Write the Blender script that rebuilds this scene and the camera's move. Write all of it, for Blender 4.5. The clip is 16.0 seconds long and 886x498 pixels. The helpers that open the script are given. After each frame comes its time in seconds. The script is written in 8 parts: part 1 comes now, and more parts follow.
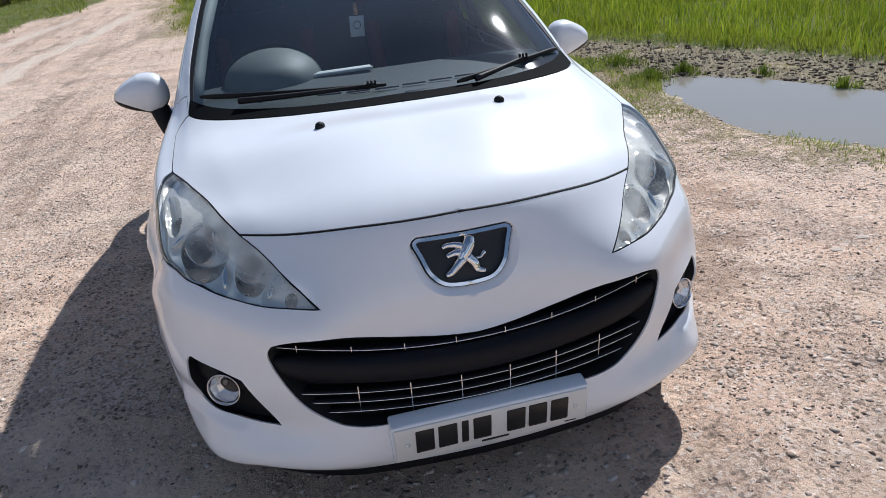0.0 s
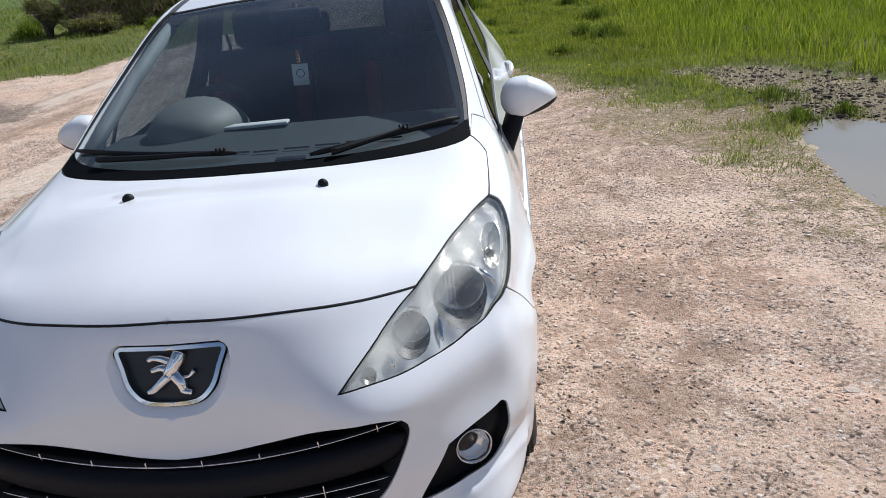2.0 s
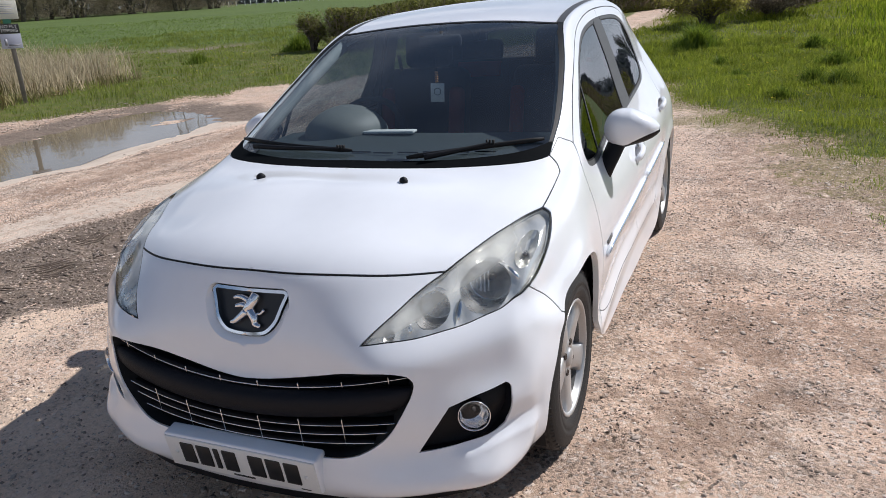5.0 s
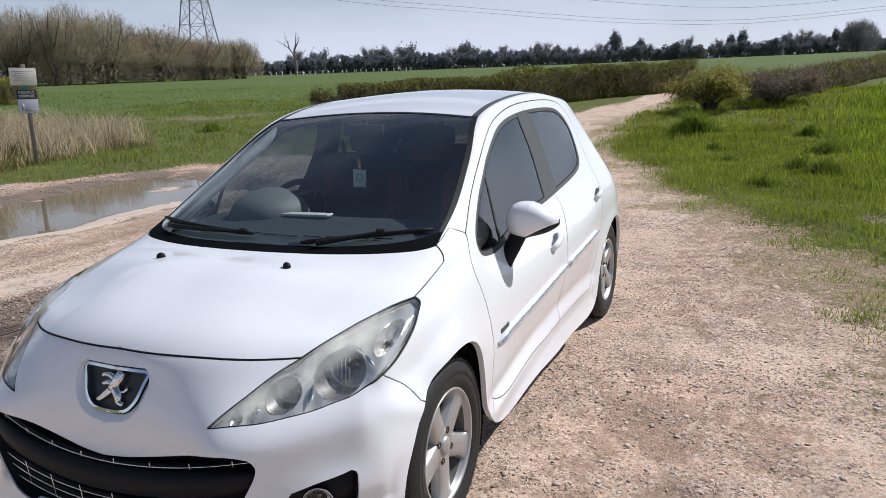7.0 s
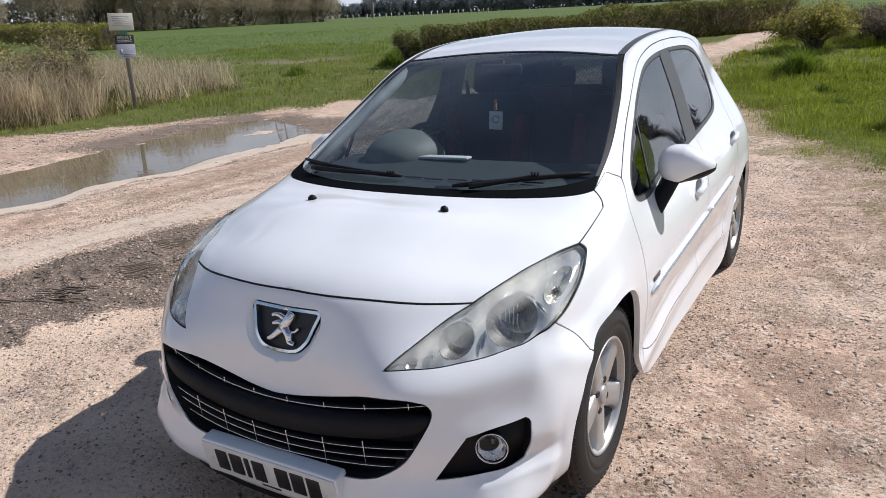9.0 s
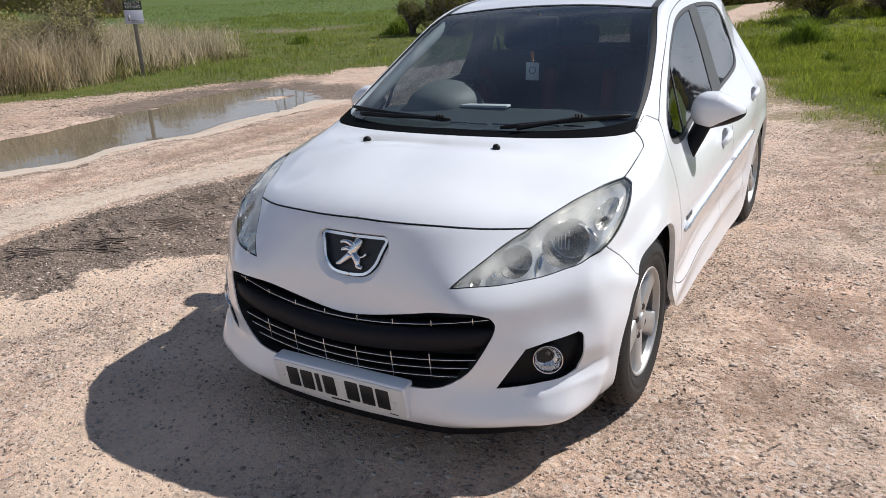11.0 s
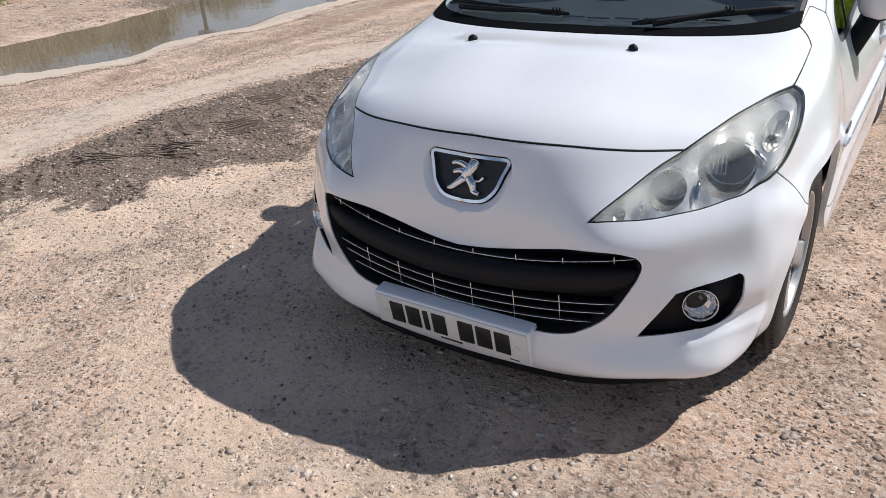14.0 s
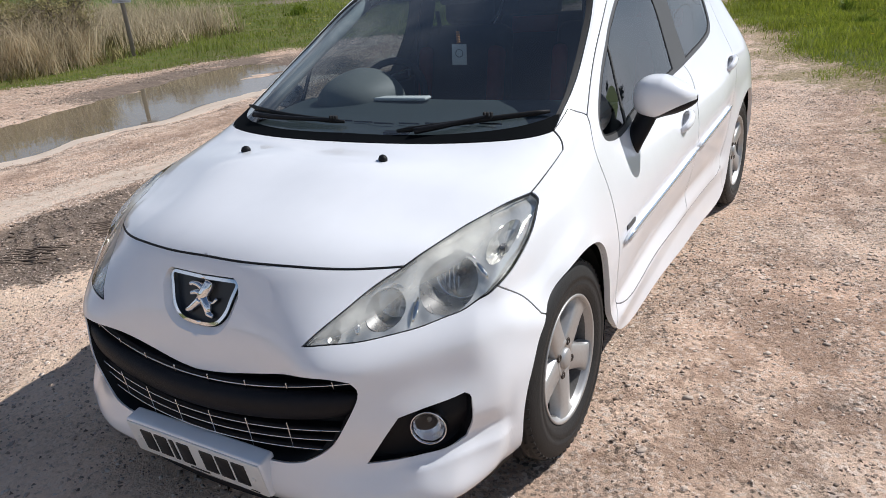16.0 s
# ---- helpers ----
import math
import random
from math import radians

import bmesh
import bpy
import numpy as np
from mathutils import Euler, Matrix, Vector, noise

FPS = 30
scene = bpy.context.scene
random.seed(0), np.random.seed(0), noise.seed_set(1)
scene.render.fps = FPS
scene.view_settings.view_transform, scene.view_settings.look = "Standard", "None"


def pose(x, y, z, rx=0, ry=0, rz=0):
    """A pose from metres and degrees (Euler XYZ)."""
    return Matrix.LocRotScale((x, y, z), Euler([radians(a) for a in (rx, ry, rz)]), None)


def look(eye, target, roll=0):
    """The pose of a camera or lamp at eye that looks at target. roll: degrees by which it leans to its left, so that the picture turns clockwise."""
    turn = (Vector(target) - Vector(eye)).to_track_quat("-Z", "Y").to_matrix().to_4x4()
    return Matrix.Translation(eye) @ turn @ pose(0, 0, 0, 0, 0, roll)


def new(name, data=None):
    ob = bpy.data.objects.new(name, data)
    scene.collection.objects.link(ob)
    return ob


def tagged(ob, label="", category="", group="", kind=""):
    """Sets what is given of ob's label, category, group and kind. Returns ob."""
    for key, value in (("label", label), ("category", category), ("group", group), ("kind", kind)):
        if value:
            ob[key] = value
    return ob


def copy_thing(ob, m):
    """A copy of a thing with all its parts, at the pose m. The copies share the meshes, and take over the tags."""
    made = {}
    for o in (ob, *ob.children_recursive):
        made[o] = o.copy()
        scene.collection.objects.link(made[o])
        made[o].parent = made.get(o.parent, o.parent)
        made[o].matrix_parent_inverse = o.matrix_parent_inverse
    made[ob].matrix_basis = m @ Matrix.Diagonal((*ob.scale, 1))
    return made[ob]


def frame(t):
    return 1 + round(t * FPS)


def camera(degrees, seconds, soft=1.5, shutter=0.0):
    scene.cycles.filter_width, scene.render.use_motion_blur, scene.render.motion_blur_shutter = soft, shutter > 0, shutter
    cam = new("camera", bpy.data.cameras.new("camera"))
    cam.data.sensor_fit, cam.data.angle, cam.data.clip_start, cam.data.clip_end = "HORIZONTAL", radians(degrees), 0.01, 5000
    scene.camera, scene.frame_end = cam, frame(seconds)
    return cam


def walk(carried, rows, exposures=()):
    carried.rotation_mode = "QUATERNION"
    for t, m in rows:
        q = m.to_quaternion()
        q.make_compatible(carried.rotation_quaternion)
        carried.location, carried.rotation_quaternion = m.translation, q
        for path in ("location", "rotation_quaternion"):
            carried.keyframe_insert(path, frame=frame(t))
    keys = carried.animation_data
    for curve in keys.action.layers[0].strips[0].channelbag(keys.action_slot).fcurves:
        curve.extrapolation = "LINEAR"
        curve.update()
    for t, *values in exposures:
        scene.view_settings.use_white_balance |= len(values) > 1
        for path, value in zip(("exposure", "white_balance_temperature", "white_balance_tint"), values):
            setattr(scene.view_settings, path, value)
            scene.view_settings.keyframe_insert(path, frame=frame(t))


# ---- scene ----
cam = camera(61.8, 16.0, soft=0.55)
PATH = [
    (0, (-0.42, -1.48, 1.423), (-0.028, 0.316, 0.636), -5.6),
    (0.5, (-0.139, -1.391, 1.445), (0.114, 0.43, 0.656), -6.1),
    (1, (0.228, -1.505, 1.461), (0.333, 0.332, 0.676), -6.3),
    (1.5, (0.505, -1.411, 1.446), (0.46, 0.437, 0.684), -6.4),
    (2, (0.785, -1.203, 1.469), (0.589, 0.646, 0.735), -6.1),
    (2.5, (1.133, -1.168, 1.438), (0.762, 0.667, 0.735), -6.2),
    (3, (1.298, -1.225, 1.464), (0.745, 0.581, 0.807), -6.2),
    (3.5, (1.28, -1.457, 1.443), (0.632, 0.317, 0.785), -4.9),
    (6, (1.442, -1.308, 1.469), (0.655, 0.453, 0.943), -3.5),
    (6.5, (1.663, -1.264, 1.494), (0.878, 0.516, 1.028), -2.5),
    (7, (1.753, -1.279, 1.5), (0.944, 0.498, 1.069), -2.1),
    (7.5, (1.707, -1.337, 1.463), (0.842, 0.403, 0.99), -1.8),
    (8, (1.615, -1.323, 1.46), (0.708, 0.38, 0.935), -1.9),
    (8.5, (1.44, -1.333, 1.465), (0.496, 0.34, 0.91), -2.3),
    (9, (1.469, -1.352, 1.494), (0.497, 0.302, 0.928), -2.8),
    (11.5, (1.402, -1.661, 1.415), (0.44, -0.045, 0.736), -2.7),
    (12, (1.407, -1.559, 1.412), (0.409, 0.008, 0.671), -3.0),
    (12.5, (1.185, -1.443, 1.39), (0.153, 0.066, 0.58), -3.5),
    (13, (0.946, -1.383, 1.398), (-0.097, 0.084, 0.527), -4.0),
    (13.5, (0.928, -1.387, 1.4), (-0.103, 0.07, 0.496), -3.8),
    (14, (1.052, -1.458, 1.411), (0.025, 0.008, 0.519), -3.9),
    (14.5, (1.286, -1.568, 1.407), (0.267, -0.074, 0.553), -4.4),
    (15, (1.399, -1.589, 1.42), (0.387, -0.064, 0.615), -5.1),
    (15.5, (1.468, -1.411, 1.423), (0.476, 0.156, 0.674), -5.4),
    (16, (1.548, -1.013, 1.449), (0.544, 0.56, 0.73), -5.3),
]
walk(cam, [(t, look(eye, target, roll)) for t, eye, target, roll in PATH],
     [(0, .08, 5990, 9), (1.5, .05, 6060, 9), (3, .0, 6240, 10), (7, -.06, 6250, 11), (9, .0, 6300, 11), (12, .02, 6390, 10), (16, -.02, 6310, 10)])

# ---- daylight: high sun behind the car, hazy sky with thin cloud ----
SUN_WAY = Vector((0.62, 0.69, 0.93)).normalized()
world = bpy.data.worlds.new("daylight")
scene.world = world
world.use_nodes = True
wn, wl = world.node_tree.nodes, world.node_tree.links
sky = wn.new("ShaderNodeTexSky")
sky.sky_type = "NISHITA"
sky.sun_disc = False
sky.sun_elevation = math.asin(SUN_WAY.z)
sky.sun_rotation = math.atan2(SUN_WAY.x, SUN_WAY.y)
sky.air_density, sky.dust_density, sky.ozone_density = 1.0, 0.25, 2.0
wc = wn.new("ShaderNodeTexCoord")
stretch = wn.new("ShaderNodeMapping")
stretch.inputs["Scale"].default_value = (1.0, 1.0, 3.2)
puff = wn.new("ShaderNodeTexNoise")
puff.inputs["Scale"].default_value, puff.inputs["Detail"].default_value, puff.inputs["Roughness"].default_value = 2.6, 7, 0.55
veil = wn.new("ShaderNodeMapRange")
veil.inputs[1].default_value, veil.inputs[2].default_value, veil.inputs[3].default_value, veil.inputs[4].default_value = 0.47, 0.60, 0.02, 0.70
cloud = wn.new("ShaderNodeMix")
cloud.data_type = "RGBA"
bg = wn["Background"]
bg.inputs["Strength"].default_value = 0.073
wl.new(wc.outputs["Generated"], stretch.inputs[0])
wl.new(stretch.outputs[0], puff.inputs[0])
wl.new(puff.outputs[0], veil.inputs[0])
low = wn.new("ShaderNodeSeparateXYZ")
haze = wn.new("ShaderNodeMapRange")
haze.interpolation_type = "SMOOTHSTEP"
haze.inputs[1].default_value, haze.inputs[2].default_value, haze.inputs[3].default_value, haze.inputs[4].default_value = -0.02, 0.32, 0.92, 0.0
both = wn.new("ShaderNodeMath")
both.operation = "MAXIMUM"
wl.new(wc.outputs["Generated"], low.inputs[0])
wl.new(low.outputs["Z"], haze.inputs[0])
aloft = wn.new("ShaderNodeMapRange")  # thinner cloud overhead
aloft.inputs[1].default_value, aloft.inputs[2].default_value, aloft.inputs[3].default_value, aloft.inputs[4].default_value = 0.45, 0.70, 1.0, 0.06
thinned = wn.new("ShaderNodeMath")
thinned.operation = "MULTIPLY"
wl.new(low.outputs["Z"], aloft.inputs[0])
wl.new(veil.outputs[0], thinned.inputs[0])
wl.new(aloft.outputs[0], thinned.inputs[1])
wl.new(thinned.outputs[0], both.inputs[0])
broken = wn.new("ShaderNodeMapRange")
broken.inputs[1].default_value, broken.inputs[2].default_value, broken.inputs[3].default_value, broken.inputs[4].default_value = 0.40, 0.56, 0.72, 1.0
patchy = wn.new("ShaderNodeMath")
patchy.operation = "MULTIPLY"
wl.new(puff.outputs[0], broken.inputs[0])
wl.new(broken.outputs[0], patchy.inputs[0])
wl.new(haze.outputs[0], patchy.inputs[1])
wl.new(patchy.outputs[0], both.inputs[1])
wl.new(both.outputs[0], cloud.inputs["Factor"])
glow = wn.new("ShaderNodeMix")
glow.data_type = "RGBA"
glow.inputs["A"].default_value, glow.inputs["B"].default_value = (9.2, 9.6, 10.6, 1), (11.0, 11.5, 14.0, 1)
wl.new(haze.outputs[0], glow.inputs["Factor"])
wl.new(glow.outputs["Result"], cloud.inputs["B"])
wl.new(sky.outputs[0], cloud.inputs["A"])
wl.new(cloud.outputs["Result"], bg.inputs["Color"])
sun = new("sun", bpy.data.lights.new("sun", "SUN"))
sun.data.energy, sun.data.angle, sun.data.color = 5.0, radians(0.53), (1.0, 0.965, 0.93)
sun.matrix_world = look(SUN_WAY * 60, (0, 0, 0))

# ---- materials ----
def material(name, colour, rough=0.5, metal=0.0, coat=0.0, spec=0.5, vary=0.0, vary_size=8.0, bump=0.0, bump_size=60.0, rough_vary=0.0):
    """A principled material; vary: share by which noise at two scales lightens and darkens the colour."""
    m = bpy.data.materials.new(name)
    m.use_nodes = True
    n, l = m.node_tree.nodes, m.node_tree.links
    b = n["Principled BSDF"]
    b.inputs["Base Color"].default_value = (*colour, 1)
    b.inputs["Roughness"].default_value = rough
    b.inputs["Metallic"].default_value = metal
    b.inputs["Coat Weight"].default_value = coat
    b.inputs["Coat Roughness"].default_value = 0.04
    b.inputs["Specular IOR Level"].default_value = spec
    if vary or bump or rough_vary:
        at = n.new("ShaderNodeTexCoord")
        big, small = n.new("ShaderNodeTexNoise"), n.new("ShaderNodeTexNoise")
        big.inputs["Scale"].default_value, small.inputs["Scale"].default_value = vary_size, vary_size * 9
        big.inputs["Detail"].default_value, small.inputs["Detail"].default_value = 5, 3
        for t in (big, small):
            l.new(at.outputs["Object"], t.inputs["Vector"])
        mix = n.new("ShaderNodeMath")
        mix.operation = "ADD"
        l.new(big.outputs[0], mix.inputs[0])
        l.new(small.outputs[0], mix.inputs[1])
        if vary:
            ramp = n.new("ShaderNodeMapRange")
            ramp.inputs[1].default_value, ramp.inputs[2].default_value = 0.6, 1.4
            ramp.inputs[3].default_value, ramp.inputs[4].default_value = 1 - vary, 1 + vary
            l.new(mix.outputs[0], ramp.inputs[0])
            tint = n.new("ShaderNodeVectorMath")
            tint.operation = "SCALE"
            tint.inputs[0].default_value = colour
            l.new(ramp.outputs[0], tint.inputs["Scale"])
            l.new(tint.outputs[0], b.inputs["Base Color"])
        if rough_vary:
            ramp = n.new("ShaderNodeMapRange")
            ramp.inputs[1].default_value, ramp.inputs[2].default_value = 0.35, 0.7
            ramp.inputs[3].default_value, ramp.inputs[4].default_value = rough, rough + rough_vary
            l.new(big.outputs[0], ramp.inputs[0])
            l.new(ramp.outputs[0], b.inputs["Roughness"])
        if bump:
            grain = n.new("ShaderNodeTexNoise")
            grain.inputs["Scale"].default_value, grain.inputs["Detail"].default_value = bump_size, 4
            l.new(at.outputs["Object"], grain.inputs["Vector"])
            up = n.new("ShaderNodeBump")
            up.inputs["Strength"].default_value, up.inputs["Distance"].default_value = bump, 0.01
            l.new(grain.outputs[0], up.inputs["Height"])
            l.new(up.outputs[0], b.inputs["Normal"])
    return m


def pane_material(name, tint, ior=1.5, haze=0.0, haze_colour=(0.86, 0.85, 0.77), haze_size=9.0, top_only=False, rough=0.012):
    """A thin clear pane: tinted see-through with mirror gloss by Fresnel; haze: share of dull film."""
    m = bpy.data.materials.new(name)
    m.use_nodes = True
    n, l = m.node_tree.nodes, m.node_tree.links
    n.remove(n["Principled BSDF"])
    clear, gloss, face, mix = (n.new(k) for k in ("ShaderNodeBsdfTransparent", "ShaderNodeBsdfGlossy", "ShaderNodeLayerWeight", "ShaderNodeMixShader"))
    clear.inputs[0].default_value = (*tint, 1)
    gloss.inputs["Roughness"].default_value = rough
    face.inputs["Blend"].default_value = 0.5
    steep, share = n.new("ShaderNodeMath"), n.new("ShaderNodeMath")
    steep.operation, share.operation = "POWER", "MULTIPLY_ADD"
    steep.inputs[1].default_value = 4.2
    floor_gloss = 2 * ((ior - 1) / (ior + 1)) ** 2
    share.inputs[1].default_value, share.inputs[2].default_value = 1 - floor_gloss, floor_gloss
    l.new(face.outputs["Facing"], steep.inputs[0])
    l.new(steep.outputs[0], share.inputs[0])
    l.new(share.outputs[0], mix.inputs[0])
    l.new(clear.outputs[0], mix.inputs[1])
    l.new(gloss.outputs[0], mix.inputs[2])
    last = mix
    if haze:
        film, at, noise_tex, ramp, over = (n.new(k) for k in ("ShaderNodeBsdfDiffuse", "ShaderNodeTexCoord", "ShaderNodeTexNoise", "ShaderNodeMapRange", "ShaderNodeMixShader"))
        film.inputs[0].default_value = (*haze_colour, 1)
        noise_tex.inputs["Scale"].default_value, noise_tex.inputs["Detail"].default_value = haze_size, 5
        ramp.inputs[1].default_value, ramp.inputs[2].default_value = 0.35, 0.75
        ramp.inputs[3].default_value, ramp.inputs[4].default_value = haze * 0.30, haze
        l.new(at.outputs["Object"], noise_tex.inputs[0])
        l.new(noise_tex.outputs[0], ramp.inputs[0])
        share_of = ramp.outputs[0]
        if top_only:  # pale film on a lens's upward half: sun wear, with reflected sky painted in
            part_of, climb, both = (n.new(k) for k in ("ShaderNodeSeparateXYZ", "ShaderNodeMapRange", "ShaderNodeMath"))
            l.new(at.outputs["Object"], part_of.inputs[0])
            tilt = n.new("ShaderNodeMath")
            tilt.operation, tilt.inputs[1].default_value = "MULTIPLY_ADD", -0.42
            l.new(part_of.outputs["Y"], tilt.inputs[0])
            l.new(part_of.outputs["Z"], tilt.inputs[2])
            climb.inputs[1].default_value, climb.inputs[2].default_value, climb.inputs[3].default_value, climb.inputs[4].default_value = 0.548, 0.566, 0.05, 1.0
            l.new(tilt.outputs[0], climb.inputs[0])
            both.operation = "MULTIPLY"
            l.new(climb.outputs[0], both.inputs[0])
            l.new(ramp.outputs[0], both.inputs[1])
            share_of = both.outputs[0]
        l.new(share_of, over.inputs[0])
        l.new(mix.outputs[0], over.inputs[1])
        l.new(film.outputs[0], over.inputs[2])
        last = over
    l.new(last.outputs[0], n["Material Output"].inputs["Surface"])
    return m


PAINT = material("white_paint", (0.845, 0.857, 0.882), rough=0.30, coat=1.0, spec=0.12, vary=0.02, vary_size=1.6, rough_vary=0.06)
TRIM = material("black_plastic", (0.008, 0.008, 0.010), rough=0.55, spec=0.22, vary=0.12, vary_size=14, bump=0.12, bump_size=500)
BAR = material("matt_black_bumper_bar", (0.007, 0.007, 0.010), rough=0.55, spec=0.22, vary=0.15, vary_size=6, bump=0.15, bump_size=420)
RUBBER = material("tyre_rubber", (0.013, 0.013, 0.013), rough=0.62, vary=0.3, vary_size=9, bump=0.2, bump_size=160)
FRIT = material("black_scuttle_plastic", (0.004, 0.005, 0.006), rough=0.8, spec=0.04, vary=0.2, vary_size=20)
STRIP_SKY = material("strip_sky_reflection", (0.62, 0.70, 0.78), rough=0.16, metal=0.75, rough_vary=0.08, vary_size=10)
SEAL_AND_GAP = material("rubber_seal", (0.008, 0.008, 0.009), rough=0.6, spec=0.25)
SEAM = material("shaded_panel_gap", (0.16, 0.16, 0.165), rough=0.7)
# near-black that paints in the shade of gaps and cavities; also black liners
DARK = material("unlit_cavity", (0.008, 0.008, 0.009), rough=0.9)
CHROME = material("chrome", (0.72, 0.73, 0.75), rough=0.07, metal=1.0, rough_vary=0.05, vary_size=20)
REFLECTOR = material("lamp_reflector", (0.84, 0.83, 0.79), rough=0.10, metal=0.62, rough_vary=0.10, vary_size=30, bump=0.75, bump_size=12)
ALLOY = material("silver_alloy", (0.47, 0.465, 0.455), rough=0.36, metal=0.6, vary=0.08, vary_size=12, rough_vary=0.12)
# darker copy of the alloy: the shade behind the spokes as colour
BARREL = material("shaded_wheel_barrel", (0.13, 0.125, 0.12), rough=0.6, metal=0.3, vary=0.3, vary_size=15)
IRON = material("rusty_brake_iron", (0.07, 0.055, 0.045), rough=0.7, metal=0.5, vary=0.3, vary_size=20)
GREY_FRAME = material("grey_window_frame", (0.07, 0.07, 0.07), rough=0.5, vary=0.1, vary_size=20, bump=0.05, bump_size=400)
# thin dust film on the windscreen, tinted blue for the sky's glare
SCREEN_GLASS = pane_material("windscreen_glass", (0.62, 0.69, 0.73), ior=1.50, haze=0.030, haze_colour=(0.70, 0.79, 0.92), haze_size=2.5, rough=0.03)
SIDE_GLASS = pane_material("side_glass", (0.34, 0.39, 0.41), ior=1.75)
LAMP_GLASS = pane_material("clear_lamp_lens", (0.96, 0.96, 0.94), ior=1.32, haze=0.50, haze_colour=(0.93, 0.92, 0.84), haze_size=5.0, top_only=True)
FOG_GLASS = pane_material("fog_lamp_lens", (0.96, 0.96, 0.96), ior=1.3)
CABIN = material("dark_cabin_cloth", (0.016, 0.017, 0.022), rough=0.9, vary=0.3, vary_size=30)
DASH = material("dashboard_vinyl", (0.030, 0.042, 0.043), rough=0.65, vary=0.15, vary_size=12, bump=0.15, bump_size=600)
HOOD_GREY = material("instrument_hood_vinyl", (0.13, 0.142, 0.13), rough=0.6, vary=0.12, vary_size=12)
RED_CLOTH = material("red_seat_trim", (0.16, 0.02, 0.02), rough=0.9, vary=0.3, vary_size=30)
CARD = material("white_card", (0.62, 0.64, 0.62), rough=0.7, vary=0.06, vary_size=30)
AMBER = material("amber_beads", (0.5, 0.22, 0.04), rough=0.3)
PLATE_WHITE = material("plate_reflective_white", (0.72, 0.72, 0.70), rough=0.4, vary=0.03, vary_size=20)
PLATE_BLACK = material("plate_black", (0.012, 0.012, 0.013), rough=0.4)
BOWL = material("lamp_bowl_chrome", (0.80, 0.81, 0.82), rough=0.13, metal=0.75, rough_vary=0.10, vary_size=25, bump=0.25, bump_size=30)
SHROUD = material("lamp_shroud_satin", (0.62, 0.62, 0.62), rough=0.24, metal=0.9, rough_vary=0.1, vary_size=20)
BULB = material("bulb_glass", (0.16, 0.16, 0.17), rough=0.1, metal=0.6)
TAIL_RED = material("red_tail_lens", (0.22, 0.012, 0.012), rough=0.12, coat=1.0)


# ---- mesh helpers ----
def mesh_object(name, mesh, mat, parent=None, label="", smooth=True):
    ob = new(name, mesh)
    if mat is not None:
        mesh.materials.append(mat)
    if smooth:
        mesh.shade_smooth()
    if parent is not None:
        ob.parent = parent
    if label:
        ob["label"] = label
    return ob


def part(name, bm, mat, parent=None, label="", smooth=True):
    me = bpy.data.meshes.new(name)
    bm.to_mesh(me)
    bm.free()
    return mesh_object(name, me, mat, parent, label, smooth)


def raw(name, verts, faces, mat, parent=None, label="", smooth=True):
    me = bpy.data.meshes.new(name)
    me.from_pydata([tuple(float(c) for c in v) for v in verts], [], [tuple(int(i) for i in f) for f in faces])
    me.update()
    return mesh_object(name, me, mat, parent, label, smooth)


def flip_x(verts, faces):
    return [(-v[0], v[1], v[2]) for v in verts], [tuple(reversed(f)) for f in faces]


def box_bm(sx, sy, sz, m=None, bevel=0.0, segments=2):
    bm = bmesh.new()
    bmesh.ops.create_cube(bm, size=1, matrix=Matrix.Diagonal((sx, sy, sz, 1)))
    if bevel:
        bmesh.ops.bevel(bm, geom=bm.edges[:], offset=bevel, segments=segments, affect="EDGES", profile=0.5)
    if m is not None:
        bm.transform(m)
    return bm


def tube(points, radius, sides=8, closed=False, flat=1.0):
    """Vertices and faces of a tube along points; radius one number or one a point."""
    pts = [Vector(p) for p in points]
    n = len(pts)
    rad = [float(radius)] * n if np.isscalar(radius) else [float(q) for q in radius]
    verts, faces = [], []
    ref = Vector((0, 0, 1))
    for i, p in enumerate(pts):
        t = (pts[(i + 1) % n] - pts[i - 1]) if closed else (pts[min(i + 1, n - 1)] - pts[max(i - 1, 0)])
        t.normalize()
        a = t.cross(ref if abs(t.z) < 0.95 else Vector((1, 0, 0))).normalized()
        b = a.cross(t)
        for k in range(sides):
            w = 2 * math.pi * k / sides
            verts.append(p + rad[i] * (math.cos(w) * a + flat * math.sin(w) * b))
    for i in range(n if closed else n - 1):
        j = (i + 1) % n
        for k in range(sides):
            q = (k + 1) % sides
            faces.append((i * sides + k, i * sides + q, j * sides + q, j * sides + k))
    if not closed:
        faces += [tuple(range(sides))[::-1], tuple(range((n - 1) * sides, n * sides))]
    return verts, faces


def lathe(profile, steps=48, axis="x"):
    """Spin (along, radius) pairs round an axis."""
    verts, faces, k = [], [], len(profile)
    for i in range(steps):
        w = 2 * math.pi * i / steps
        for a, r in profile:
            verts.append({"x": (a, r * math.cos(w), r * math.sin(w)), "y": (r * math.cos(w), a, r * math.sin(w)), "z": (r * math.cos(w), r * math.sin(w), a)}[axis])
    for i in range(steps):
        j = (i + 1) % steps
        for q in range(k - 1):
            faces.append((i * k + q, i * k + q + 1, j * k + q + 1, j * k + q))
    return verts, faces


def moved(vf, m):
    return [m @ Vector(v) for v in vf[0]], vf[1]


def joined(*parts):
    verts, faces = [], []
    for v, f in parts:
        faces += [tuple(i + len(verts) for i in one) for one in f]
        verts += list(v)
    return verts, faces


def bm_vf(bm):
    bm.verts.ensure_lookup_table()
    out = [v.co.copy() for v in bm.verts], [tuple(v.index for v in f.verts) for f in bm.faces]
    bm.free()
    return out

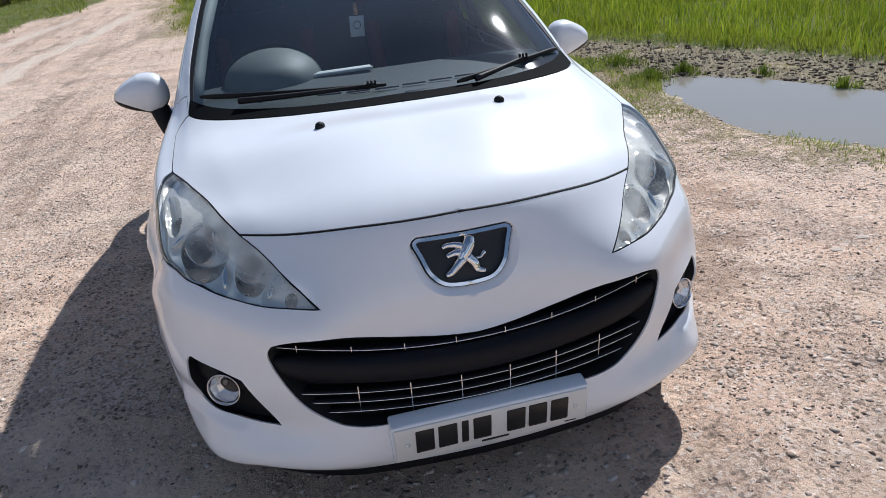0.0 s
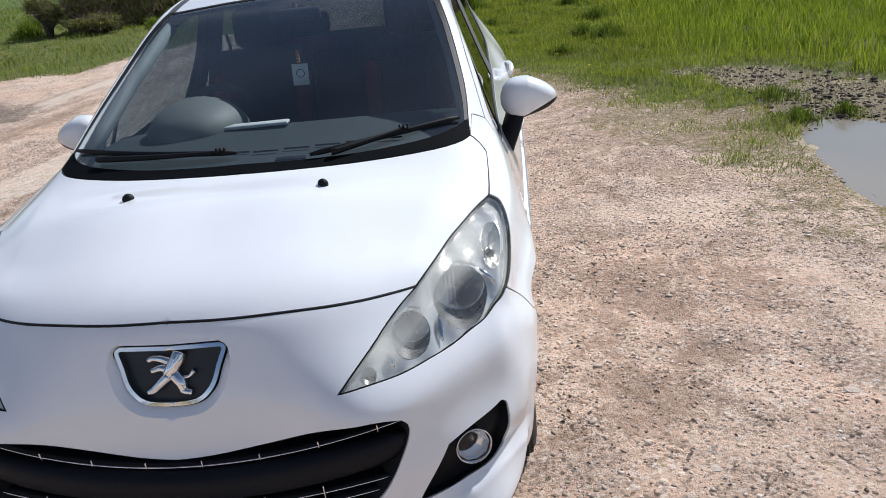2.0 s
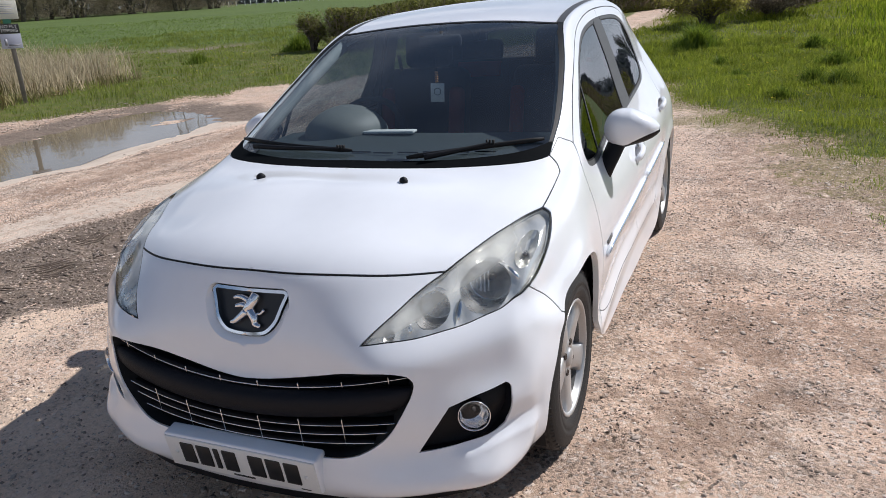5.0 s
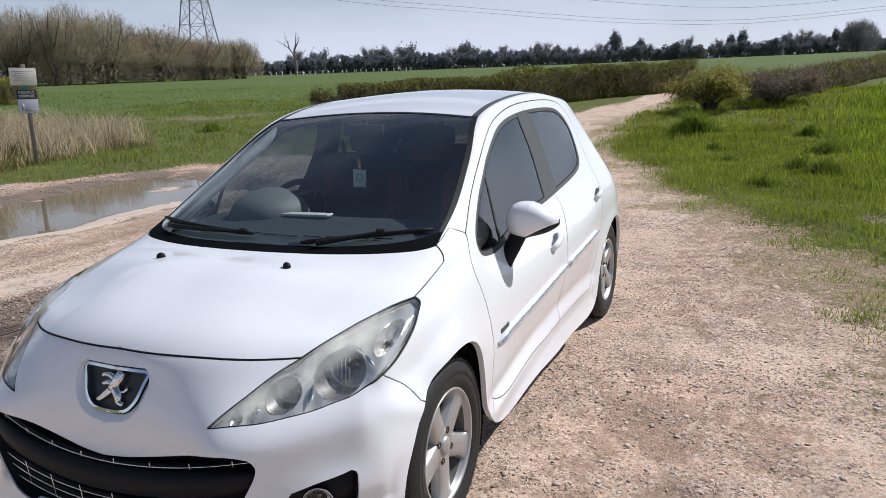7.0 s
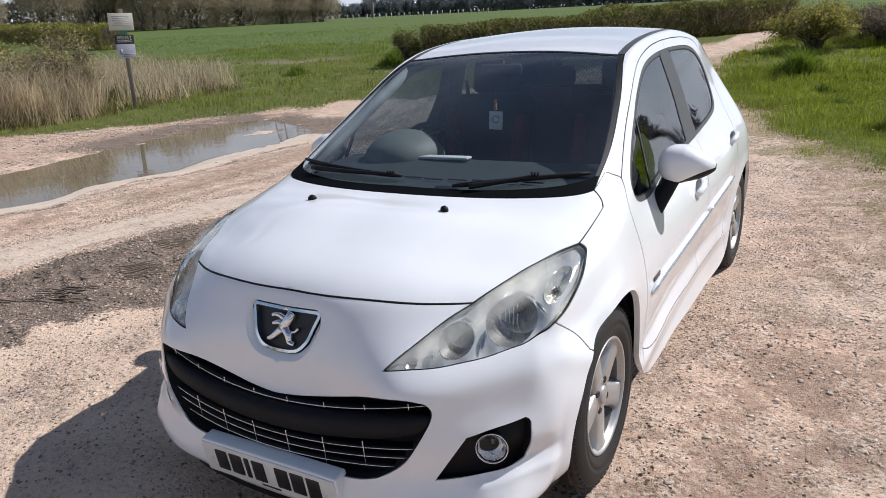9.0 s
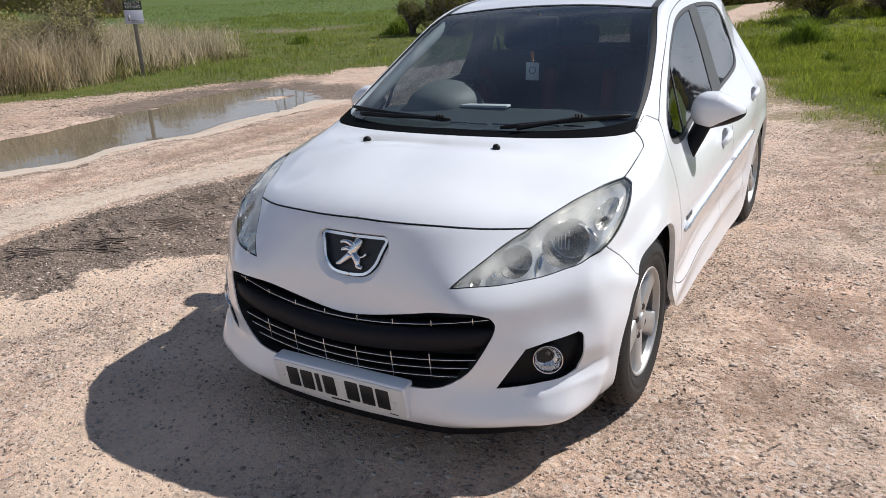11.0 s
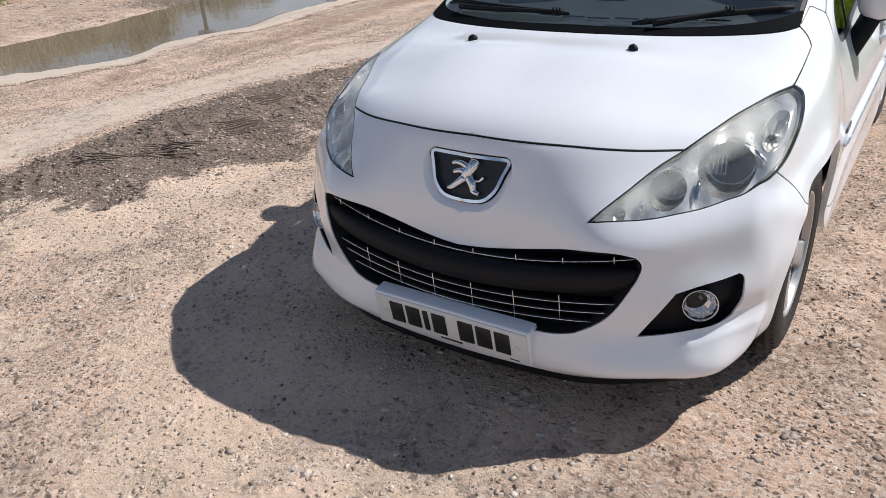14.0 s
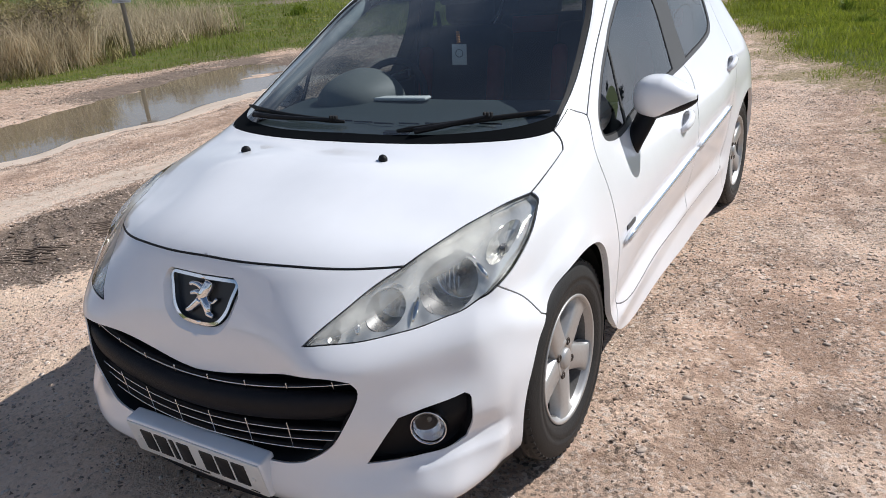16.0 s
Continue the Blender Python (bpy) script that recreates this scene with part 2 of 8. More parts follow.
# ---- the car's outer skin: nine lines from the front lip over the roof to the rear lip ----
# x to the car's left, y to its tail, z up
LINE_CENTRE = [(0, .075, .145), (0, .05, .20), (0, .06, .30), (0, .065, .40), (0, .115, .475), (0, .14, .59), (0, .185, .70), (0, .222, .772),
               (0, .42, .866), (0, .64, .926), (0, .86, .947), (0, 1.17, 1.105), (0, 1.515, 1.26), (0, 1.86, 1.387), (0, 2.3, 1.462), (0, 2.8, 1.472),
               (0, 3.3, 1.435), (0, 3.68, 1.36), (0, 3.9, 1.03), (0, 3.96, .85), (0, 4.03, .62), (0, 4.02, .4), (0, 3.97, .2)]
LINE_INNER = [(.30, .095, .145), (.31, .07, .20), (.31, .08, .30), (.31, .09, .40), (.31, .122, .49), (.315, .118, .58), (.30, .20, .70), (.30, .255, .768),
              (.30, .44, .857), (.31, .645, .918), (.33, .88, .943), (.33, 1.188, 1.10), (.31, 1.522, 1.253), (.29, 1.85, 1.38), (.29, 2.3, 1.452), (.29, 2.8, 1.462),
              (.28, 3.3, 1.425), (.27, 3.67, 1.35), (.31, 3.88, 1.03), (.33, 3.94, .85), (.36, 4.01, .62), (.36, 4.0, .4), (.35, 3.95, .2)]
LINE_OUTER = [(.50, .16, .15), (.51, .122, .20), (.51, .135, .30), (.52, .14, .40), (.525, .142, .50), (.525, .146, .582), (.535, .30, .70), (.545, .37, .755),
              (.60, .51, .80), (.655, .71, .858), (.665, .98, .925), (.64, 1.27, 1.065), (.59, 1.55, 1.225), (.54, 1.815, 1.362), (.53, 2.3, 1.434), (.525, 2.8, 1.438),
              (.51, 3.28, 1.395), (.49, 3.62, 1.315), (.56, 3.82, 1.03), (.60, 3.88, .85), (.66, 3.95, .62), (.66, 3.94, .4), (.64, 3.9, .2)]
LINE_CROWN = [(.62, .235, .155), (.645, .198, .20), (.648, .222, .30), (.655, .232, .40), (.658, .24, .50), (.667, .256, .592), (.665, .39, .69), (.67, .44, .735),
              (.70, .57, .80), (.735, .78, .845), (.715, 1.12, .93), (.70, 1.33, 1.03), (.645, 1.60, 1.185), (.585, 1.86, 1.318), (.57, 2.3, 1.375), (.565, 2.8, 1.375),
              (.56, 3.25, 1.33), (.56, 3.55, 1.24), (.64, 3.72, 1.02), (.68, 3.8, .84), (.735, 3.86, .62), (.735, 3.85, .4), (.71, 3.83, .2)]
LINE_BELT = [(.69, .325, .165), (.722, .298, .20), (.725, .322, .30), (.735, .318, .40), (.74, .325, .49), (.748, .36, .59), (.745, .43, .66), (.757, .466, .69),
             (.775, .62, .76), (.79, .84, .81), (.775, 1.12, .86), (.765, 1.33, .855), (.757, 1.65, .875), (.75, 2.0, .90), (.74, 2.4, .92), (.725, 2.8, .95),
             (.71, 3.12, 1.0), (.70, 3.4, 1.02), (.71, 3.6, .98), (.735, 3.68, .83), (.77, 3.74, .62), (.77, 3.74, .4), (.74, 3.74, .2)]
LINE_WAIST = [(.72, .385, .17), (.742, .372, .21), (.757, .38, .30), (.77, .375, .40), (.775, .385, .48), (.777, .42, .565), (.782, .47, .62), (.79, .53, .65),
              (.805, .66, .70), (.825, .86, .745), (.82, 1.13, .74), (.825, 1.35, .73), (.832, 1.7, .74), (.835, 2.05, .75), (.835, 2.45, .765), (.83, 2.8, .79),
              (.825, 3.1, .83), (.815, 3.4, .85), (.80, 3.6, .84), (.79, 3.68, .76), (.80, 3.73, .6), (.79, 3.73, .4), (.755, 3.72, .2)]
LINE_STRIP = [(.73, .43, .172), (.75, .422, .212), (.77, .42, .305), (.785, .42, .40), (.795, .435, .475), (.80, .47, .545), (.805, .515, .59), (.812, .57, .622),
              (.828, .69, .67), (.842, .85, .70), (.84, 1.09, .63), (.84, 1.30, .56), (.842, 1.65, .55), (.845, 2.05, .56), (.845, 2.45, .57), (.842, 2.8, .59),
              (.84, 3.02, .64), (.842, 3.36, .73), (.825, 3.62, .68), (.81, 3.69, .60), (.81, 3.72, .5), (.80, 3.72, .35), (.765, 3.71, .2)]
LINE_LOWER = [(.74, .465, .175), (.762, .453, .214), (.782, .447, .308), (.797, .453, .40), (.806, .474, .47), (.812, .508, .533), (.817, .549, .576), (.823, .595, .607),
              (.838, .70, .654), (.848, .83, .677), (.846, 1.055, .60), (.838, 1.20, .40), (.835, 1.62, .35), (.835, 2.05, .34), (.835, 2.45, .34), (.835, 2.85, .35),
              (.842, 3.04, .53), (.848, 3.357, .69), (.832, 3.61, .615), (.818, 3.687, .50), (.812, 3.71, .42), (.80, 3.71, .31), (.77, 3.70, .2)]
LINE_RIM = [(.75, .498, .178), (.772, .483, .218), (.79, .471, .31), (.805, .483, .40), (.815, .508, .465), (.82, .543, .521), (.825, .58, .56), (.83, .617, .592),
            (.845, .708, .638), (.852, .816, .655), (.85, 1.03, .582), (.83, 1.158, .23), (.822, 1.60, .175), (.822, 2.05, .168), (.822, 2.45, .168), (.822, 2.93, .18),
            (.842, 3.05, .472), (.852, 3.356, .655), (.838, 3.595, .56), (.824, 3.677, .44), (.815, 3.699, .36), (.80, 3.70, .28), (.775, 3.688, .2)]
CAGE = np.array([LINE_CENTRE, LINE_INNER, LINE_OUTER, LINE_CROWN, LINE_BELT, LINE_WAIST, LINE_STRIP, LINE_LOWER, LINE_RIM], float)
CAGE[5:, 7:, 0] -= 0.012
CAGE[4:, :8, 0] += 0.008 * np.array([1, 1, 1, 1, .85, .6, .35, .15])
CAGE[5:, :3, 0] += 0.004
CAGE[1:4, 5, 1] -= np.array([-.012, .004, .004])
CAGE[1:4, 5, 2] += np.array([.0, .004, .004])
CAGE[:, 0, 2] += 0.010
CAGE[2:6, 1, 1] -= 0.014
CAGE[2:6, 2, 1] += 0.005
CAGE[7, 12:16, 0] -= 0.018
CAGE[8, 12:16, 0] += 0.006
CAGE[8, 11:16, 2] += 0.024
CAGE[2:5, 5, 1] += np.array([.022, .042, .016])
CAGE[2:5, 4, 1] += np.array([.006, .024, .018])
CAGE[2:5, 3, 1] -= 0.003


def spline_slopes(knots, values):
    """Slopes of the natural cubic spline through values (first axis) at knots."""
    n, h = len(knots), np.diff(knots)
    a, b = np.zeros((n, n)), np.zeros_like(values)
    a[0, :2], a[-1, -2:] = (2, 1), (1, 2)
    flat = (np.diff(values, axis=0).T / h).T
    b[0], b[-1] = 3 * flat[0], 3 * flat[-1]
    for i in range(1, n - 1):
        a[i, i - 1:i + 2] = 1 / h[i - 1], 2 * (1 / h[i - 1] + 1 / h[i]), 1 / h[i]
        b[i] = 3 * (flat[i - 1] / h[i - 1] + flat[i] / h[i])
    return np.linalg.solve(a, b.reshape(n, -1)).reshape(values.shape)


def spline_at(knots, values, slopes, x):
    i = np.clip(np.searchsorted(knots, x) - 1, 0, len(knots) - 2)
    h = knots[i + 1] - knots[i]
    s = (x - knots[i]) / h
    wide = (slice(None),) + (None,) * (values.ndim - 1)
    s, h = s[wide], h[wide]
    return ((2 * s**3 - 3 * s**2 + 1) * values[i] + (s**3 - 2 * s**2 + s) * h * slopes[i]
            + (3 * s**2 - 2 * s**3) * values[i + 1] + (s**3 - s**2) * h * slopes[i + 1])


# the lines are first met across (u), then along (v); the centre is mirrored so that the skin is smooth there
V_FINE, U_FINE = 13, 14
WIDE = np.concatenate([CAGE[:0:-1] * (-1, 1, 1), CAGE])
u_knots = np.concatenate([[0], np.cumsum(np.linalg.norm(np.diff(CAGE, axis=0), axis=2).mean(1))])
u_wide = np.concatenate([-u_knots[:0:-1], u_knots])
v_knots = np.concatenate([[0], np.cumsum(np.linalg.norm(np.diff(CAGE, axis=1), axis=2)[:7].mean(0))])
u_all = np.concatenate([np.linspace(a, b, U_FINE, endpoint=False) for a, b in zip(u_knots, u_knots[1:])] + [u_knots[-1:]])
v_all = np.concatenate([np.linspace(a, b, V_FINE, endpoint=False) for a, b in zip(v_knots, v_knots[1:])] + [v_knots[-1:]])
across = spline_at(u_wide, WIDE, spline_slopes(u_wide, WIDE), u_all)
along = across.swapaxes(0, 1)
SKIN = spline_at(v_knots, along, spline_slopes(v_knots, along), v_all)  # [v, u, xyz]
for _ in range(5):  # fair the skin
    mid = SKIN.copy()
    mid[1:-1] += 0.25 * (SKIN[2:] + SKIN[:-2] - 2 * SKIN[1:-1])
    out = mid.copy()
    out[:, 1:-1] += 0.25 * (mid[:, 2:] + mid[:, :-2] - 2 * mid[:, 1:-1])
    twin = mid[:, 1] * (-1, 1, 1)
    out[:, 0] = mid[:, 0] + 0.25 * (mid[:, 1] + twin - 2 * mid[:, 0])
    out[:, 0, 0] = 0
    SKIN = out


def fold(line, away, push, fade):
    """Press a crease into the skin along a line: push (metres outwards) at each height away from it, fading at both ends."""
    global SKIN
    a = np.array(line, float)
    run = np.concatenate([[0], np.cumsum(np.linalg.norm(np.diff(a, axis=0), axis=1))])
    at = np.linspace(0, run[-1], 160)
    fine = np.stack([np.interp(at, run, a[:, k]) for k in range(3)], 1)
    n = np.cross(np.gradient(SKIN, axis=1), np.gradient(SKIN, axis=0))
    n /= np.linalg.norm(n, axis=2, keepdims=True) + 1e-12
    near = np.linalg.norm(SKIN[:, :, None] - fine[None, None], axis=3)
    k = near.argmin(2)
    d = near.min(2) * np.sign(SKIN[:, :, 2] - fine[k][:, :, 2])
    end = np.clip(np.minimum(at[k], run[-1] - at[k]) / fade, 0, 1)
    SKIN = SKIN + n * (np.interp(d, away, push) * end * end * (3 - 2 * end))[:, :, None]


# the doors' lower fold above the sill, the bumper's ledge below the fog lamps, and the bonnet's shoulder
fold([(.82, 1.06, .33), (.82, 1.276, .347), (.81, 1.647, .377), (.815, 2.204, .42), (.812, 2.6, .412), (.81, 3.0, .39)], (-.13, -.065, 0, .06, .17), (.0, .009, -.013, -.006, 0), .16)
fold([(.575, .17, .282), (.653, .223, .287), (.69, .261, .296), (.724, .311, .302), (.778, .406, .306), (.792, .455, .31)], (-.14, -.05, 0, .042, .10), (0, .007, .012, -.007, 0), .09)
fold([(.49, .34, .77), (.545, .5, .83), (.595, .75, .90), (.63, .97, .935)], (-.12, -.035, 0, .035, .12), (0, .0018, .0036, .0018, 0), .14)
d_v, d_u = np.gradient(SKIN, axis=0), np.gradient(SKIN, axis=1)
d_u[:, 0] = SKIN[:, 1] - SKIN[:, 0]
d_u[:, 0, 1:] = 0
OUTWARD = np.cross(d_u, d_v)
OUTWARD /= np.linalg.norm(OUTWARD, axis=2, keepdims=True) + 1e-12


def skin_at(g, lift=0.0):
    """The skin at grid places g = [(v, u)] (in grid steps), lifted along its normal."""
    g = np.atleast_2d(np.asarray(g, float))
    v, u = np.clip(g[:, 0], 0, SKIN.shape[0] - 1.001), np.clip(g[:, 1], 0, SKIN.shape[1] - 1.001)
    i, j = v.astype(int), u.astype(int)
    a, b = (v - i)[:, None], (u - j)[:, None]
    mix = lambda t: (1 - a) * ((1 - b) * t[i, j] + b * t[i, j + 1]) + a * ((1 - b) * t[i + 1, j] + b * t[i + 1, j + 1])
    n = mix(OUTWARD)
    return mix(SKIN) + lift * n / np.linalg.norm(n, axis=1, keepdims=True)


def on_skin(places):
    """Grid places of the skin points nearest to the given places."""
    out = []
    flat = SKIN.reshape(-1, 3)
    for p in np.atleast_2d(np.asarray(places, float)):
        k = int(((flat - p) ** 2).sum(1).argmin())
        best = np.array([k // SKIN.shape[1], k % SKIN.shape[1]], float)
        step = 0.5
        for _ in range(7):
            near = best + step * np.array([(a, b) for a in (-1, 0, 1) for b in (-1, 0, 1)])
            near = np.clip(near, 0, np.array(SKIN.shape[:2]) - 1.001)
            best = near[((skin_at(near) - p) ** 2).sum(1).argmin()]
            step /= 2
        out.append(best)
    return np.array(out)


# ---- panels cut from the skin ----
from mathutils.geometry import delaunay_2d_cdt

N_V, N_U = SKIN.shape[:2]


def curve(places, spacing=0.012, bend=True):
    """Grid places of a smooth line on the skin through the given places."""
    g = on_skin(places)
    if len(g) == 2 or not bend:
        knots = np.concatenate([[0], np.cumsum(np.linalg.norm(np.diff(skin_at(g), axis=0), axis=1))])
        x = np.linspace(0, knots[-1], max(2, int(knots[-1] / spacing) + 1))
        return np.stack([np.interp(x, knots, g[:, k]) for k in (0, 1)], 1)
    knots = np.concatenate([[0], np.cumsum(np.linalg.norm(np.diff(skin_at(g), axis=0), axis=1) + 1e-5)])
    x = np.linspace(0, knots[-1], max(3, int(knots[-1] / spacing) + 1))
    return spline_at(knots, g, spline_slopes(knots, g), x)


def centre_line(v0, v1):
    n = max(2, int(abs(v1 - v0)) + 1)
    return np.stack([np.linspace(v0, v1, n), np.zeros(n)], 1)


def rim_line(v0, v1):
    n = max(2, int(abs(v1 - v0)) * 2 + 1)
    return np.stack([np.linspace(v0, v1, n), np.full(n, N_U - 1.001)], 1)


def loop(*curves):
    """One closed outline out of curves that meet end to end."""
    pts = []
    for c in curves:
        for p in c:
            if not pts or np.abs(p - pts[-1]).sum() > 1e-3:
                pts.append(p)
    if np.abs(pts[0] - pts[-1]).sum() < 1e-3:
        pts.pop()
    return np.array(pts)


def inside(poly, g):
    """Which places lie inside the outline."""
    x, y = g[:, 0][:, None], g[:, 1][:, None]
    x0, y0 = poly[:, 0][None], poly[:, 1][None]
    x1, y1 = np.roll(poly[:, 0], -1)[None], np.roll(poly[:, 1], -1)[None]
    cross_at = (y0 > y) != (y1 > y)
    where = x0 + (y - y0) / np.where(y1 == y0, 1e-9, y1 - y0) * (x1 - x0)
    return (cross_at & (x < where)).sum(1) % 2 == 1


def inset(poly, gap, keep_centre=True):
    """The outline moved inwards by gap metres on the skin."""
    area = 0.5 * np.sum(poly[:, 0] * np.roll(poly[:, 1], -1) - np.roll(poly[:, 0], -1) * poly[:, 1])
    ahead = skin_at(np.clip(poly + (0.2, 0), 0, None)) - skin_at(np.clip(poly - (0.2, 0), 0, None))
    side = skin_at(np.clip(poly + (0, 0.2), 0, None)) - skin_at(np.clip(poly - (0, 0.2), 0, None))
    ahead, side = np.linalg.norm(ahead, axis=1) / 0.4 + 1e-6, np.linalg.norm(side, axis=1) / 0.4 + 1e-6
    before, after = poly - np.roll(poly, 1, 0), np.roll(poly, -1, 0) - poly
    scale = np.stack([ahead, side], 1)
    d0, d1 = before * scale, after * scale
    d0 /= np.linalg.norm(d0, axis=1, keepdims=True) + 1e-9
    d1 /= np.linalg.norm(d1, axis=1, keepdims=True) + 1e-9
    n0, n1 = np.stack([-d0[:, 1], d0[:, 0]], 1), np.stack([-d1[:, 1], d1[:, 0]], 1)
    mid = n0 + n1
    mid /= np.maximum((mid * n0).sum(1, keepdims=True), 0.35)
    move = (gap if area > 0 else -gap) * mid / scale
    out = poly + move
    if keep_centre:
        out[poly[:, 1] < 1e-3, 1] = 0
    rim = poly[:, 1] > N_U - 1.01
    out[rim, 1] = poly[rim, 1]
    out[:, 0] = np.clip(out[:, 0], 0, N_V - 1.001)
    out[:, 1] = np.clip(out[:, 1], 0, N_U - 1.001)
    return out


def cut(poly, holes=(), clips=(), lift=0.0, thick=0.012, fine=1):
    """Vertices and faces of the skin inside the outline, less the holes, with turned-in edges."""
    rings = [poly, *holes, *clips]
    verts, edges = [], []
    for r in rings:
        base = len(verts)
        verts += [tuple(p) for p in r]
        edges += [(base + i, base + (i + 1) % len(r)) for i in range(len(r))]
    lo, hi = poly.min(0), poly.max(0)
    vs, us = np.arange(math.ceil(lo[0]), hi[0], 1 / fine), np.arange(math.ceil(lo[1]), hi[1], 1 / fine)
    grid = np.stack(np.meshgrid(vs, us, indexing="ij"), -1).reshape(-1, 2)
    good = inside(poly, grid)
    for h in holes:
        good &= ~inside(h, grid)
    edge_points = np.concatenate(rings)
    near = np.array([np.abs(edge_points - p).max(1).min() < 0.35 / fine for p in grid]) if len(grid) else np.zeros(0, bool)
    verts += [tuple(p) for p in grid[good & ~near]]
    co, _, tris, *_ = delaunay_2d_cdt([Vector((float(a), float(b))) for a, b in verts], edges, [], 0, 1e-5)
    g = np.array([(c.x, c.y) for c in co])
    mid = np.array([g[list(t)].mean(0) for t in tris])
    keep = inside(poly, mid)
    for h in holes:
        keep &= ~inside(h, mid)
    for c in clips:
        keep &= inside(c, mid)
    tris = [t for t, k in zip(tris, keep) if k]
    used = sorted({i for t in tris for i in t})
    at = {i: n for n, i in enumerate(used)}
    g = g[used]
    tris = [tuple(at[i] for i in t) for t in tris]
    top = skin_at(g, lift)
    want = skin_at(g, lift + 1e-3) - top
    a, b, c = (top[[t[k] for t in tris]] for k in (0, 1, 2))
    if ((np.cross(b - a, c - a) * want[[t[0] for t in tris]]).sum(1)).sum() < 0:
        tris = [t[::-1] for t in tris]
    out, faces = [tuple(p) for p in top], list(tris)
    if thick:
        seen = {}
        for t in tris:
            for i in range(3):
                e = (t[i], t[(i + 1) % 3])
                seen[e] = seen.get(e, 0) + 1
        rimmed = [e for e in seen if (e[1], e[0]) not in seen and not (g[e[0], 1] < 1e-3 and g[e[1], 1] < 1e-3)]
        ids = sorted({i for e in rimmed for i in e})
        base = len(out)
        upper = {i: base + 2 * n for n, i in enumerate(ids)}
        low = skin_at(g[ids], lift - thick)
        for n, i in enumerate(ids):
            out += [tuple(top[i]), tuple(low[n])]
        faces += [(upper[a], upper[a] + 1, upper[b] + 1, upper[b]) for a, b in rimmed]
    return out, faces


def whole(vf):
    """A half panel and its mirror image, joined on the centre line."""
    v, f = joined(vf, flip_x(*vf))
    bm = bmesh.new()
    made = [bm.verts.new(p) for p in v]
    for one in f:
        try:
            bm.faces.new([made[i] for i in one])
        except ValueError:
            pass
    bmesh.ops.remove_doubles(bm, verts=[q for q in bm.verts if abs(q.co.x) < 2e-4], dist=3e-4)
    return bm


def panel_pair(name, vf, mat, parents, labels=("", "")):
    """The panel on the car's left and on its right."""
    return raw(name, *vf, mat, parents[0], labels[0]), raw(name, *flip_x(*vf), mat, parents[1], labels[1])


def from_place(place):
    return on_skin([place])[0]


# seams, as lines on the skin
c_bonnet_front = curve([(0, .222, .772), (.124, .228, .767), (.299, .257, .764), (.45, .313, .757), (.545, .372, .754)])
c_lamp_top = curve([(.545, .372, .754), (.585, .448, .783), (.618, .533, .805), (.656, .615, .823), (.695, .70, .839), (.720, .757, .845)])
c_bonnet_side = curve([(.720, .757, .845), (.718, .87, .873), (.716, 1.002, .902)])
c_bonnet_tip = curve([(.716, 1.002, .902), (.697, 1.036, .924), (.667, 1.05, .945)])
c_cowl = curve([(0, .829, .936), (.142, .832, .935), (.27, .848, .935), (.39, .875, .936), (.495, .909, .937), (.596, .961, .938), (.64, 1.003, .94), (.667, 1.05, .945)])
c_screen_side = curve([(.667, 1.05, .945), (.661, 1.125, .98), (.658, 1.20, 1.017), (.648, 1.30, 1.07), (.624, 1.44, 1.15), (.586, 1.615, 1.255), (.536, 1.822, 1.358)])
c_screen_top = curve([(.536, 1.822, 1.358), (.395, 1.838, 1.37), (.26, 1.855, 1.379), (.122, 1.864, 1.385), (0, 1.866, 1.389)])
c_lamp_outer = curve([(.720, .757, .845), (.736, .752, .838), (.753, .724, .824), (.768, .645, .78), (.768, .565, .735), (.764, .52, .714), (.751, .466, .694)])
c_lamp_low = curve([(.751, .466, .694), (.736, .435, .679), (.713, .397, .666), (.678, .348, .655), (.636, .297, .645), (.578, .243, .636), (.512, .192, .627), (.449, .161, .622), (.384, .141, .615)])
c_lamp_in = curve([(.384, .141, .615), (.43, .195, .66), (.470, .257, .697), (.507, .317, .729), (.545, .372, .754)])
c_bumper_seam = curve([(.751, .466, .694), (.777, .523, .652), (.80, .553, .616), (.818, .572, .58)])
c_fender_pillar = curve([(.667, 1.05, .945), (.67, 1.16, .99), (.694, 1.184, .976), (.714, 1.211, .961)], bend=False)
c_fender_door = curve([(.714, 1.211, .961), (.743, 1.163, .915), (.776, 1.122, .853), (.793, 1.13, .798), (.811, 1.15, .721), (.822, 1.163, .64), (.826, 1.175, .52), (.82, 1.19, .33)])
c_door_top_front = curve([(.714, 1.211, .961), (.697, 1.273, 1.009), (.68, 1.34, 1.06), (.654, 1.46, 1.136), (.623, 1.62, 1.221), (.598, 1.75, 1.282), (.578, 1.876, 1.33), (.566, 2.024, 1.366), (.559, 2.19, 1.39), (.556, 2.34, 1.40)])
c_door_top_rear = curve([(.556, 2.34, 1.40), (.555, 2.59, 1.405), (.552, 2.81, 1.40), (.552, 3.02, 1.378), (.567, 3.18, 1.32), (.60, 3.27, 1.22), (.66, 3.26, 1.10), (.735, 3.20, .98)])
c_door_mid = curve([(.556, 2.34, 1.40), (.60, 2.36, 1.28), (.66, 2.36, 1.12), (.733, 2.357, .943)])
c_door_split = curve([(.733, 2.357, .943), (.757, 2.385, .895), (.786, 2.345, .837), (.818, 2.25, .743), (.833, 2.205, .638), (.833, 2.185, .542), (.831, 2.165, .467), (.822, 2.15, .335)])
c_door_low_front = curve([(.822, 2.15, .335), (.823, 1.8, .33), (.82, 1.19, .33)])
c_door_low_rear = curve([(.822, 2.15, .335), (.823, 2.5, .34), (.824, 2.86, .36)])
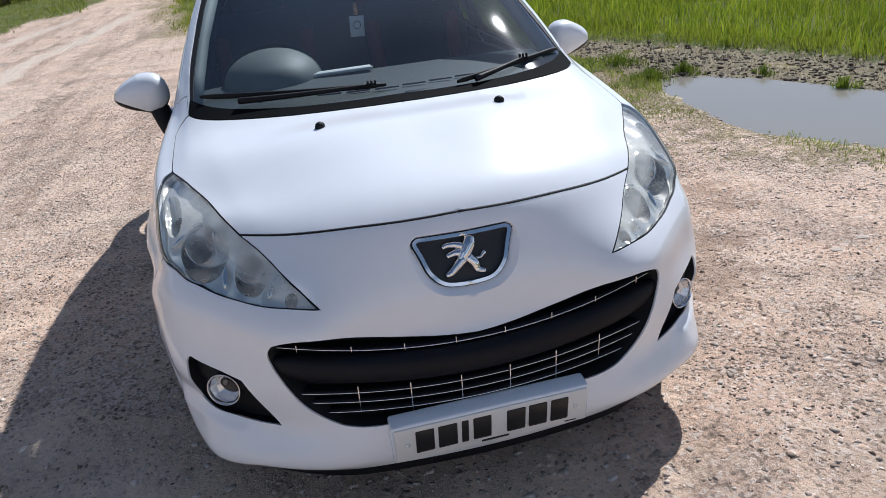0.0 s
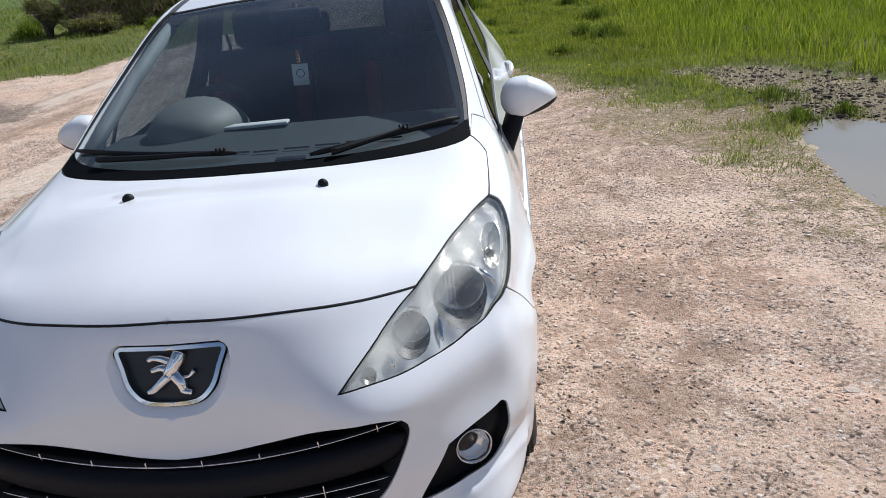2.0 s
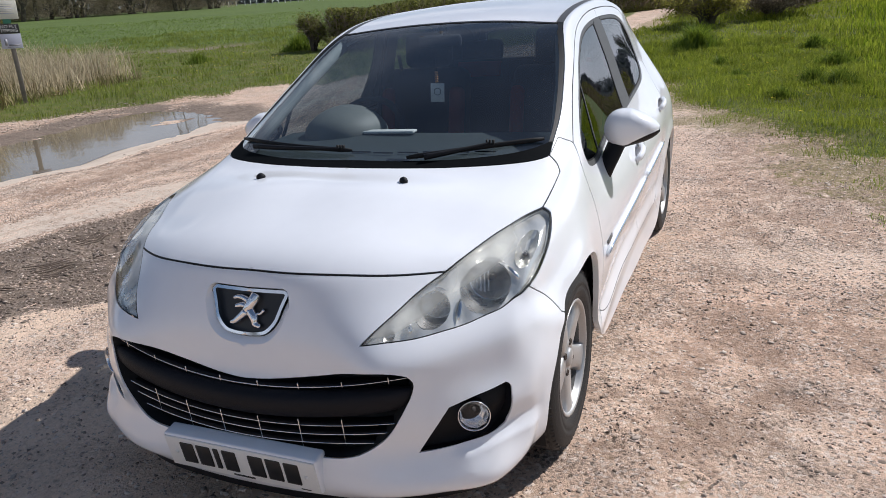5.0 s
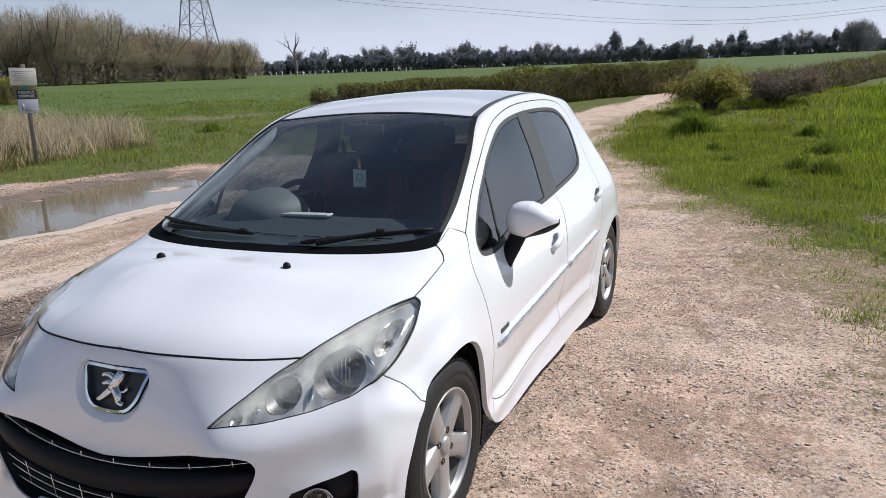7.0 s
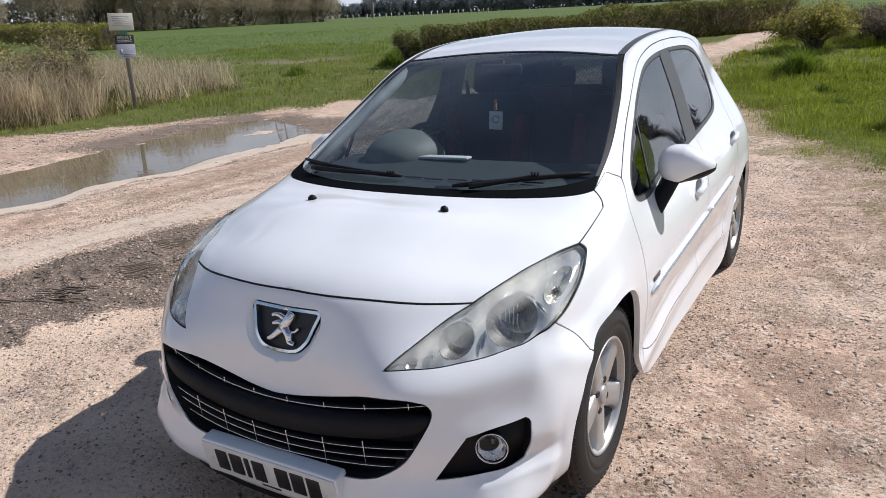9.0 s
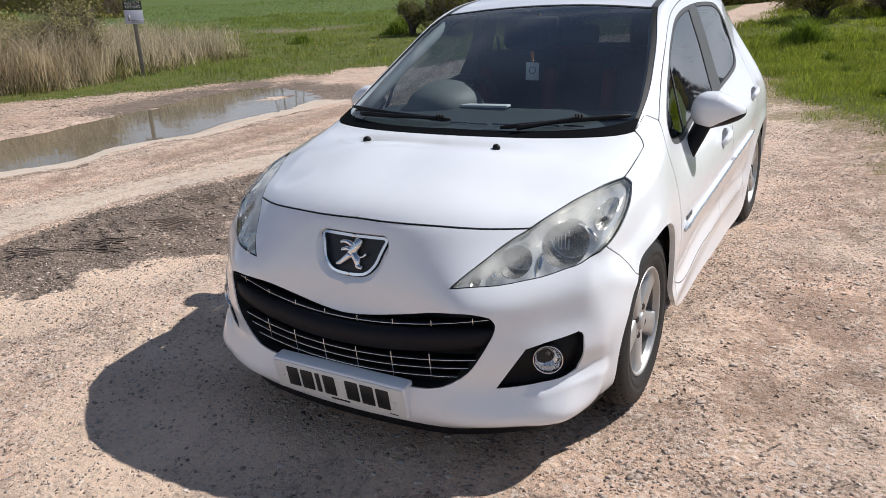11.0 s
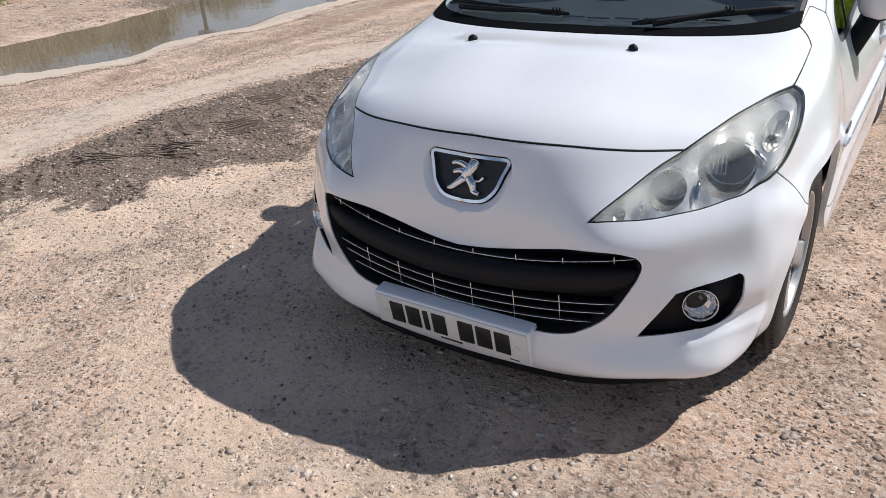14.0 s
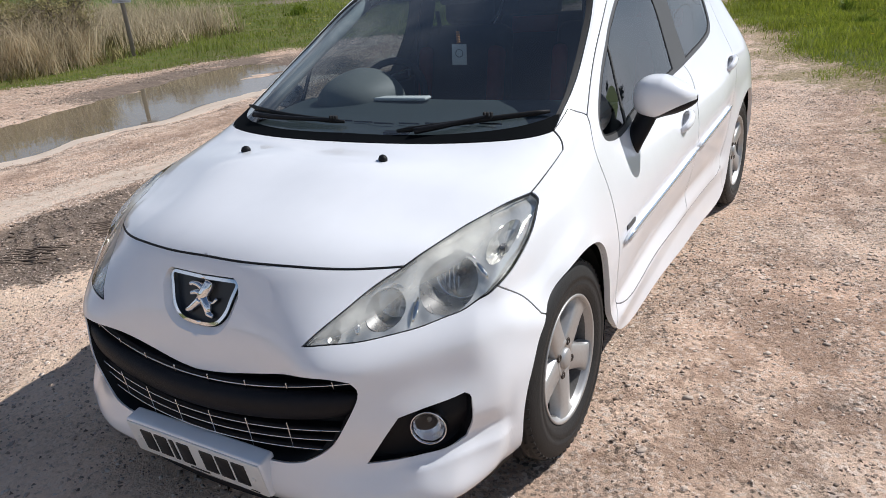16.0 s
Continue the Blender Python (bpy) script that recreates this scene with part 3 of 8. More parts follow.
c_rear_door_back = curve([(.735, 3.20, .98), (.795, 3.13, .86), (.83, 3.04, .72), (.832, 2.95, .56), (.824, 2.86, .36)])
c_ditch_in = curve([(.505, 1.828, 1.363), (.500, 2.0, 1.398), (.497, 2.3, 1.442), (.495, 2.8, 1.446), (.486, 3.25, 1.405), (.475, 3.6, 1.325)])
c_ditch_out = curve([(.536, 1.822, 1.358), (.534, 2.0, 1.389), (.531, 2.3, 1.433), (.527, 2.8, 1.437), (.515, 3.25, 1.395), (.496, 3.6, 1.318)])
c_roof_back = curve([(.475, 3.6, 1.325), (.27, 3.665, 1.35), (0, 3.68, 1.36)])

v_bonnet, v_cowl, v_screen = c_bonnet_front[0][0], c_cowl[0][0], c_screen_top[-1][0]
v_roof = c_roof_back[-1][0]
v_seam = c_bumper_seam[-1][0]
v_sill_front = from_place((.80, 1.165, .25))[0]
v_sill_back = from_place((.80, 2.93, .21))[0]

LAMP = loop(c_lamp_in, c_lamp_top, c_lamp_outer, c_lamp_low)
GRILLE = loop(curve([(0, .118, .480), (.088, .121, .487), (.168, .125, .499), (.26, .127, .517), (.34, .118, .538), (.42, .116, .552), (.47, .124, .552), (.512, .142, .541)]),
              curve([(.512, .142, .541), (.527, .15, .517), (.522, .148, .49), (.503, .138, .450), (.48, .124, .405), (.455, .113, .366), (.418, .099, .333), (.375, .088, .309)]),
              curve([(.375, .088, .309), (.33, .081, .297), (.26, .072, .292), (.13, .062, .290), (0, .06, .290)]), centre_line(from_place((0, .06, .290))[0], from_place((0, .118, .480))[0]))
FOG = loop(curve([(.527, .147, .309), (.566, .173, .377), (.601, .199, .434)]), curve([(.601, .199, .434), (.656, .244, .45), (.704, .286, .462), (.728, .311, .470)]),
           curve([(.728, .311, .470), (.738, .322, .459), (.736, .324, .44), (.730, .324, .391), (.718, .317, .342)]), curve([(.718, .317, .342), (.688, .278, .325), (.642, .23, .319), (.579, .181, .312), (.527, .147, .309)]))
BADGE = loop(curve([(0, .199, .727), (.07, .201, .728), (.118, .203, .729)]), curve([(.118, .203, .729), (.131, .201, .722), (.122, .18, .684), (.103, .157, .637), (.085, .149, .617)]),
             curve([(.085, .149, .617), (.069, .147, .606), (.046, .144, .600), (0, .142, .597)]), centre_line(from_place((0, .142, .597))[0], from_place((0, .199, .727))[0]))
DLO = loop(curve([(.766, 1.292, .86), (.759, 1.24, .882), (.743, 1.243, .92), (.72, 1.294, .974), (.70, 1.357, 1.028), (.68, 1.433, 1.083), (.66, 1.529, 1.138), (.641, 1.617, 1.186), (.62, 1.72, 1.231), (.60, 1.832, 1.276),
                  (.586, 1.942, 1.313), (.58, 2.046, 1.335), (.576, 2.156, 1.349), (.573, 2.386, 1.363), (.571, 2.6, 1.365), (.569, 2.79, 1.36), (.571, 2.95, 1.342), (.582, 3.08, 1.29), (.605, 3.15, 1.21), (.645, 3.135, 1.128), (.683, 3.07, 1.05),
                  (.701, 3.0, 1.012), (.712, 2.882, .986), (.719, 2.704, .966), (.728, 2.46, .948), (.734, 2.311, .938), (.74, 2.022, .922), (.748, 1.744, .90), (.759, 1.555, .872), (.766, 1.40, .853), (.766, 1.292, .86)]))
SCREEN = loop(c_cowl, c_screen_side, c_screen_top, centre_line(v_screen, v_cowl))
REAR_SCREEN = loop(curve([(0, 3.72, 1.30), (.25, 3.71, 1.295), (.44, 3.67, 1.26)]), curve([(.44, 3.67, 1.26), (.50, 3.78, 1.06)]), curve([(.50, 3.78, 1.06), (.3, 3.87, 1.05), (0, 3.885, 1.05)]), centre_line(from_place((0, 3.885, 1.05))[0], from_place((0, 3.72, 1.30))[0]))


# ---- the car ----
car = tagged(new("car"), "white five-door hatchback car parked on the gravel track, clean, unlit lamps", "car")


def ring_wall(poly, high, low):
    """A turned-in wall along an outline of the skin, from lift high to lift low."""
    a, b, n = skin_at(poly, high), skin_at(poly, low), len(poly)
    return [*map(tuple, a), *map(tuple, b)], [(i, (i + 1) % n, n + (i + 1) % n, n + i) for i in range(n) if not (poly[i, 1] < 1e-3 and poly[(i + 1) % n, 1] < 1e-3)]


GAP = 0.0023
# the dished shelf of the nose round the badge fades out along its top edge
drop = np.clip((.722 - skin_at(BADGE)[:, 2]) / .03, .06, 1)[:, None]
BADGE_OUT = BADGE + (inset(BADGE, -.021) - BADGE) * drop
# bonnet
bonnet_line = loop(c_bonnet_front, c_lamp_top, c_bonnet_side, c_bonnet_tip, c_cowl[::-1], centre_line(v_cowl, v_bonnet))
bonnet = part("bonnet", whole(cut(inset(bonnet_line, 0.0040))), PAINT, car)
# front bumper, with the nose in one piece
lip_row = np.stack([np.zeros(N_U), np.linspace(0, N_U - 1.001, N_U)], 1)
bumper_line = loop(lip_row, rim_line(0, v_seam), c_bumper_seam[::-1], c_lamp_low, c_lamp_in, c_bonnet_front[::-1], centre_line(v_bonnet, 0))
bumper = part("front_bumper", whole(cut(inset(bumper_line, GAP), holes=[GRILLE, FOG, BADGE_OUT], thick=0.006)), PAINT, car)
lip_top = SKIN[0]
lip_v = [tuple(p) for p in lip_top + (0, 0.004, 0)] + [(p[0] * 0.985, p[1] + 0.012, p[2] - 0.030) for p in lip_top] + [(p[0] * 0.93, p[1] + 0.08, p[2] - 0.034) for p in lip_top]
lip_f = [(r * N_U + i, r * N_U + i + 1, (r + 1) * N_U + i + 1, (r + 1) * N_U + i) for r in (0, 1) for i in range(N_U - 1)]
part("lower_lip", whole((lip_v, lip_f)), TRIM, car, "black plastic lower lip")
# fenders
fender_line = loop(c_bonnet_side, c_bonnet_tip, c_fender_pillar, c_fender_door, curve([(.82, 1.19, .33), (.80, 1.165, .25)]), rim_line(v_sill_front, v_seam), c_bumper_seam[::-1], c_lamp_outer[::-1])
panel_pair("front_fender", cut(inset(fender_line, GAP), thick=0.02), PAINT, (car, car))
# roof, roof ditch strips and body sides
roof_line = loop(centre_line(v_roof, v_screen), c_screen_top[::-1][:-3], c_ditch_in, c_roof_back)
part("roof", whole(cut(inset(roof_line, 0.001))), PAINT, car)
ditch_line = loop(c_ditch_in, c_ditch_out[::-1])
panel_pair("roof_strip", cut(inset(ditch_line, 0.0005), lift=-0.001, thick=0.006), GREY_FRAME, (car, car), ("dark grey roof ditch strip",) * 2)
hatch_edge = curve([(.496, 3.6, 1.318), (.56, 3.72, 1.16), (.615, 3.78, 1.0), (.66, 3.82, .86), (.70, 3.87, .66)])
rear_seam = curve([(.70, 3.87, .66), (.78, 3.76, .64), (.815, 3.64, .60)])
v_rear_rim = from_place((.826, 3.60, .55))[0]
side_line = loop(c_screen_side, c_ditch_out, hatch_edge, rear_seam, curve([(.815, 3.64, .60), (.826, 3.60, .55)]), rim_line(v_rear_rim, v_sill_back), curve([(.80, 2.93, .21), (.824, 2.86, .36)]), c_rear_door_back[::-1], c_door_top_rear[::-1], c_door_top_front[::-1], c_fender_pillar[::-1])
TAIL = loop(curve([(.705, 3.60, .985), (.64, 3.745, .99), (.615, 3.785, .985)]), curve([(.615, 3.785, .985), (.66, 3.822, .86), (.685, 3.845, .76)]), curve([(.685, 3.845, .76), (.755, 3.74, .77), (.785, 3.66, .80)]), curve([(.785, 3.66, .80), (.755, 3.61, .89), (.705, 3.60, .985)]))
panel_pair("body_side", cut(inset(side_line, GAP), holes=[TAIL], thick=0.02), PAINT, (car, car))
panel_pair("tail_lamp", cut(inset(TAIL, 0.001), lift=0.004, thick=0.02), TAIL_RED, (car, car), ("dark red tail lamp",) * 2)
# doors
HANDLES = []
for y, z in ((2.055, .762), (3.02, .857)):
    ring = [(.82, y + .075 * math.cos(w), z + .03 * math.sin(w) + .07 * .3 * math.cos(w)) for w in np.linspace(0, 2 * math.pi, 24, endpoint=False)]
    HANDLES.append(on_skin(ring))
front_line = loop(c_door_top_front, c_door_mid, c_door_split, c_door_low_front, c_fender_door[::-1])
rear_line = loop(c_door_top_rear, c_rear_door_back, c_door_low_rear[::-1], c_door_split[::-1], c_door_mid[::-1])
doors = []
for name, line, hole in (("front_door", front_line, HANDLES[0]), ("rear_door", rear_line, HANDLES[1])):
    pair = panel_pair(name, cut(inset(line, GAP), holes=[DLO, hole], thick=0.02), PAINT, (car, car))
    doors.append(pair)
    panel_pair("handle_cup", joined(cut(hole, lift=-0.022, thick=0), ring_wall(inset(hole, 0.001), -0.002, -0.022)), PAINT, pair)
    mid = skin_at([hole.mean(0)])[0]
    ends = [mid + (0, d, d * .28) for d in (-.085, -.06, -.02, .02, .06, .085)]
    grip = [tuple(skin_at(on_skin([e]), o)[0]) for e, o in zip(ends, (.001, .016, .026, .026, .016, .001))]
    panel_pair("door_handle", tube(grip, (.010, .013, .014, .014, .013, .010), 10, flat=1.2), PAINT, pair)
# side windows: one dark frame a door, and panes
quarter_edge = curve([(.66, 1.563, 1.141), (.692, 1.539, 1.056), (.723, 1.516, .968), (.757, 1.488, .872)])
front_pane_back = curve([(.573, 2.25, 1.36), (.607, 2.262, 1.265), (.641, 2.272, 1.172), (.683, 2.25, 1.063), (.737, 2.20, .932)])
rear_pane_front = curve([(.573, 2.41, 1.364), (.604, 2.447, 1.273), (.637, 2.465, 1.179), (.675, 2.457, 1.077), (.727, 2.434, .949)])
GLASS = inset(DLO, 0.013)


def side_of(poly, line, first):
    """The piece of an outline on one side of a line that crosses it."""
    a = int(np.abs(poly - line[0]).sum(1).argmin())
    b = int(np.abs(poly - line[-1]).sum(1).argmin())
    if a > b:
        a, b, line = b, a, line[::-1]
    if first:
        return loop(poly[a:b + 1], line[::-1][1:-1])
    return loop(poly[b:], poly[:a + 1], line[1:-1])


after_quarter, before_quarter = side_of(GLASS, quarter_edge, True), side_of(GLASS, quarter_edge, False)
if skin_at([before_quarter.mean(0)])[0][1] > skin_at([after_quarter.mean(0)])[0][1]:
    after_quarter, before_quarter = before_quarter, after_quarter
one, two = side_of(after_quarter, front_pane_back, True), side_of(after_quarter, front_pane_back, False)
front_pane = one if skin_at([one.mean(0)])[0][1] < skin_at([two.mean(0)])[0][1] else two
one, two = side_of(GLASS, rear_pane_front, True), side_of(GLASS, rear_pane_front, False)
rear_pane = one if skin_at([one.mean(0)])[0][1] > skin_at([two.mean(0)])[0][1] else two
QUARTER, FRONT_PANE, REAR_PANE = inset(before_quarter, 0.006), inset(front_pane, 0.006), inset(rear_pane, 0.003)
for k, (line, panes) in enumerate(((front_line, (("quarter_glass", QUARTER), ("window_glass", FRONT_PANE))), (rear_line, (("window_glass", REAR_PANE),)))):
    panel_pair("window_frame", cut(inset(DLO, 0.0012), holes=[p for _, p in panes], clips=[line], lift=-0.003, thick=0.008), GREY_FRAME, doors[k], ("dark grey window frame",) * 2)
    for name, p in panes:
        panel_pair(name, cut(p, lift=-0.006, thick=0), SIDE_GLASS, doors[k], ("tinted side glass",) * 2)
        panel_pair("glass_seal", joined(cut(p, holes=[inset(p, 0.006)], lift=-0.0045, thick=0.004)), SEAL_AND_GAP, doors[k], ("black rubber seal",) * 2)
# rubbing strips with their end plate, and sills
for k, (y0, y1) in enumerate(((1.225, 2.19), (2.215, 2.90))):
    up = lambda y: .555 + (y - 1.225) * .0795 if y < 2.2 else .632 + (y - 2.2) * .05
    at_y = np.linspace(y0, y1, 12)
    body = [tuple(skin_at(on_skin([(.83, y, up(y) - .017)]), .005)[0]) for y in at_y]
    strip = panel_pair("rubbing_strip", tube(body, [.005] + [.0115] * 10 + [.006], 14, flat=1.6), PAINT, doors[k])
    # added line whose blue-grey colour stands for sky reflected along the strip
    glint = [tuple(skin_at(on_skin([(.83, y, up(y) - .011)]), .0135)[0]) for y in at_y]
    panel_pair("strip_insert", tube(glint, [.0015] + [.0042] * 10 + [.002], 8, flat=1.9), STRIP_SKY, strip, ("bright blue-grey strip insert",) * 2)
plate_line = loop(curve([(.83, 1.262, .582), (.83, 1.345, .588)]), curve([(.83, 1.345, .588), (.83, 1.345, .572)]), curve([(.83, 1.345, .572), (.83, 1.262, .566)]), curve([(.83, 1.262, .566), (.83, 1.262, .582)]))
panel_pair("side_badge", cut(plate_line, lift=0.004, thick=0.004), GREY_FRAME, doors[0], ("small dark grey model plate",) * 2)
sill_line = loop(c_door_low_front[::-1], c_door_low_rear, curve([(.824, 2.86, .36), (.80, 2.93, .21)]), rim_line(v_sill_back, v_sill_front), curve([(.80, 1.165, .25), (.82, 1.19, .33)]))
panel_pair("sill", cut(inset(sill_line, GAP), thick=0.02), PAINT, (car, car))
# tailgate and rear bumper
v_gate_low = from_place((0, 4.03, .66))[0]
gate_low = curve([(.70, 3.87, .66), (.36, 4.0, .66), (0, 4.025, .66)])
gate_line = loop(c_roof_back[::-1], curve([(.475, 3.6, 1.325), (.496, 3.6, 1.318)]), hatch_edge, gate_low, centre_line(gate_low[-1][0], v_roof))
tailgate = part("tailgate", whole(cut(inset(gate_line, GAP), holes=[REAR_SCREEN, TAIL], thick=0.02)), PAINT, car)
REAR_GLASS = pane_material("rear_glass_tint", (0.11, 0.13, 0.14), ior=1.48)
ob = part("rear_glass", whole(cut(REAR_SCREEN, lift=-0.003, thick=0)), REAR_GLASS, tailgate, "tinted rear window")
ob.visible_shadow = False
rear_row = np.stack([np.full(N_U, N_V - 1.001), np.linspace(0, N_U - 1.001, N_U)], 1)
rear_bumper_line = loop(gate_low[::-1], rear_seam, curve([(.815, 3.64, .60), (.826, 3.60, .55)]), rim_line(v_rear_rim, N_V - 1.001), rear_row[::-1], centre_line(N_V - 1.001, gate_low[-1][0]))
part("rear_bumper", whole(cut(inset(rear_bumper_line, GAP), thick=0.02)), PAINT, car)
# dark inner shell under the panels, near-black for the shade in their gaps
mid_v, mid_u = np.meshgrid(np.arange(0, N_V - 1, 2) + 1.0, np.arange(0, N_U - 1, 2) + 1.0, indexing="ij")
mids = np.stack([mid_v.ravel(), mid_u.ravel()], 1)
open_at = np.zeros(len(mids), bool)
for line in (SCREEN, DLO, LAMP, GRILLE, FOG, BADGE_OUT, REAR_SCREEN, TAIL, *HANDLES):
    grown = inset(line, -0.012)
    open_at |= inside(grown, mids)
every = np.stack(np.meshgrid(np.arange(0, N_V, 2), np.arange(0, N_U, 2), indexing="ij"), -1).reshape(-1, 2)
wide = (N_U + 1) // 2
shell_v = skin_at(every, -0.013)
shell_v[every[:, 1] == 0, 0] = 0
cells = [(i * wide + j, i * wide + j + 1, (i + 1) * wide + j + 1, (i + 1) * wide + j) for (i, j), o in zip(mids.astype(int) // 2, open_at) if not o]
part("inner_shell", whole((shell_v, cells)), DARK, car, "black inner body shell, standing for the shade in the panel gaps")

# dark lines that lie in the gaps between the panels, drawn as their shade
def seam_line(line, r, sides=5, low=-0.0025):
    return tube([tuple(p) for p in skin_at(line, low)], r, sides)


front_seam = joined(seam_line(c_bonnet_front, .0042), flip_x(*seam_line(c_bonnet_front, .0042)))
raw("bonnet_seal", *front_seam, SEAL_AND_GAP, car, "black rubber bonnet seal")
for line, r in ((np.concatenate([c_lamp_top, c_bonnet_side, c_bonnet_tip]), .0022), (c_fender_pillar, .0014)):
    panel_pair("panel_gap_shade", seam_line(line, r), SEAL_AND_GAP, (car, car))
panel_pair("bumper_joint", seam_line(c_bumper_seam, .0013, low=-.0012), SEAM, (car, car))
for line, k in ((c_fender_door, 0), (c_door_top_front, 0), (c_door_split, 0), (c_door_top_rear, 1), (c_rear_door_back, 1)):
    panel_pair("door_gap_shade", seam_line(line, .0020), SEAL_AND_GAP, doors[k])
for line, k in ((c_door_low_front, 0), (c_door_low_rear, 1)):
    panel_pair("door_gap_shade", seam_line(line, .0024, low=-.0015), SEAM, doors[k])

# windscreen, its black edge, the scuttle and the wipers
ob = part("windscreen", whole(cut(inset(SCREEN, 0.003), lift=-0.003, thick=0)), SCREEN_GLASS, car, "curved windscreen glass reflecting the sky")
windscreen = ob
ob.visible_shadow = False
edge_in = inset(SCREEN, 0.016)
part("windscreen_seal", whole(cut(inset(SCREEN, 0.0015), holes=[edge_in], lift=-0.0012, thick=0.004)), SEAL_AND_GAP, windscreen, "black windscreen edge")
band = curve([(0, .880, .954), (.27, .895, .954), (.45, .942, .960), (.58, 1.012, .970), (.652, 1.11, .982)])
scuttle_line = loop(inset(SCREEN, 0.002)[:len(c_cowl)], curve([(.667, 1.05, .945), (.660, 1.12, .981)])[1:], band[::-1], centre_line(band[0][0], v_cowl))
part("scuttle", whole(cut(scuttle_line, lift=0.0005, thick=0.006)), FRIT, car, "black plastic scuttle under the windscreen")


def on_screen(x, z_guess, lift):
    """A place over the windscreen at x and about that height."""
    rows = SKIN[int(10.1 * V_FINE):14 * V_FINE].reshape(-1, 3)
    k = ((rows[:, 0] - abs(x)) ** 2 + (rows[:, 2] - z_guess) ** 2).argmin()
    p = skin_at(on_skin([(abs(x), rows[k][1], z_guess)]), lift)[0]
    return Vector((math.copysign(p[0], x), p[1], p[2]))


def bow(p, q, lift):
    """A smooth line over the windscreen between two (x, z) places."""
    a, b, c = (on_screen(p[0] + (q[0] - p[0]) * t, p[1] + (q[1] - p[1]) * t, lift) for t in (0, .5, 1))
    return [a * (1 - t) * (1 - 2 * t) + b * 4 * t * (1 - t) + c * t * (2 * t - 1) for t in np.linspace(0, 1, 14)]


for start, end, foot, grip in (((-.62, .985), (-.03, .970), (-.50, .972), .92), ((.20, .957), (.635, .990), (.265, .950), .62)):
    wiper = new("wiper")
    wiper.parent = car
    wiper["label"] = "black windscreen wiper"
    raw("blade", *tube(bow(start, end, .009), [.003] + [.0052] * 12 + [.003], 8, flat=1.7), SEAL_AND_GAP, wiper)
    hold = (start[0] + (end[0] - start[0]) * grip, start[1] + (end[1] - start[1]) * grip + .004)
    arm = bow(foot, hold, .013)
    raw("arm", *tube(arm, np.linspace(.011, .006, 14), 8), TRIM, wiper)
    for d in (-.012, 0, .012):
        raw("clip", *bm_vf(box_bm(.006, .014, .020, Matrix.Translation(arm[-1] + Vector((d, 0, .004))), .002)), SEAL_AND_GAP, wiper)
for s in (-1, 1):
    spot = on_skin([(.2775, .697, .93)])
    p, q = skin_at(spot, 0)[0] * (s, 1, 1), skin_at(spot, 1)[0] * (s, 1, 1)
    m = Matrix.Translation(Vector(p)) @ (Vector(q) - Vector(p)).to_track_quat("Z", "Y").to_matrix().to_4x4()
    raw("washer_jet", *moved(lathe([(0.0, 0.0001), (0, .013), (.006, .013), (.013, .010), (.017, .004), (.018, .0001)], 16, "z"), m @ Matrix.Diagonal((1, 1.25, 1, 1))), TRIM, bonnet, "black washer jet")

# head lamps
LAMP_WAY = np.array(Vector((.20, -1, .16)).normalized())


def rim_circle(r, n=32):
    """A circle round the lamps' axis."""
    a = np.cross(LAMP_WAY, (0, 0, 1))
    a /= np.linalg.norm(a)
    b = np.cross(a, LAMP_WAY)
    return [r * (a * math.cos(w) + b * math.sin(w)) for w in np.linspace(0, 2 * math.pi, n, endpoint=False)]


def well_ring(place, r):
    """Where a bowl's circle, moved along the lamps' axis, meets the skin."""
    out = []
    for q in rim_circle(r):
        p = np.array(place) + q
        for _ in range(4):
            g = on_skin([p])
            n = skin_at(g, 1.0)[0] - skin_at(g)[0]
            p = p + LAMP_WAY * (((skin_at(g)[0] - p) @ n) / (LAMP_WAY @ n))
        out.append(on_skin([p])[0])
    return np.array(out)


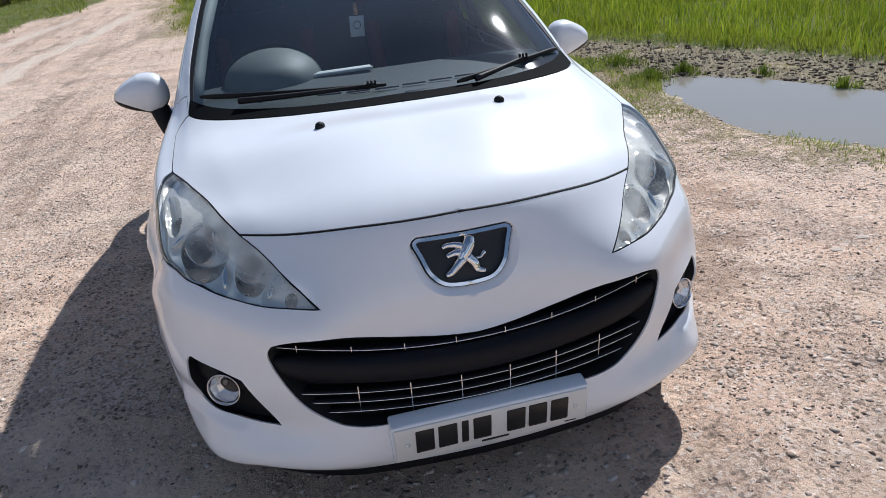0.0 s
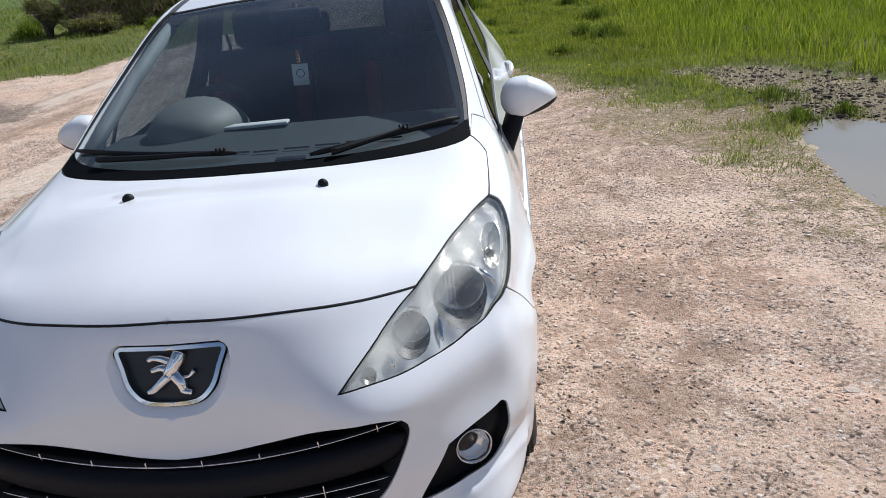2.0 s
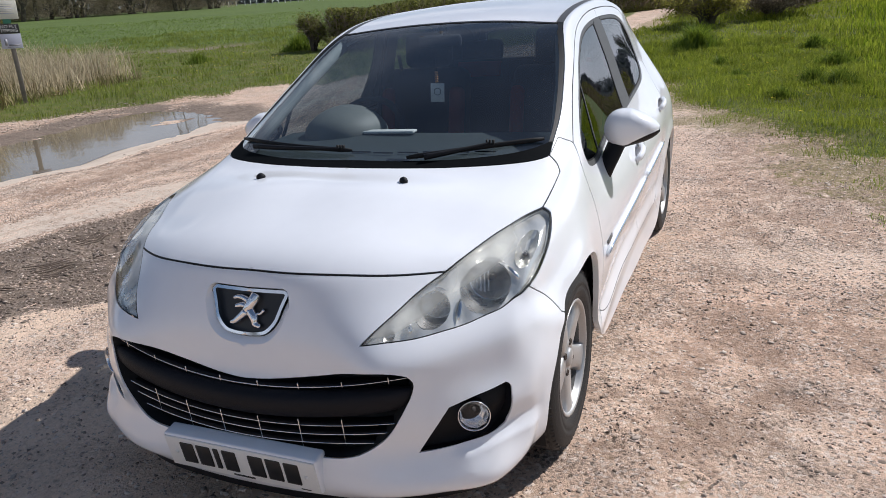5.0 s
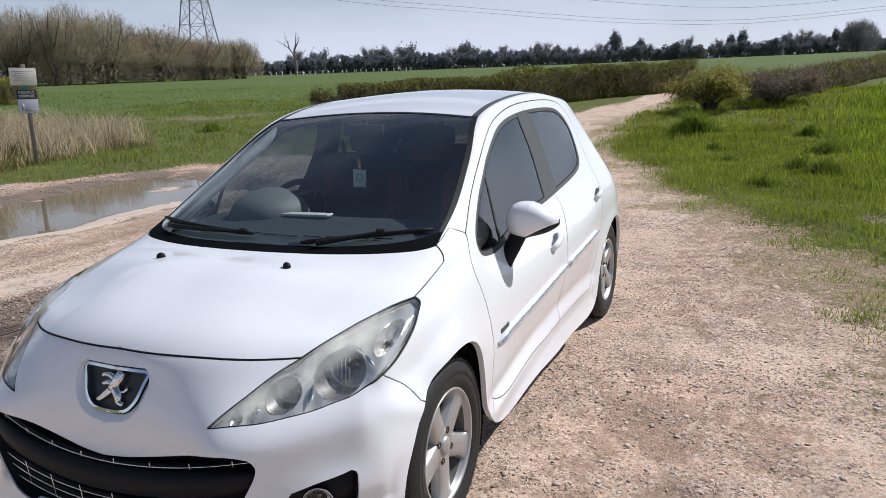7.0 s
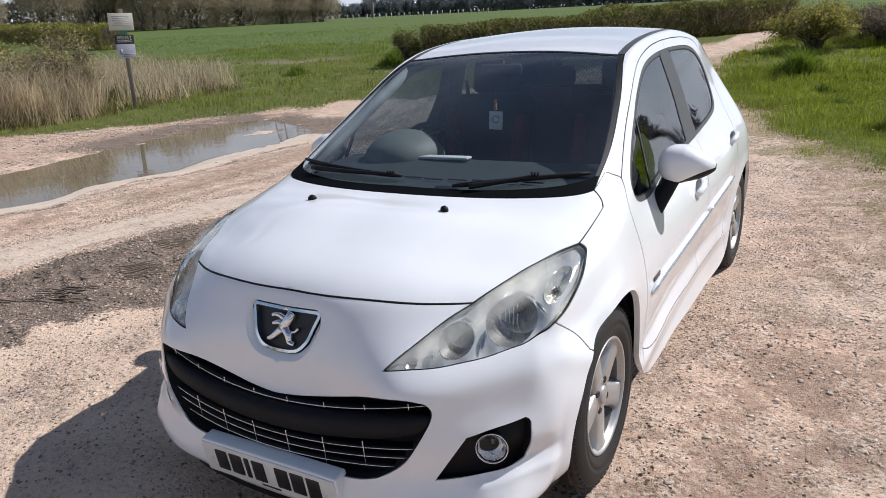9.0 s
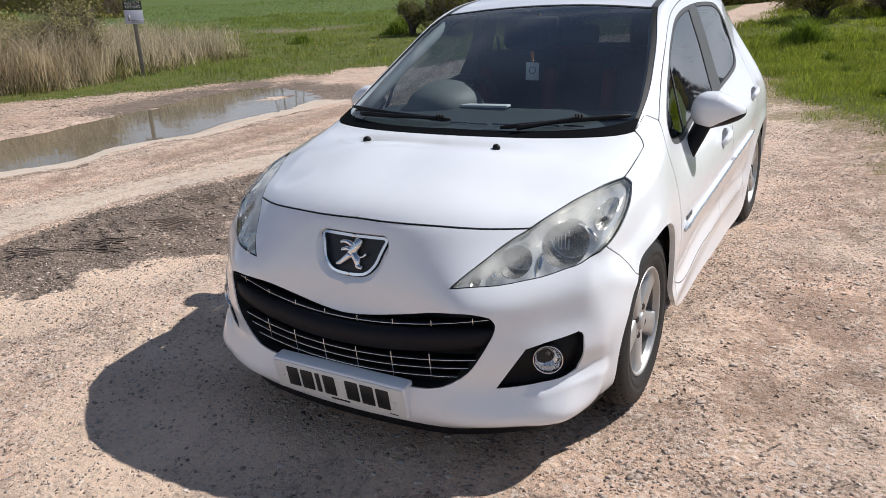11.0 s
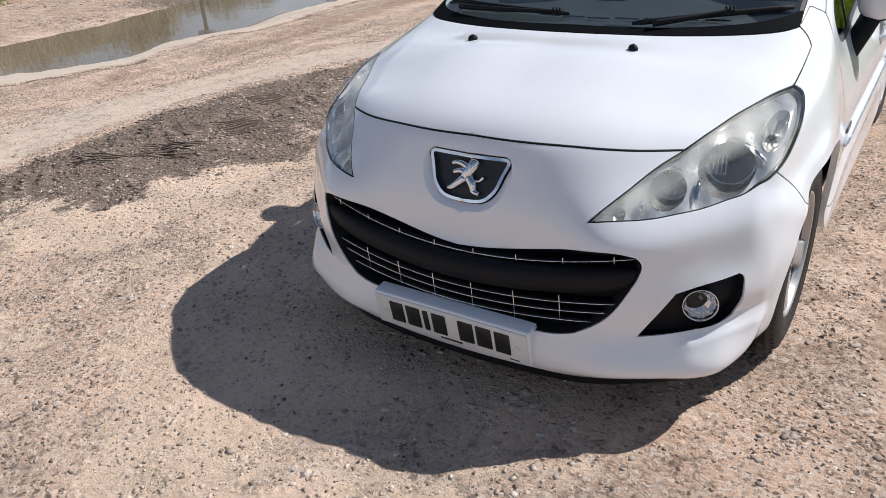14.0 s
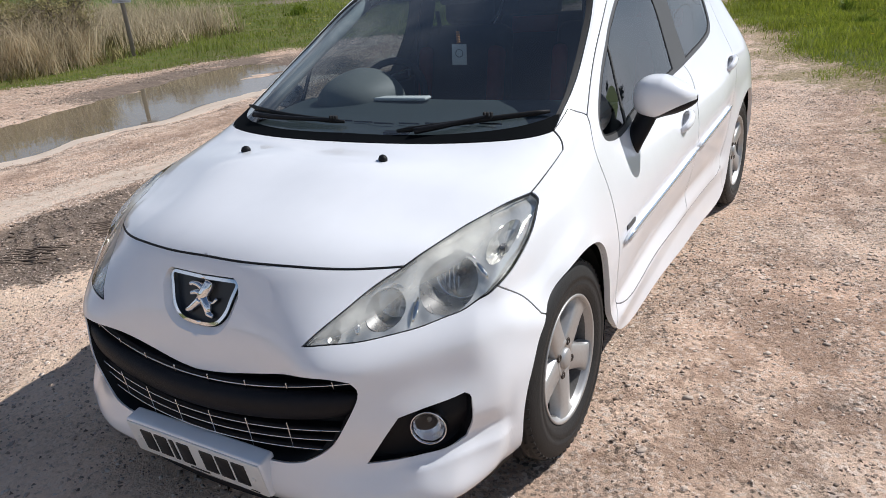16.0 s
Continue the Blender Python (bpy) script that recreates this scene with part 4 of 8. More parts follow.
for s in (1, -1):
    side = lambda vf: vf if s > 0 else flip_x(*vf)
    # lamp back and walls in near-black, the shade of its depth as colour
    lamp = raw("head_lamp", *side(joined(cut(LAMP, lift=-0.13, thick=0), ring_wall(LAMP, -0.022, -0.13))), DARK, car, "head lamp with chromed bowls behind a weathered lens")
    ob = raw("lens", *side(cut(inset(LAMP, 0.0024), lift=-0.0005, thick=0)), LAMP_GLASS, lamp, "clear lamp lens, milky along its upper half")
    ob.visible_shadow = False
    raw("lamp_seal", *side(cut(LAMP, holes=[inset(LAMP, 0.0018)], lift=-0.001, thick=0.008)), SEAL_AND_GAP, lamp, "thin black lamp seal")
    raw("lamp_wall", *side(ring_wall(inset(LAMP, .0012), -0.002, -0.024)), REFLECTOR, lamp, "silver side wall of the lamp")
    wells = []
    for place, r, depth in (((.652, .408, .714), .066, .05), ((.542, .272, .684), .046, .038), ((.450, .176, .641), .017, .015)):
        ring = well_ring(place, r)
        wells.append(ring)
        lens_at = skin_at(ring, -.017)
        far_back = ((lens_at - np.array(place)) @ LAMP_WAY).min() - .006
        at = Vector(np.array(place) + LAMP_WAY * far_back)
        m = Matrix.Translation(at) @ Vector(LAMP_WAY).to_track_quat("Z", "Y").to_matrix().to_4x4()
        mouth = [at + Vector(q) for q in rim_circle(r * .93)]
        n = len(ring)
        raw("shroud", *side(([*map(tuple, lens_at), *mouth], [(i, (i + 1) % n, n + (i + 1) % n, n + i) for i in range(n)])), SHROUD, lamp, "satin silver shroud round the bowl")
        bowl = [(-depth * (1 - (q / 8) ** 2), r * .93 * q / 8 + 1e-4) for q in range(9)]
        raw("reflector_bowl", *side(moved(lathe(bowl, 36, "z"), m)), BOWL, lamp, "chromed reflector bowl")
        raw("bowl_rim", *side(moved(lathe([(-.004, r * .95), (.003, r * .96), (.004, r * .92), (-.004, r * .90)], 40, "z"), m)), CHROME, lamp, "bright rim of the bowl")
        bulb = lathe([(-depth * .95, .17 * r), (-depth * .30, .17 * r), (-depth * .12, .11 * r), (-depth * .05, 1e-4)], 18, "z")
        raw("bulb", *side(moved(bulb, m)), BULB, lamp, "grey bulb cap")
        if r > .06:  # fluted inner half of the dipped-beam bowl
            for k in range(-5, 0):
                h = math.sqrt(max(r * r - (k * .0105) ** 2, 1e-5)) * .72
                raw("flute", *side(moved(bm_vf(box_bm(.005, 2 * h, .004, pose(k * .0105, 0, -depth * .62 + abs(k) * .0052), .0015, 1)), m)), CHROME, lamp)
        elif r > .03:
            for k in range(10):
                w = 2 * math.pi * k / 10
                raw("facet", *side(moved(bm_vf(box_bm(.013, .004, .010, Matrix.Rotation(w, 4, "Z") @ pose(r * .62, 0, -depth * .55, 0, 38, 0), .001, 1)), m)), CHROME, lamp)
    # turn signal: a chamber of flat facets
    mid, wide, long = np.array((.730, .566, .787)), np.array((.028, .038, .0)), np.array((-.010, .074, .038))
    turn_ring = on_skin([mid + wide * math.cos(w) + long * math.sin(w) for w in np.linspace(0, 2 * math.pi, 18, endpoint=False)])
    rows = [skin_at(turn_ring, -.018)]
    for shrink, low in ((.80, -.038), (.52, -.050), (.24, -.056)):
        g = turn_ring.mean(0) + (turn_ring - turn_ring.mean(0)) * shrink
        rows.append(skin_at(g, low) + .002 * np.sin(np.arange(18) * 2.4)[:, None])
    facets = [(r * 18 + i, r * 18 + (i + 1) % 18, (r + 1) * 18 + (i + 1) % 18, (r + 1) * 18 + i) for r in range(3) for i in range(18)] + [tuple(range(54, 72))]
    raw("turn_signal", *side(([tuple(p) for r in rows for p in r], facets)), REFLECTOR, lamp, "faceted silver turn signal chamber", smooth=False)
    raw("bulb", *side(moved(lathe([(-.02, .007), (.004, .008), (.010, .005), (.012, 1e-4)], 16, "z"), Matrix.Translation(skin_at([turn_ring.mean(0)], -.048)[0]) @ Vector(LAMP_WAY).to_track_quat("Z", "Y").to_matrix().to_4x4())), BULB, lamp, "grey bulb cap")
    bezel_v, bezel_f = cut(inset(LAMP, 0.003), holes=[*wells, turn_ring], lift=-0.017, thick=0.006, fine=2)
    bezel_v = [tuple(np.array(p) + LAMP_WAY * (.0032 * math.sin(62 * p[0] + 58 * p[1] - 40 * p[2]) + .0022 * math.sin(95 * p[2] + 31 * p[0]))) for p in bezel_v]
    raw("bezel", *side((bezel_v, bezel_f)), REFLECTOR, lamp, "wavy silver bezel between the bowls")
    for p, q in (((.49, .222, .676), (.505, .205, .636)), ((.60, .345, .705), (.612, .285, .651)), ((.69, .475, .757), (.735, .46, .712))):
        rib = [tuple(skin_at(on_skin([np.array(p) + (np.array(q) - np.array(p)) * t]), -.011)[0]) for t in np.linspace(.1, .9, 6)]
        raw("bezel_rib", *side(tube(rib, (.002, .006, .008, .008, .006, .002), 8, flat=.6)), CHROME, lamp, "bright rib of the bezel")
    fog = raw("fog_recess", *side(joined(cut(inset(FOG, 0.0025), lift=-0.03, thick=0), ring_wall(inset(FOG, 0.0025), -0.004, -0.03))), TRIM, bumper, "black fog lamp recess")
    at = skin_at(on_skin([(.655, .245, .391)]), -.012)[0]
    m = Matrix.Translation(at) @ Vector((.42, -1, .06)).to_track_quat("Z", "Y").to_matrix().to_4x4()
    raw("fog_lamp_ring", *side(moved(lathe([(-.03, .0455), (.003, .0455), (.005, .0445), (.004, .0428), (-.004, .0415)], 40, "z"), m)), CHROME, fog, "chrome fog lamp ring")
    raw("fog_lamp_bowl", *side(moved(lathe([(-.03, 1e-4), (-.028, .015), (-.018, .030), (-.004, .041)], 9, "z"), m)), BOWL, fog, "faceted chrome bowl", smooth=False)
    raw("fog_lamp_bulb", *side(moved(lathe([(-.03, .007), (-.012, .006), (-.008, 1e-4)], 16, "z"), m @ pose(0, .012, 0))), BULB, fog)
    ob = raw("fog_lamp_lens", *side(moved(lathe([(.003, 1e-4), (.0025, .02), (-.001, .0415)], 32, "z"), m)), FOG_GLASS, fog, "clear fog lamp lens")
    ob.visible_shadow = False


# grille: dark back, louvres, thick bar and thin chrome wires
def nose_y(x, z):
    rows = SKIN[:6 * V_FINE].reshape(-1, 3)
    k = ((rows[:, 0] - abs(x)) ** 2 + (rows[:, 2] - z) ** 2).argmin()
    return float(rows[k][1])


grille = part("grille", whole(joined(cut(inset(GRILLE, 0.0025), lift=-0.07, thick=0), ring_wall(inset(GRILLE, 0.0025), -0.004, -0.07))), DARK, bumper, "black radiator grille")
xs = np.linspace(-.522, .522, 61)
bar_v, bar_f, K = [], [], 14
for x in xs:
    low, high = .386 + .19 * x * x, .464 + .19 * x * x
    fade = max(0.0, 1 - (abs(x) / .525) ** 10)
    mid, half = (low + high) / 2, (high - low) / 2 * (.55 + .45 * fade)
    y = .082 + .25 * x * x + .006
    for k in range(K):
        w = 2 * math.pi * k / K
        bar_v.append((x, y + .012 - (.034 * math.cos(w) if math.cos(w) > 0 else .03 * math.cos(w)) * (.35 + .65 * fade), mid + half * math.copysign(abs(math.sin(w)) ** .75, math.sin(w))))
for i in range(len(xs) - 1):
    for k in range(K):
        bar_f.append((i * K + k, (i + 1) * K + k, (i + 1) * K + (k + 1) % K, i * K + (k + 1) % K))
bar_f += [tuple(range(K)), tuple(range((len(xs) - 1) * K, len(xs) * K))[::-1]]
raw("bumper_bar", bar_v, bar_f, BAR, grille, "thick matt black bar across the grille")
WIRES = ((.474, .21, .512), (.370, .13, .478), (.343, .13, .452), (.317, .11, .412))
wire_z = lambda z, b, x: z + b * x * x
for z, b, most in WIRES:
    line = [(x, .080 + .25 * x * x + (.018 if z > .4 else .0), wire_z(z, b, x)) for x in np.linspace(-most, most, 41)]
    raw("chrome_wire", *tube(line, .0017, 6), CHROME, grille, "thin chrome wire")
    fin = [(x, .080 + .25 * x * x + .034 + (.018 if z > .4 else 0), wire_z(z, b, x) - .004) for x in np.linspace(-most, most, 41)]
    raw("louvre", *tube(fin, .026, 6, flat=.16), TRIM, grille)
for n in range(-4, 4):
    x = .065 + .13 * n
    y = .079 + .25 * x * x
    for z0, z1, back in ((wire_z(.455, .21, x), wire_z(.478, .19, x) + .012, .018), (wire_z(.300, .12, x), wire_z(.392, .15, x), 0)):
        if abs(x) < .44 or back:
            raw("chrome_upright", *bm_vf(box_bm(.0028, .003, z1 - z0, pose(x, y + back - .001, (z0 + z1) / 2, 6), .0006, 1)), CHROME, grille, "thin chrome upright")
# badge: chrome shield frame, black field, plain emblem
badge = part("badge", whole(joined(cut(BADGE, lift=-0.027, thick=0), ring_wall(inset(BADGE, 0.002), -0.012, -0.027))), PLATE_BLACK, bumper, "black shield badge on the nose")
shelf_rows = [(BADGE_OUT + (BADGE - BADGE_OUT) * t, low) for t, low in ((0, 0.0), (.12, -.0018), (.5, -.0085), (1, -.0165))]
shelf_v = [tuple(p) for line, low in shelf_rows for p in skin_at(line, low)]
k = len(BADGE)
shelf_f = [(r * k + i, r * k + (i + 1) % k, (r + 1) * k + (i + 1) % k, (r + 1) * k + i) for r in range(3) for i in range(k) if not (BADGE[i, 1] < 1e-3 and BADGE[(i + 1) % k, 1] < 1e-3)]
part("badge_shelf", whole((shelf_v, shelf_f)), PAINT, bumper)
b_in = inset(BADGE, 0.0125)
part("badge_frame", whole(cut(inset(BADGE, 0.003), holes=[b_in], lift=-0.010, thick=0.016)), CHROME, badge, "chrome badge frame")
emblem = ((((.020, .062), (.014, .040), (.0, .012), (-.014, -.010)), (.015, .018, .017, .012)), (((.006, .030), (-.022, .044), (-.044, .046), (-.056, .040)), (.011, .010, .008, .007)), (((.0, .012), (-.026, .018), (-.048, .010)), (.011, .009, .007)),
          (((-.006, -.004), (-.026, -.026), (-.044, -.046), (-.058, -.050)), (.014, .012, .010, .007)), (((.004, .002), (.022, -.026), (.026, -.050), (.046, -.056)), (.014, .013, .009, .007)), (((.016, -.012), (.040, -.010), (.052, .006)), (.004, .004, .006)))
shapes = []
for pts, rad in emblem:
    fine = np.linspace(0, 1, 12)
    keys = np.linspace(0, 1, len(pts))
    line = [skin_at(on_skin([(abs(np.interp(t, keys, [p[0] for p in pts])), .175, .667 + np.interp(t, keys, [p[1] for p in pts]) * .86)]), -.020)[0] * (math.copysign(1, np.interp(t, keys, [p[0] for p in pts])), 1, 1) for t in fine]
    shapes.append(tube(line, [float(np.interp(t, keys, rad)) * 1.15 for t in fine], 8, flat=.9))
raw("emblem", *joined(*shapes), CHROME, badge, "plain chrome emblem")
# number plate with bars in place of its characters
holder = part("plate_holder", box_bm(.532, .055, .122, pose(0, .0735, .246, 10), .008, 3), PAINT, bumper)
plate = part("number_plate", box_bm(.520, .008, .111, pose(0, .0465, .2405, 10), .003, 2), PLATE_WHITE, bumper, "white number plate with plain black bars")
m = pose(0, .0465, .2405, 10)
for x, w in ((-.182, .048), (-.122, .05), (-.076, .018), (-.030, .048), (.062, .05), (.122, .05), (.182, .048)):
    part("plate_bar", box_bm(w, .003, .074, m @ pose(x, -.0045, .004), .003, 2), PLATE_BLACK, plate)
part("plate_bar", box_bm(.075, .002, .006, m @ pose(0.005, -.0042, -.046)), PLATE_BLACK, plate)
part("plate_bar", box_bm(.032, .002, .003, m @ pose(.215, -.0042, -.047)), PLATE_BLACK, plate)
for x in (-.228, .228):
    raw("screw_cap", *moved(lathe([(0, .007), (-.003, .006), (-.004, 1e-4)], 12, "y"), m @ pose(x, -.004, 0)), PLATE_WHITE, plate)


# wheels
def build_wheel(s):
    """A wheel whose outer face points to s in x, round the origin."""
    wheel = new("wheel")
    k = lambda pairs: [(s * a, r) for a, r in pairs]
    tyre = [(-.088, .222), (-.092, .25), (-.088, .285), (-.076, .303), (-.060, .3095), (-.052, .310), (-.051, .303), (-.044, .303), (-.043, .3105), (-.018, .311), (-.017, .304), (-.009, .304), (-.008, .311),
            (.014, .311), (.015, .304), (.023, .304), (.024, .3108), (.046, .310), (.047, .303), (.054, .303), (.055, .3095), (.068, .305), (.080, .294), (.088, .276), (.092, .258), (.0935, .25), (.0925, .249), (.091, .236), (.092, .234), (.089, .222), (.083, .205), (.078, .197), (.07, .194)]
    raw("tyre", *lathe(k(tyre), 96), RUBBER, wheel, "black road tyre")
    lugs = []
    for i in range(60):
        w = 2 * math.pi * i / 60
        for a in (.066, -.066):
            lugs.append(moved(bm_vf(box_bm(.030, .016, .006)), Matrix.Rotation(w, 4, "X") @ pose(s * a, 0, .3020, 0, math.copysign(22, a) * s, 0)))
    raw("tread", *joined(*lugs), RUBBER, wheel, "tyre shoulder tread blocks", smooth=False)["kind"] = "stuff"
    rim = [(.076, .196), (.081, .199), (.084, .196), (.082, .189), (.073, .186), (.060, .180)]
    raw("rim", *lathe(k(rim), 72), ALLOY, wheel, "silver alloy rim")
    raw("barrel", *lathe(k([(.060, .180), (.02, .172), (-.06, .172), (-.07, .19)]), 60), BARREL, wheel, "dusty grey wheel barrel")
    raw("brake_disc", *lathe(k([(-.02, .02), (.0, .06), (.0, .125), (-.01, .128), (-.02, .125)]), 40), IRON, wheel, "dull iron brake disc")
    raw("wheel_back", *lathe(k([(-.055, .001), (-.055, .175)]), 40), DARK, wheel)
    for i in range(5):
        w = 2 * math.pi * i / 5 + .18
        prof = ((.030, .036, .060), (.058, .041, .064), (.085, .040, .066), (.115, .038, .068), (.145, .038, .070), (.168, .043, .072), (.188, .060, .074))
        v, f = [], []
        for r, half, out in prof:
            for a, z in ((-half * 1.12, out - .036), (-half, out - .006), (-half * .86, out), (-.2 * half, out + .0010), (.2 * half, out + .0010), (half * .86, out), (half, out - .006), (half * 1.12, out - .036)):
                v.append((s * z, a, r))
        for q in range(len(prof) - 1):
            for c in range(7):
                f.append((q * 8 + c, q * 8 + c + 1, q * 8 + c + 9, q * 8 + c + 8)[::int(s)])
        raw("spoke", *moved((v, f), Matrix.Rotation(w, 4, "X")), ALLOY, wheel, "silver alloy spoke")
    raw("hub", *lathe(k([(.040, .062), (.062, .060), (.066, .052), (.064, .040), (.060, .034), (.070, .031), (.074, .024), (.075, 1e-4)]), 40), ALLOY, wheel, "silver hub with a chrome cap")
    for i in range(4):
        w = 2 * math.pi * (i + .5) / 4
        raw("lug_bolt", *moved(lathe(k([(.050, .0125), (.066, .0125), (.069, .009), (.066, .006), (.060, 1e-4)]), 16), pose(0, .052 * math.cos(w), .052 * math.sin(w))), IRON, wheel, "wheel bolt")
    return wheel


for x, y in ((.716, .816), (.716, 3.356), (-.716, .816), (-.716, 3.356)):
    wheel = build_wheel(1 if x > 0 else -1)
    wheel.parent = car
    wheel.matrix_basis = pose(x, y, .308, 23 * y)
    s = 1 if x > 0 else -1
    arch = [(.784 * s, y + .350 * math.cos(w), .31 + .350 * math.sin(w)) for w in np.linspace(-.45, math.pi + .45, 30)]
    inner = [(.45 * s, q[1], q[2]) for q in arch]
    raw("arch_liner", arch + inner, [(i, i + 1, 31 + i, 30 + i) for i in range(29)], DARK, car, "black wheel arch liner")
# unseen plate, added to block sun that leaks in under the windscreen
part("bay_light_block", box_bm(1.0, .62, .02, pose(0, .60, .50), .005), DARK, car, "unseen black plate that stops sun leaking below the bonnet")
part("floor_pan", box_bm(1.2, 3.3, .04, pose(0, 2.0, .20), .01), DARK, car, "black underside")
for s in (-1, 1):
    part("floor_side", box_bm(.20, 1.5, .05, pose(.64 * s, 2.08, .205), .01), DARK, car)

# door mirrors
for s in (1, -1):
    side = lambda vf: vf if s > 0 else flip_x(*vf)
    mirror = new("door_mirror")
    mirror.parent = doors[0][0] if s > 0 else doors[0][1]
    mirror["label"] = "white door mirror on a black stalk"
    cap, dark, n_a, n_b = [], [], 64, 41
    for i in range(n_b):
        h = -1 + 2 * i / (n_b - 1)  # inner end to outer tip
        x = .868 + .103 * h
        swell = max(0.03, 1 - abs(h) ** 3.0) ** .5
        crest = .955 + .078 * swell * (1 - .40 * max(h, 0) - .12 * h)
        belly = .955 - (.071 - .034 * max(h + .2, 0)) * swell - .012 * max(h, 0)
        edge_w = math.asin(max(-.98, -.80 + .66 * max(h + .05, 0)))  # where the white cap ends
        for k in range(n_a):
            w = edge_w + (math.pi - 2 * edge_w) * k / 44 if k <= 44 else math.pi - edge_w + (math.pi + 2 * edge_w) * (k - 44) / 20
            c, d = math.cos(w), math.sin(w)
            y = 1.555 - (.080 if c > 0 else .03) * swell * math.copysign(abs(c) ** .8, c) + .022 * h
            mid_z, half_z = (crest + belly) / 2, (crest - belly) / 2
            cap.append((x, y, mid_z + half_z * math.copysign(abs(d) ** .85, d)))
    f_cap, f_dark = [], []
    for i in range(n_b - 1):
        for k in range(n_a):
            q = (k + 1) % n_a
            face = (i * n_a + k, (i + 1) * n_a + k, (i + 1) * n_a + q, i * n_a + q)
            under = k >= 44
            (f_dark if under else f_cap).append(face)
    raw("mirror_cap", *side((cap, f_cap)), PAINT, mirror)
    raw("mirror_underside", *side((cap, f_dark)), TRIM, mirror, "black underside of the mirror")
    raw("mirror_back", *side(moved(lathe([(0, 1e-4), (0, .05)], 24, "y"), Matrix.Translation((.862, 1.585, .95)) @ Matrix.Diagonal((1.6, 1, 1, 1)))), CHROME, mirror, "mirror glass")
    stalk = [(.776, 1.470, .775), (.786, 1.482, .815), (.797, 1.502, .855), (.812, 1.525, .895), (.83, 1.54, .92)]
    raw("stalk", *side(tube(stalk, (.024, .030, .036, .037, .034), 14, flat=.9)), TRIM, mirror, "black mirror stalk")
    raw("stalk_foot", *side(tube([(.762, 1.46, .755), (.775, 1.50, .775), (.772, 1.56, .79)], (.012, .026, .012), 10, flat=1.0)), TRIM, mirror)

# cabin
PILLAR_GREY = material("grey_green_pillar_trim", (0.16, 0.19, 0.19), rough=0.7, vary=0.06, vary_size=12)
dash = new("dashboard")
dash.parent = car
prof = ((.90, .890), (.96, .905), (1.06, .925), (1.2, .94), (1.34, .952), (1.44, .955), (1.50, .945), (1.54, .90), (1.56, .80), (1.55, .60), (1.50, .45))
xs = np.linspace(-.70, .70, 29)
dash_v = [(x, y + .10 * (abs(x) / .7) ** 2, z + .012 * math.exp(-((x + .37) / .2) ** 2) - .02 * (abs(x) / .7) ** 4) for x in xs for y, z in prof]
n = len(prof)
raw("dash_top", dash_v, [(i * n + k, i * n + k + 1, (i + 1) * n + k + 1, (i + 1) * n + k) for i in range(len(xs) - 1) for k in range(n - 1)], DASH, dash, "grey vinyl dashboard top")
hood_v, hood_f = [], []
for i in range(17):
    a = math.pi * i / 16
    for k in range(9):
        t = k / 8
        r = math.sqrt(1 - (1 - t) ** 2)
        hood_v.append((-.37 + .19 * math.cos(a) * r, 1.27 + .25 * t, .945 + .125 * math.sin(a) * r))
for i in range(16):
    for k in range(8):
        hood_f.append((i * 9 + k, i * 9 + k + 1, (i + 1) * 9 + k + 1, (i + 1) * 9 + k))
raw("instrument_hood", hood_v, hood_f, HOOD_GREY, dash, "rounded grey instrument hood")
ring_m = pose(-.37, 1.66, .90, 62, 0, 0)
raw("steering_wheel", *joined(moved(tube([(.185 * math.cos(w), .185 * math.sin(w), 0) for w in np.linspace(0, 2 * math.pi, 48, endpoint=False)], .016, 10, closed=True), ring_m),
                              moved(bm_vf(box_bm(.34, .05, .02, None, .008)), ring_m), moved(lathe([(-.03, .07), (.01, .07), (.025, .05), (.03, 1e-4)], 24, "z"), ring_m)), CABIN, dash, "dark steering wheel")
part("dash_tray", box_bm(.24, .055, .012, pose(-.12, 1.40, .968, 0, 0, 4), .005), CARD, dash, "pale plastic strip lying on the dashboard")
for k in range(9):
    part("vent_slat", box_bm(.085, .004, .006, pose(-.40 + .10 * k, 1.10 + .012 * abs(k - 4), .938, 20), .001, 1), TRIM, dash)
part("demister_vent", box_bm(.10, .02, .006, pose(.1, 1.03, .925, 12), .002), TRIM, dash)
for x in (-.37, .37):
    seat = new("front_seat")
    seat.parent = car
    seat["label"] = "dark cloth seat with red trim"
    part("seat_cushion", box_bm(.50, .52, .16, pose(x, 2.02, .50, 8), .05, 4), CABIN, seat)
    part("backrest", box_bm(.48, .15, .66, pose(x, 2.36, .82, -14), .055, 4), CABIN, seat)
    part("headrest", box_bm(.27, .10, .19, pose(x, 2.46, 1.235, -8), .045, 4), CABIN, seat)
    for s in (-1, 1):
        part("side_bolster", box_bm(.07, .13, .50, pose(x + .2 * s, 2.30, .80, -14), .03, 3), RED_CLOTH, seat, "dark red side bolster")
        raw("headrest_post", *tube([(x + .06 * s, 2.435, 1.10), (x + .06 * s, 2.455, 1.2)], .006, 8), CHROME, seat)
bench = new("rear_bench")
bench.parent = car
part("bench_cushion", box_bm(1.24, .50, .18, pose(0, 2.92, .52, 6), .05, 3), CABIN, bench)
part("bench_back", box_bm(1.22, .15, .62, pose(0, 3.22, .82, -18), .05, 3), CABIN, bench)
for x in (-.36, .36):
    part("headrest", box_bm(.28, .09, .14, pose(x, 3.31, 1.17, -12), .04, 3), CABIN, bench)
    part("red_panel", box_bm(.30, .02, .10, pose(x, 3.225, 1.06, -18), .008, 2), RED_CLOTH, bench, "red cloth panel")
part("parcel_shelf", box_bm(1.05, .48, .03, pose(0, 3.52, 1.0), .01), CABIN, car)
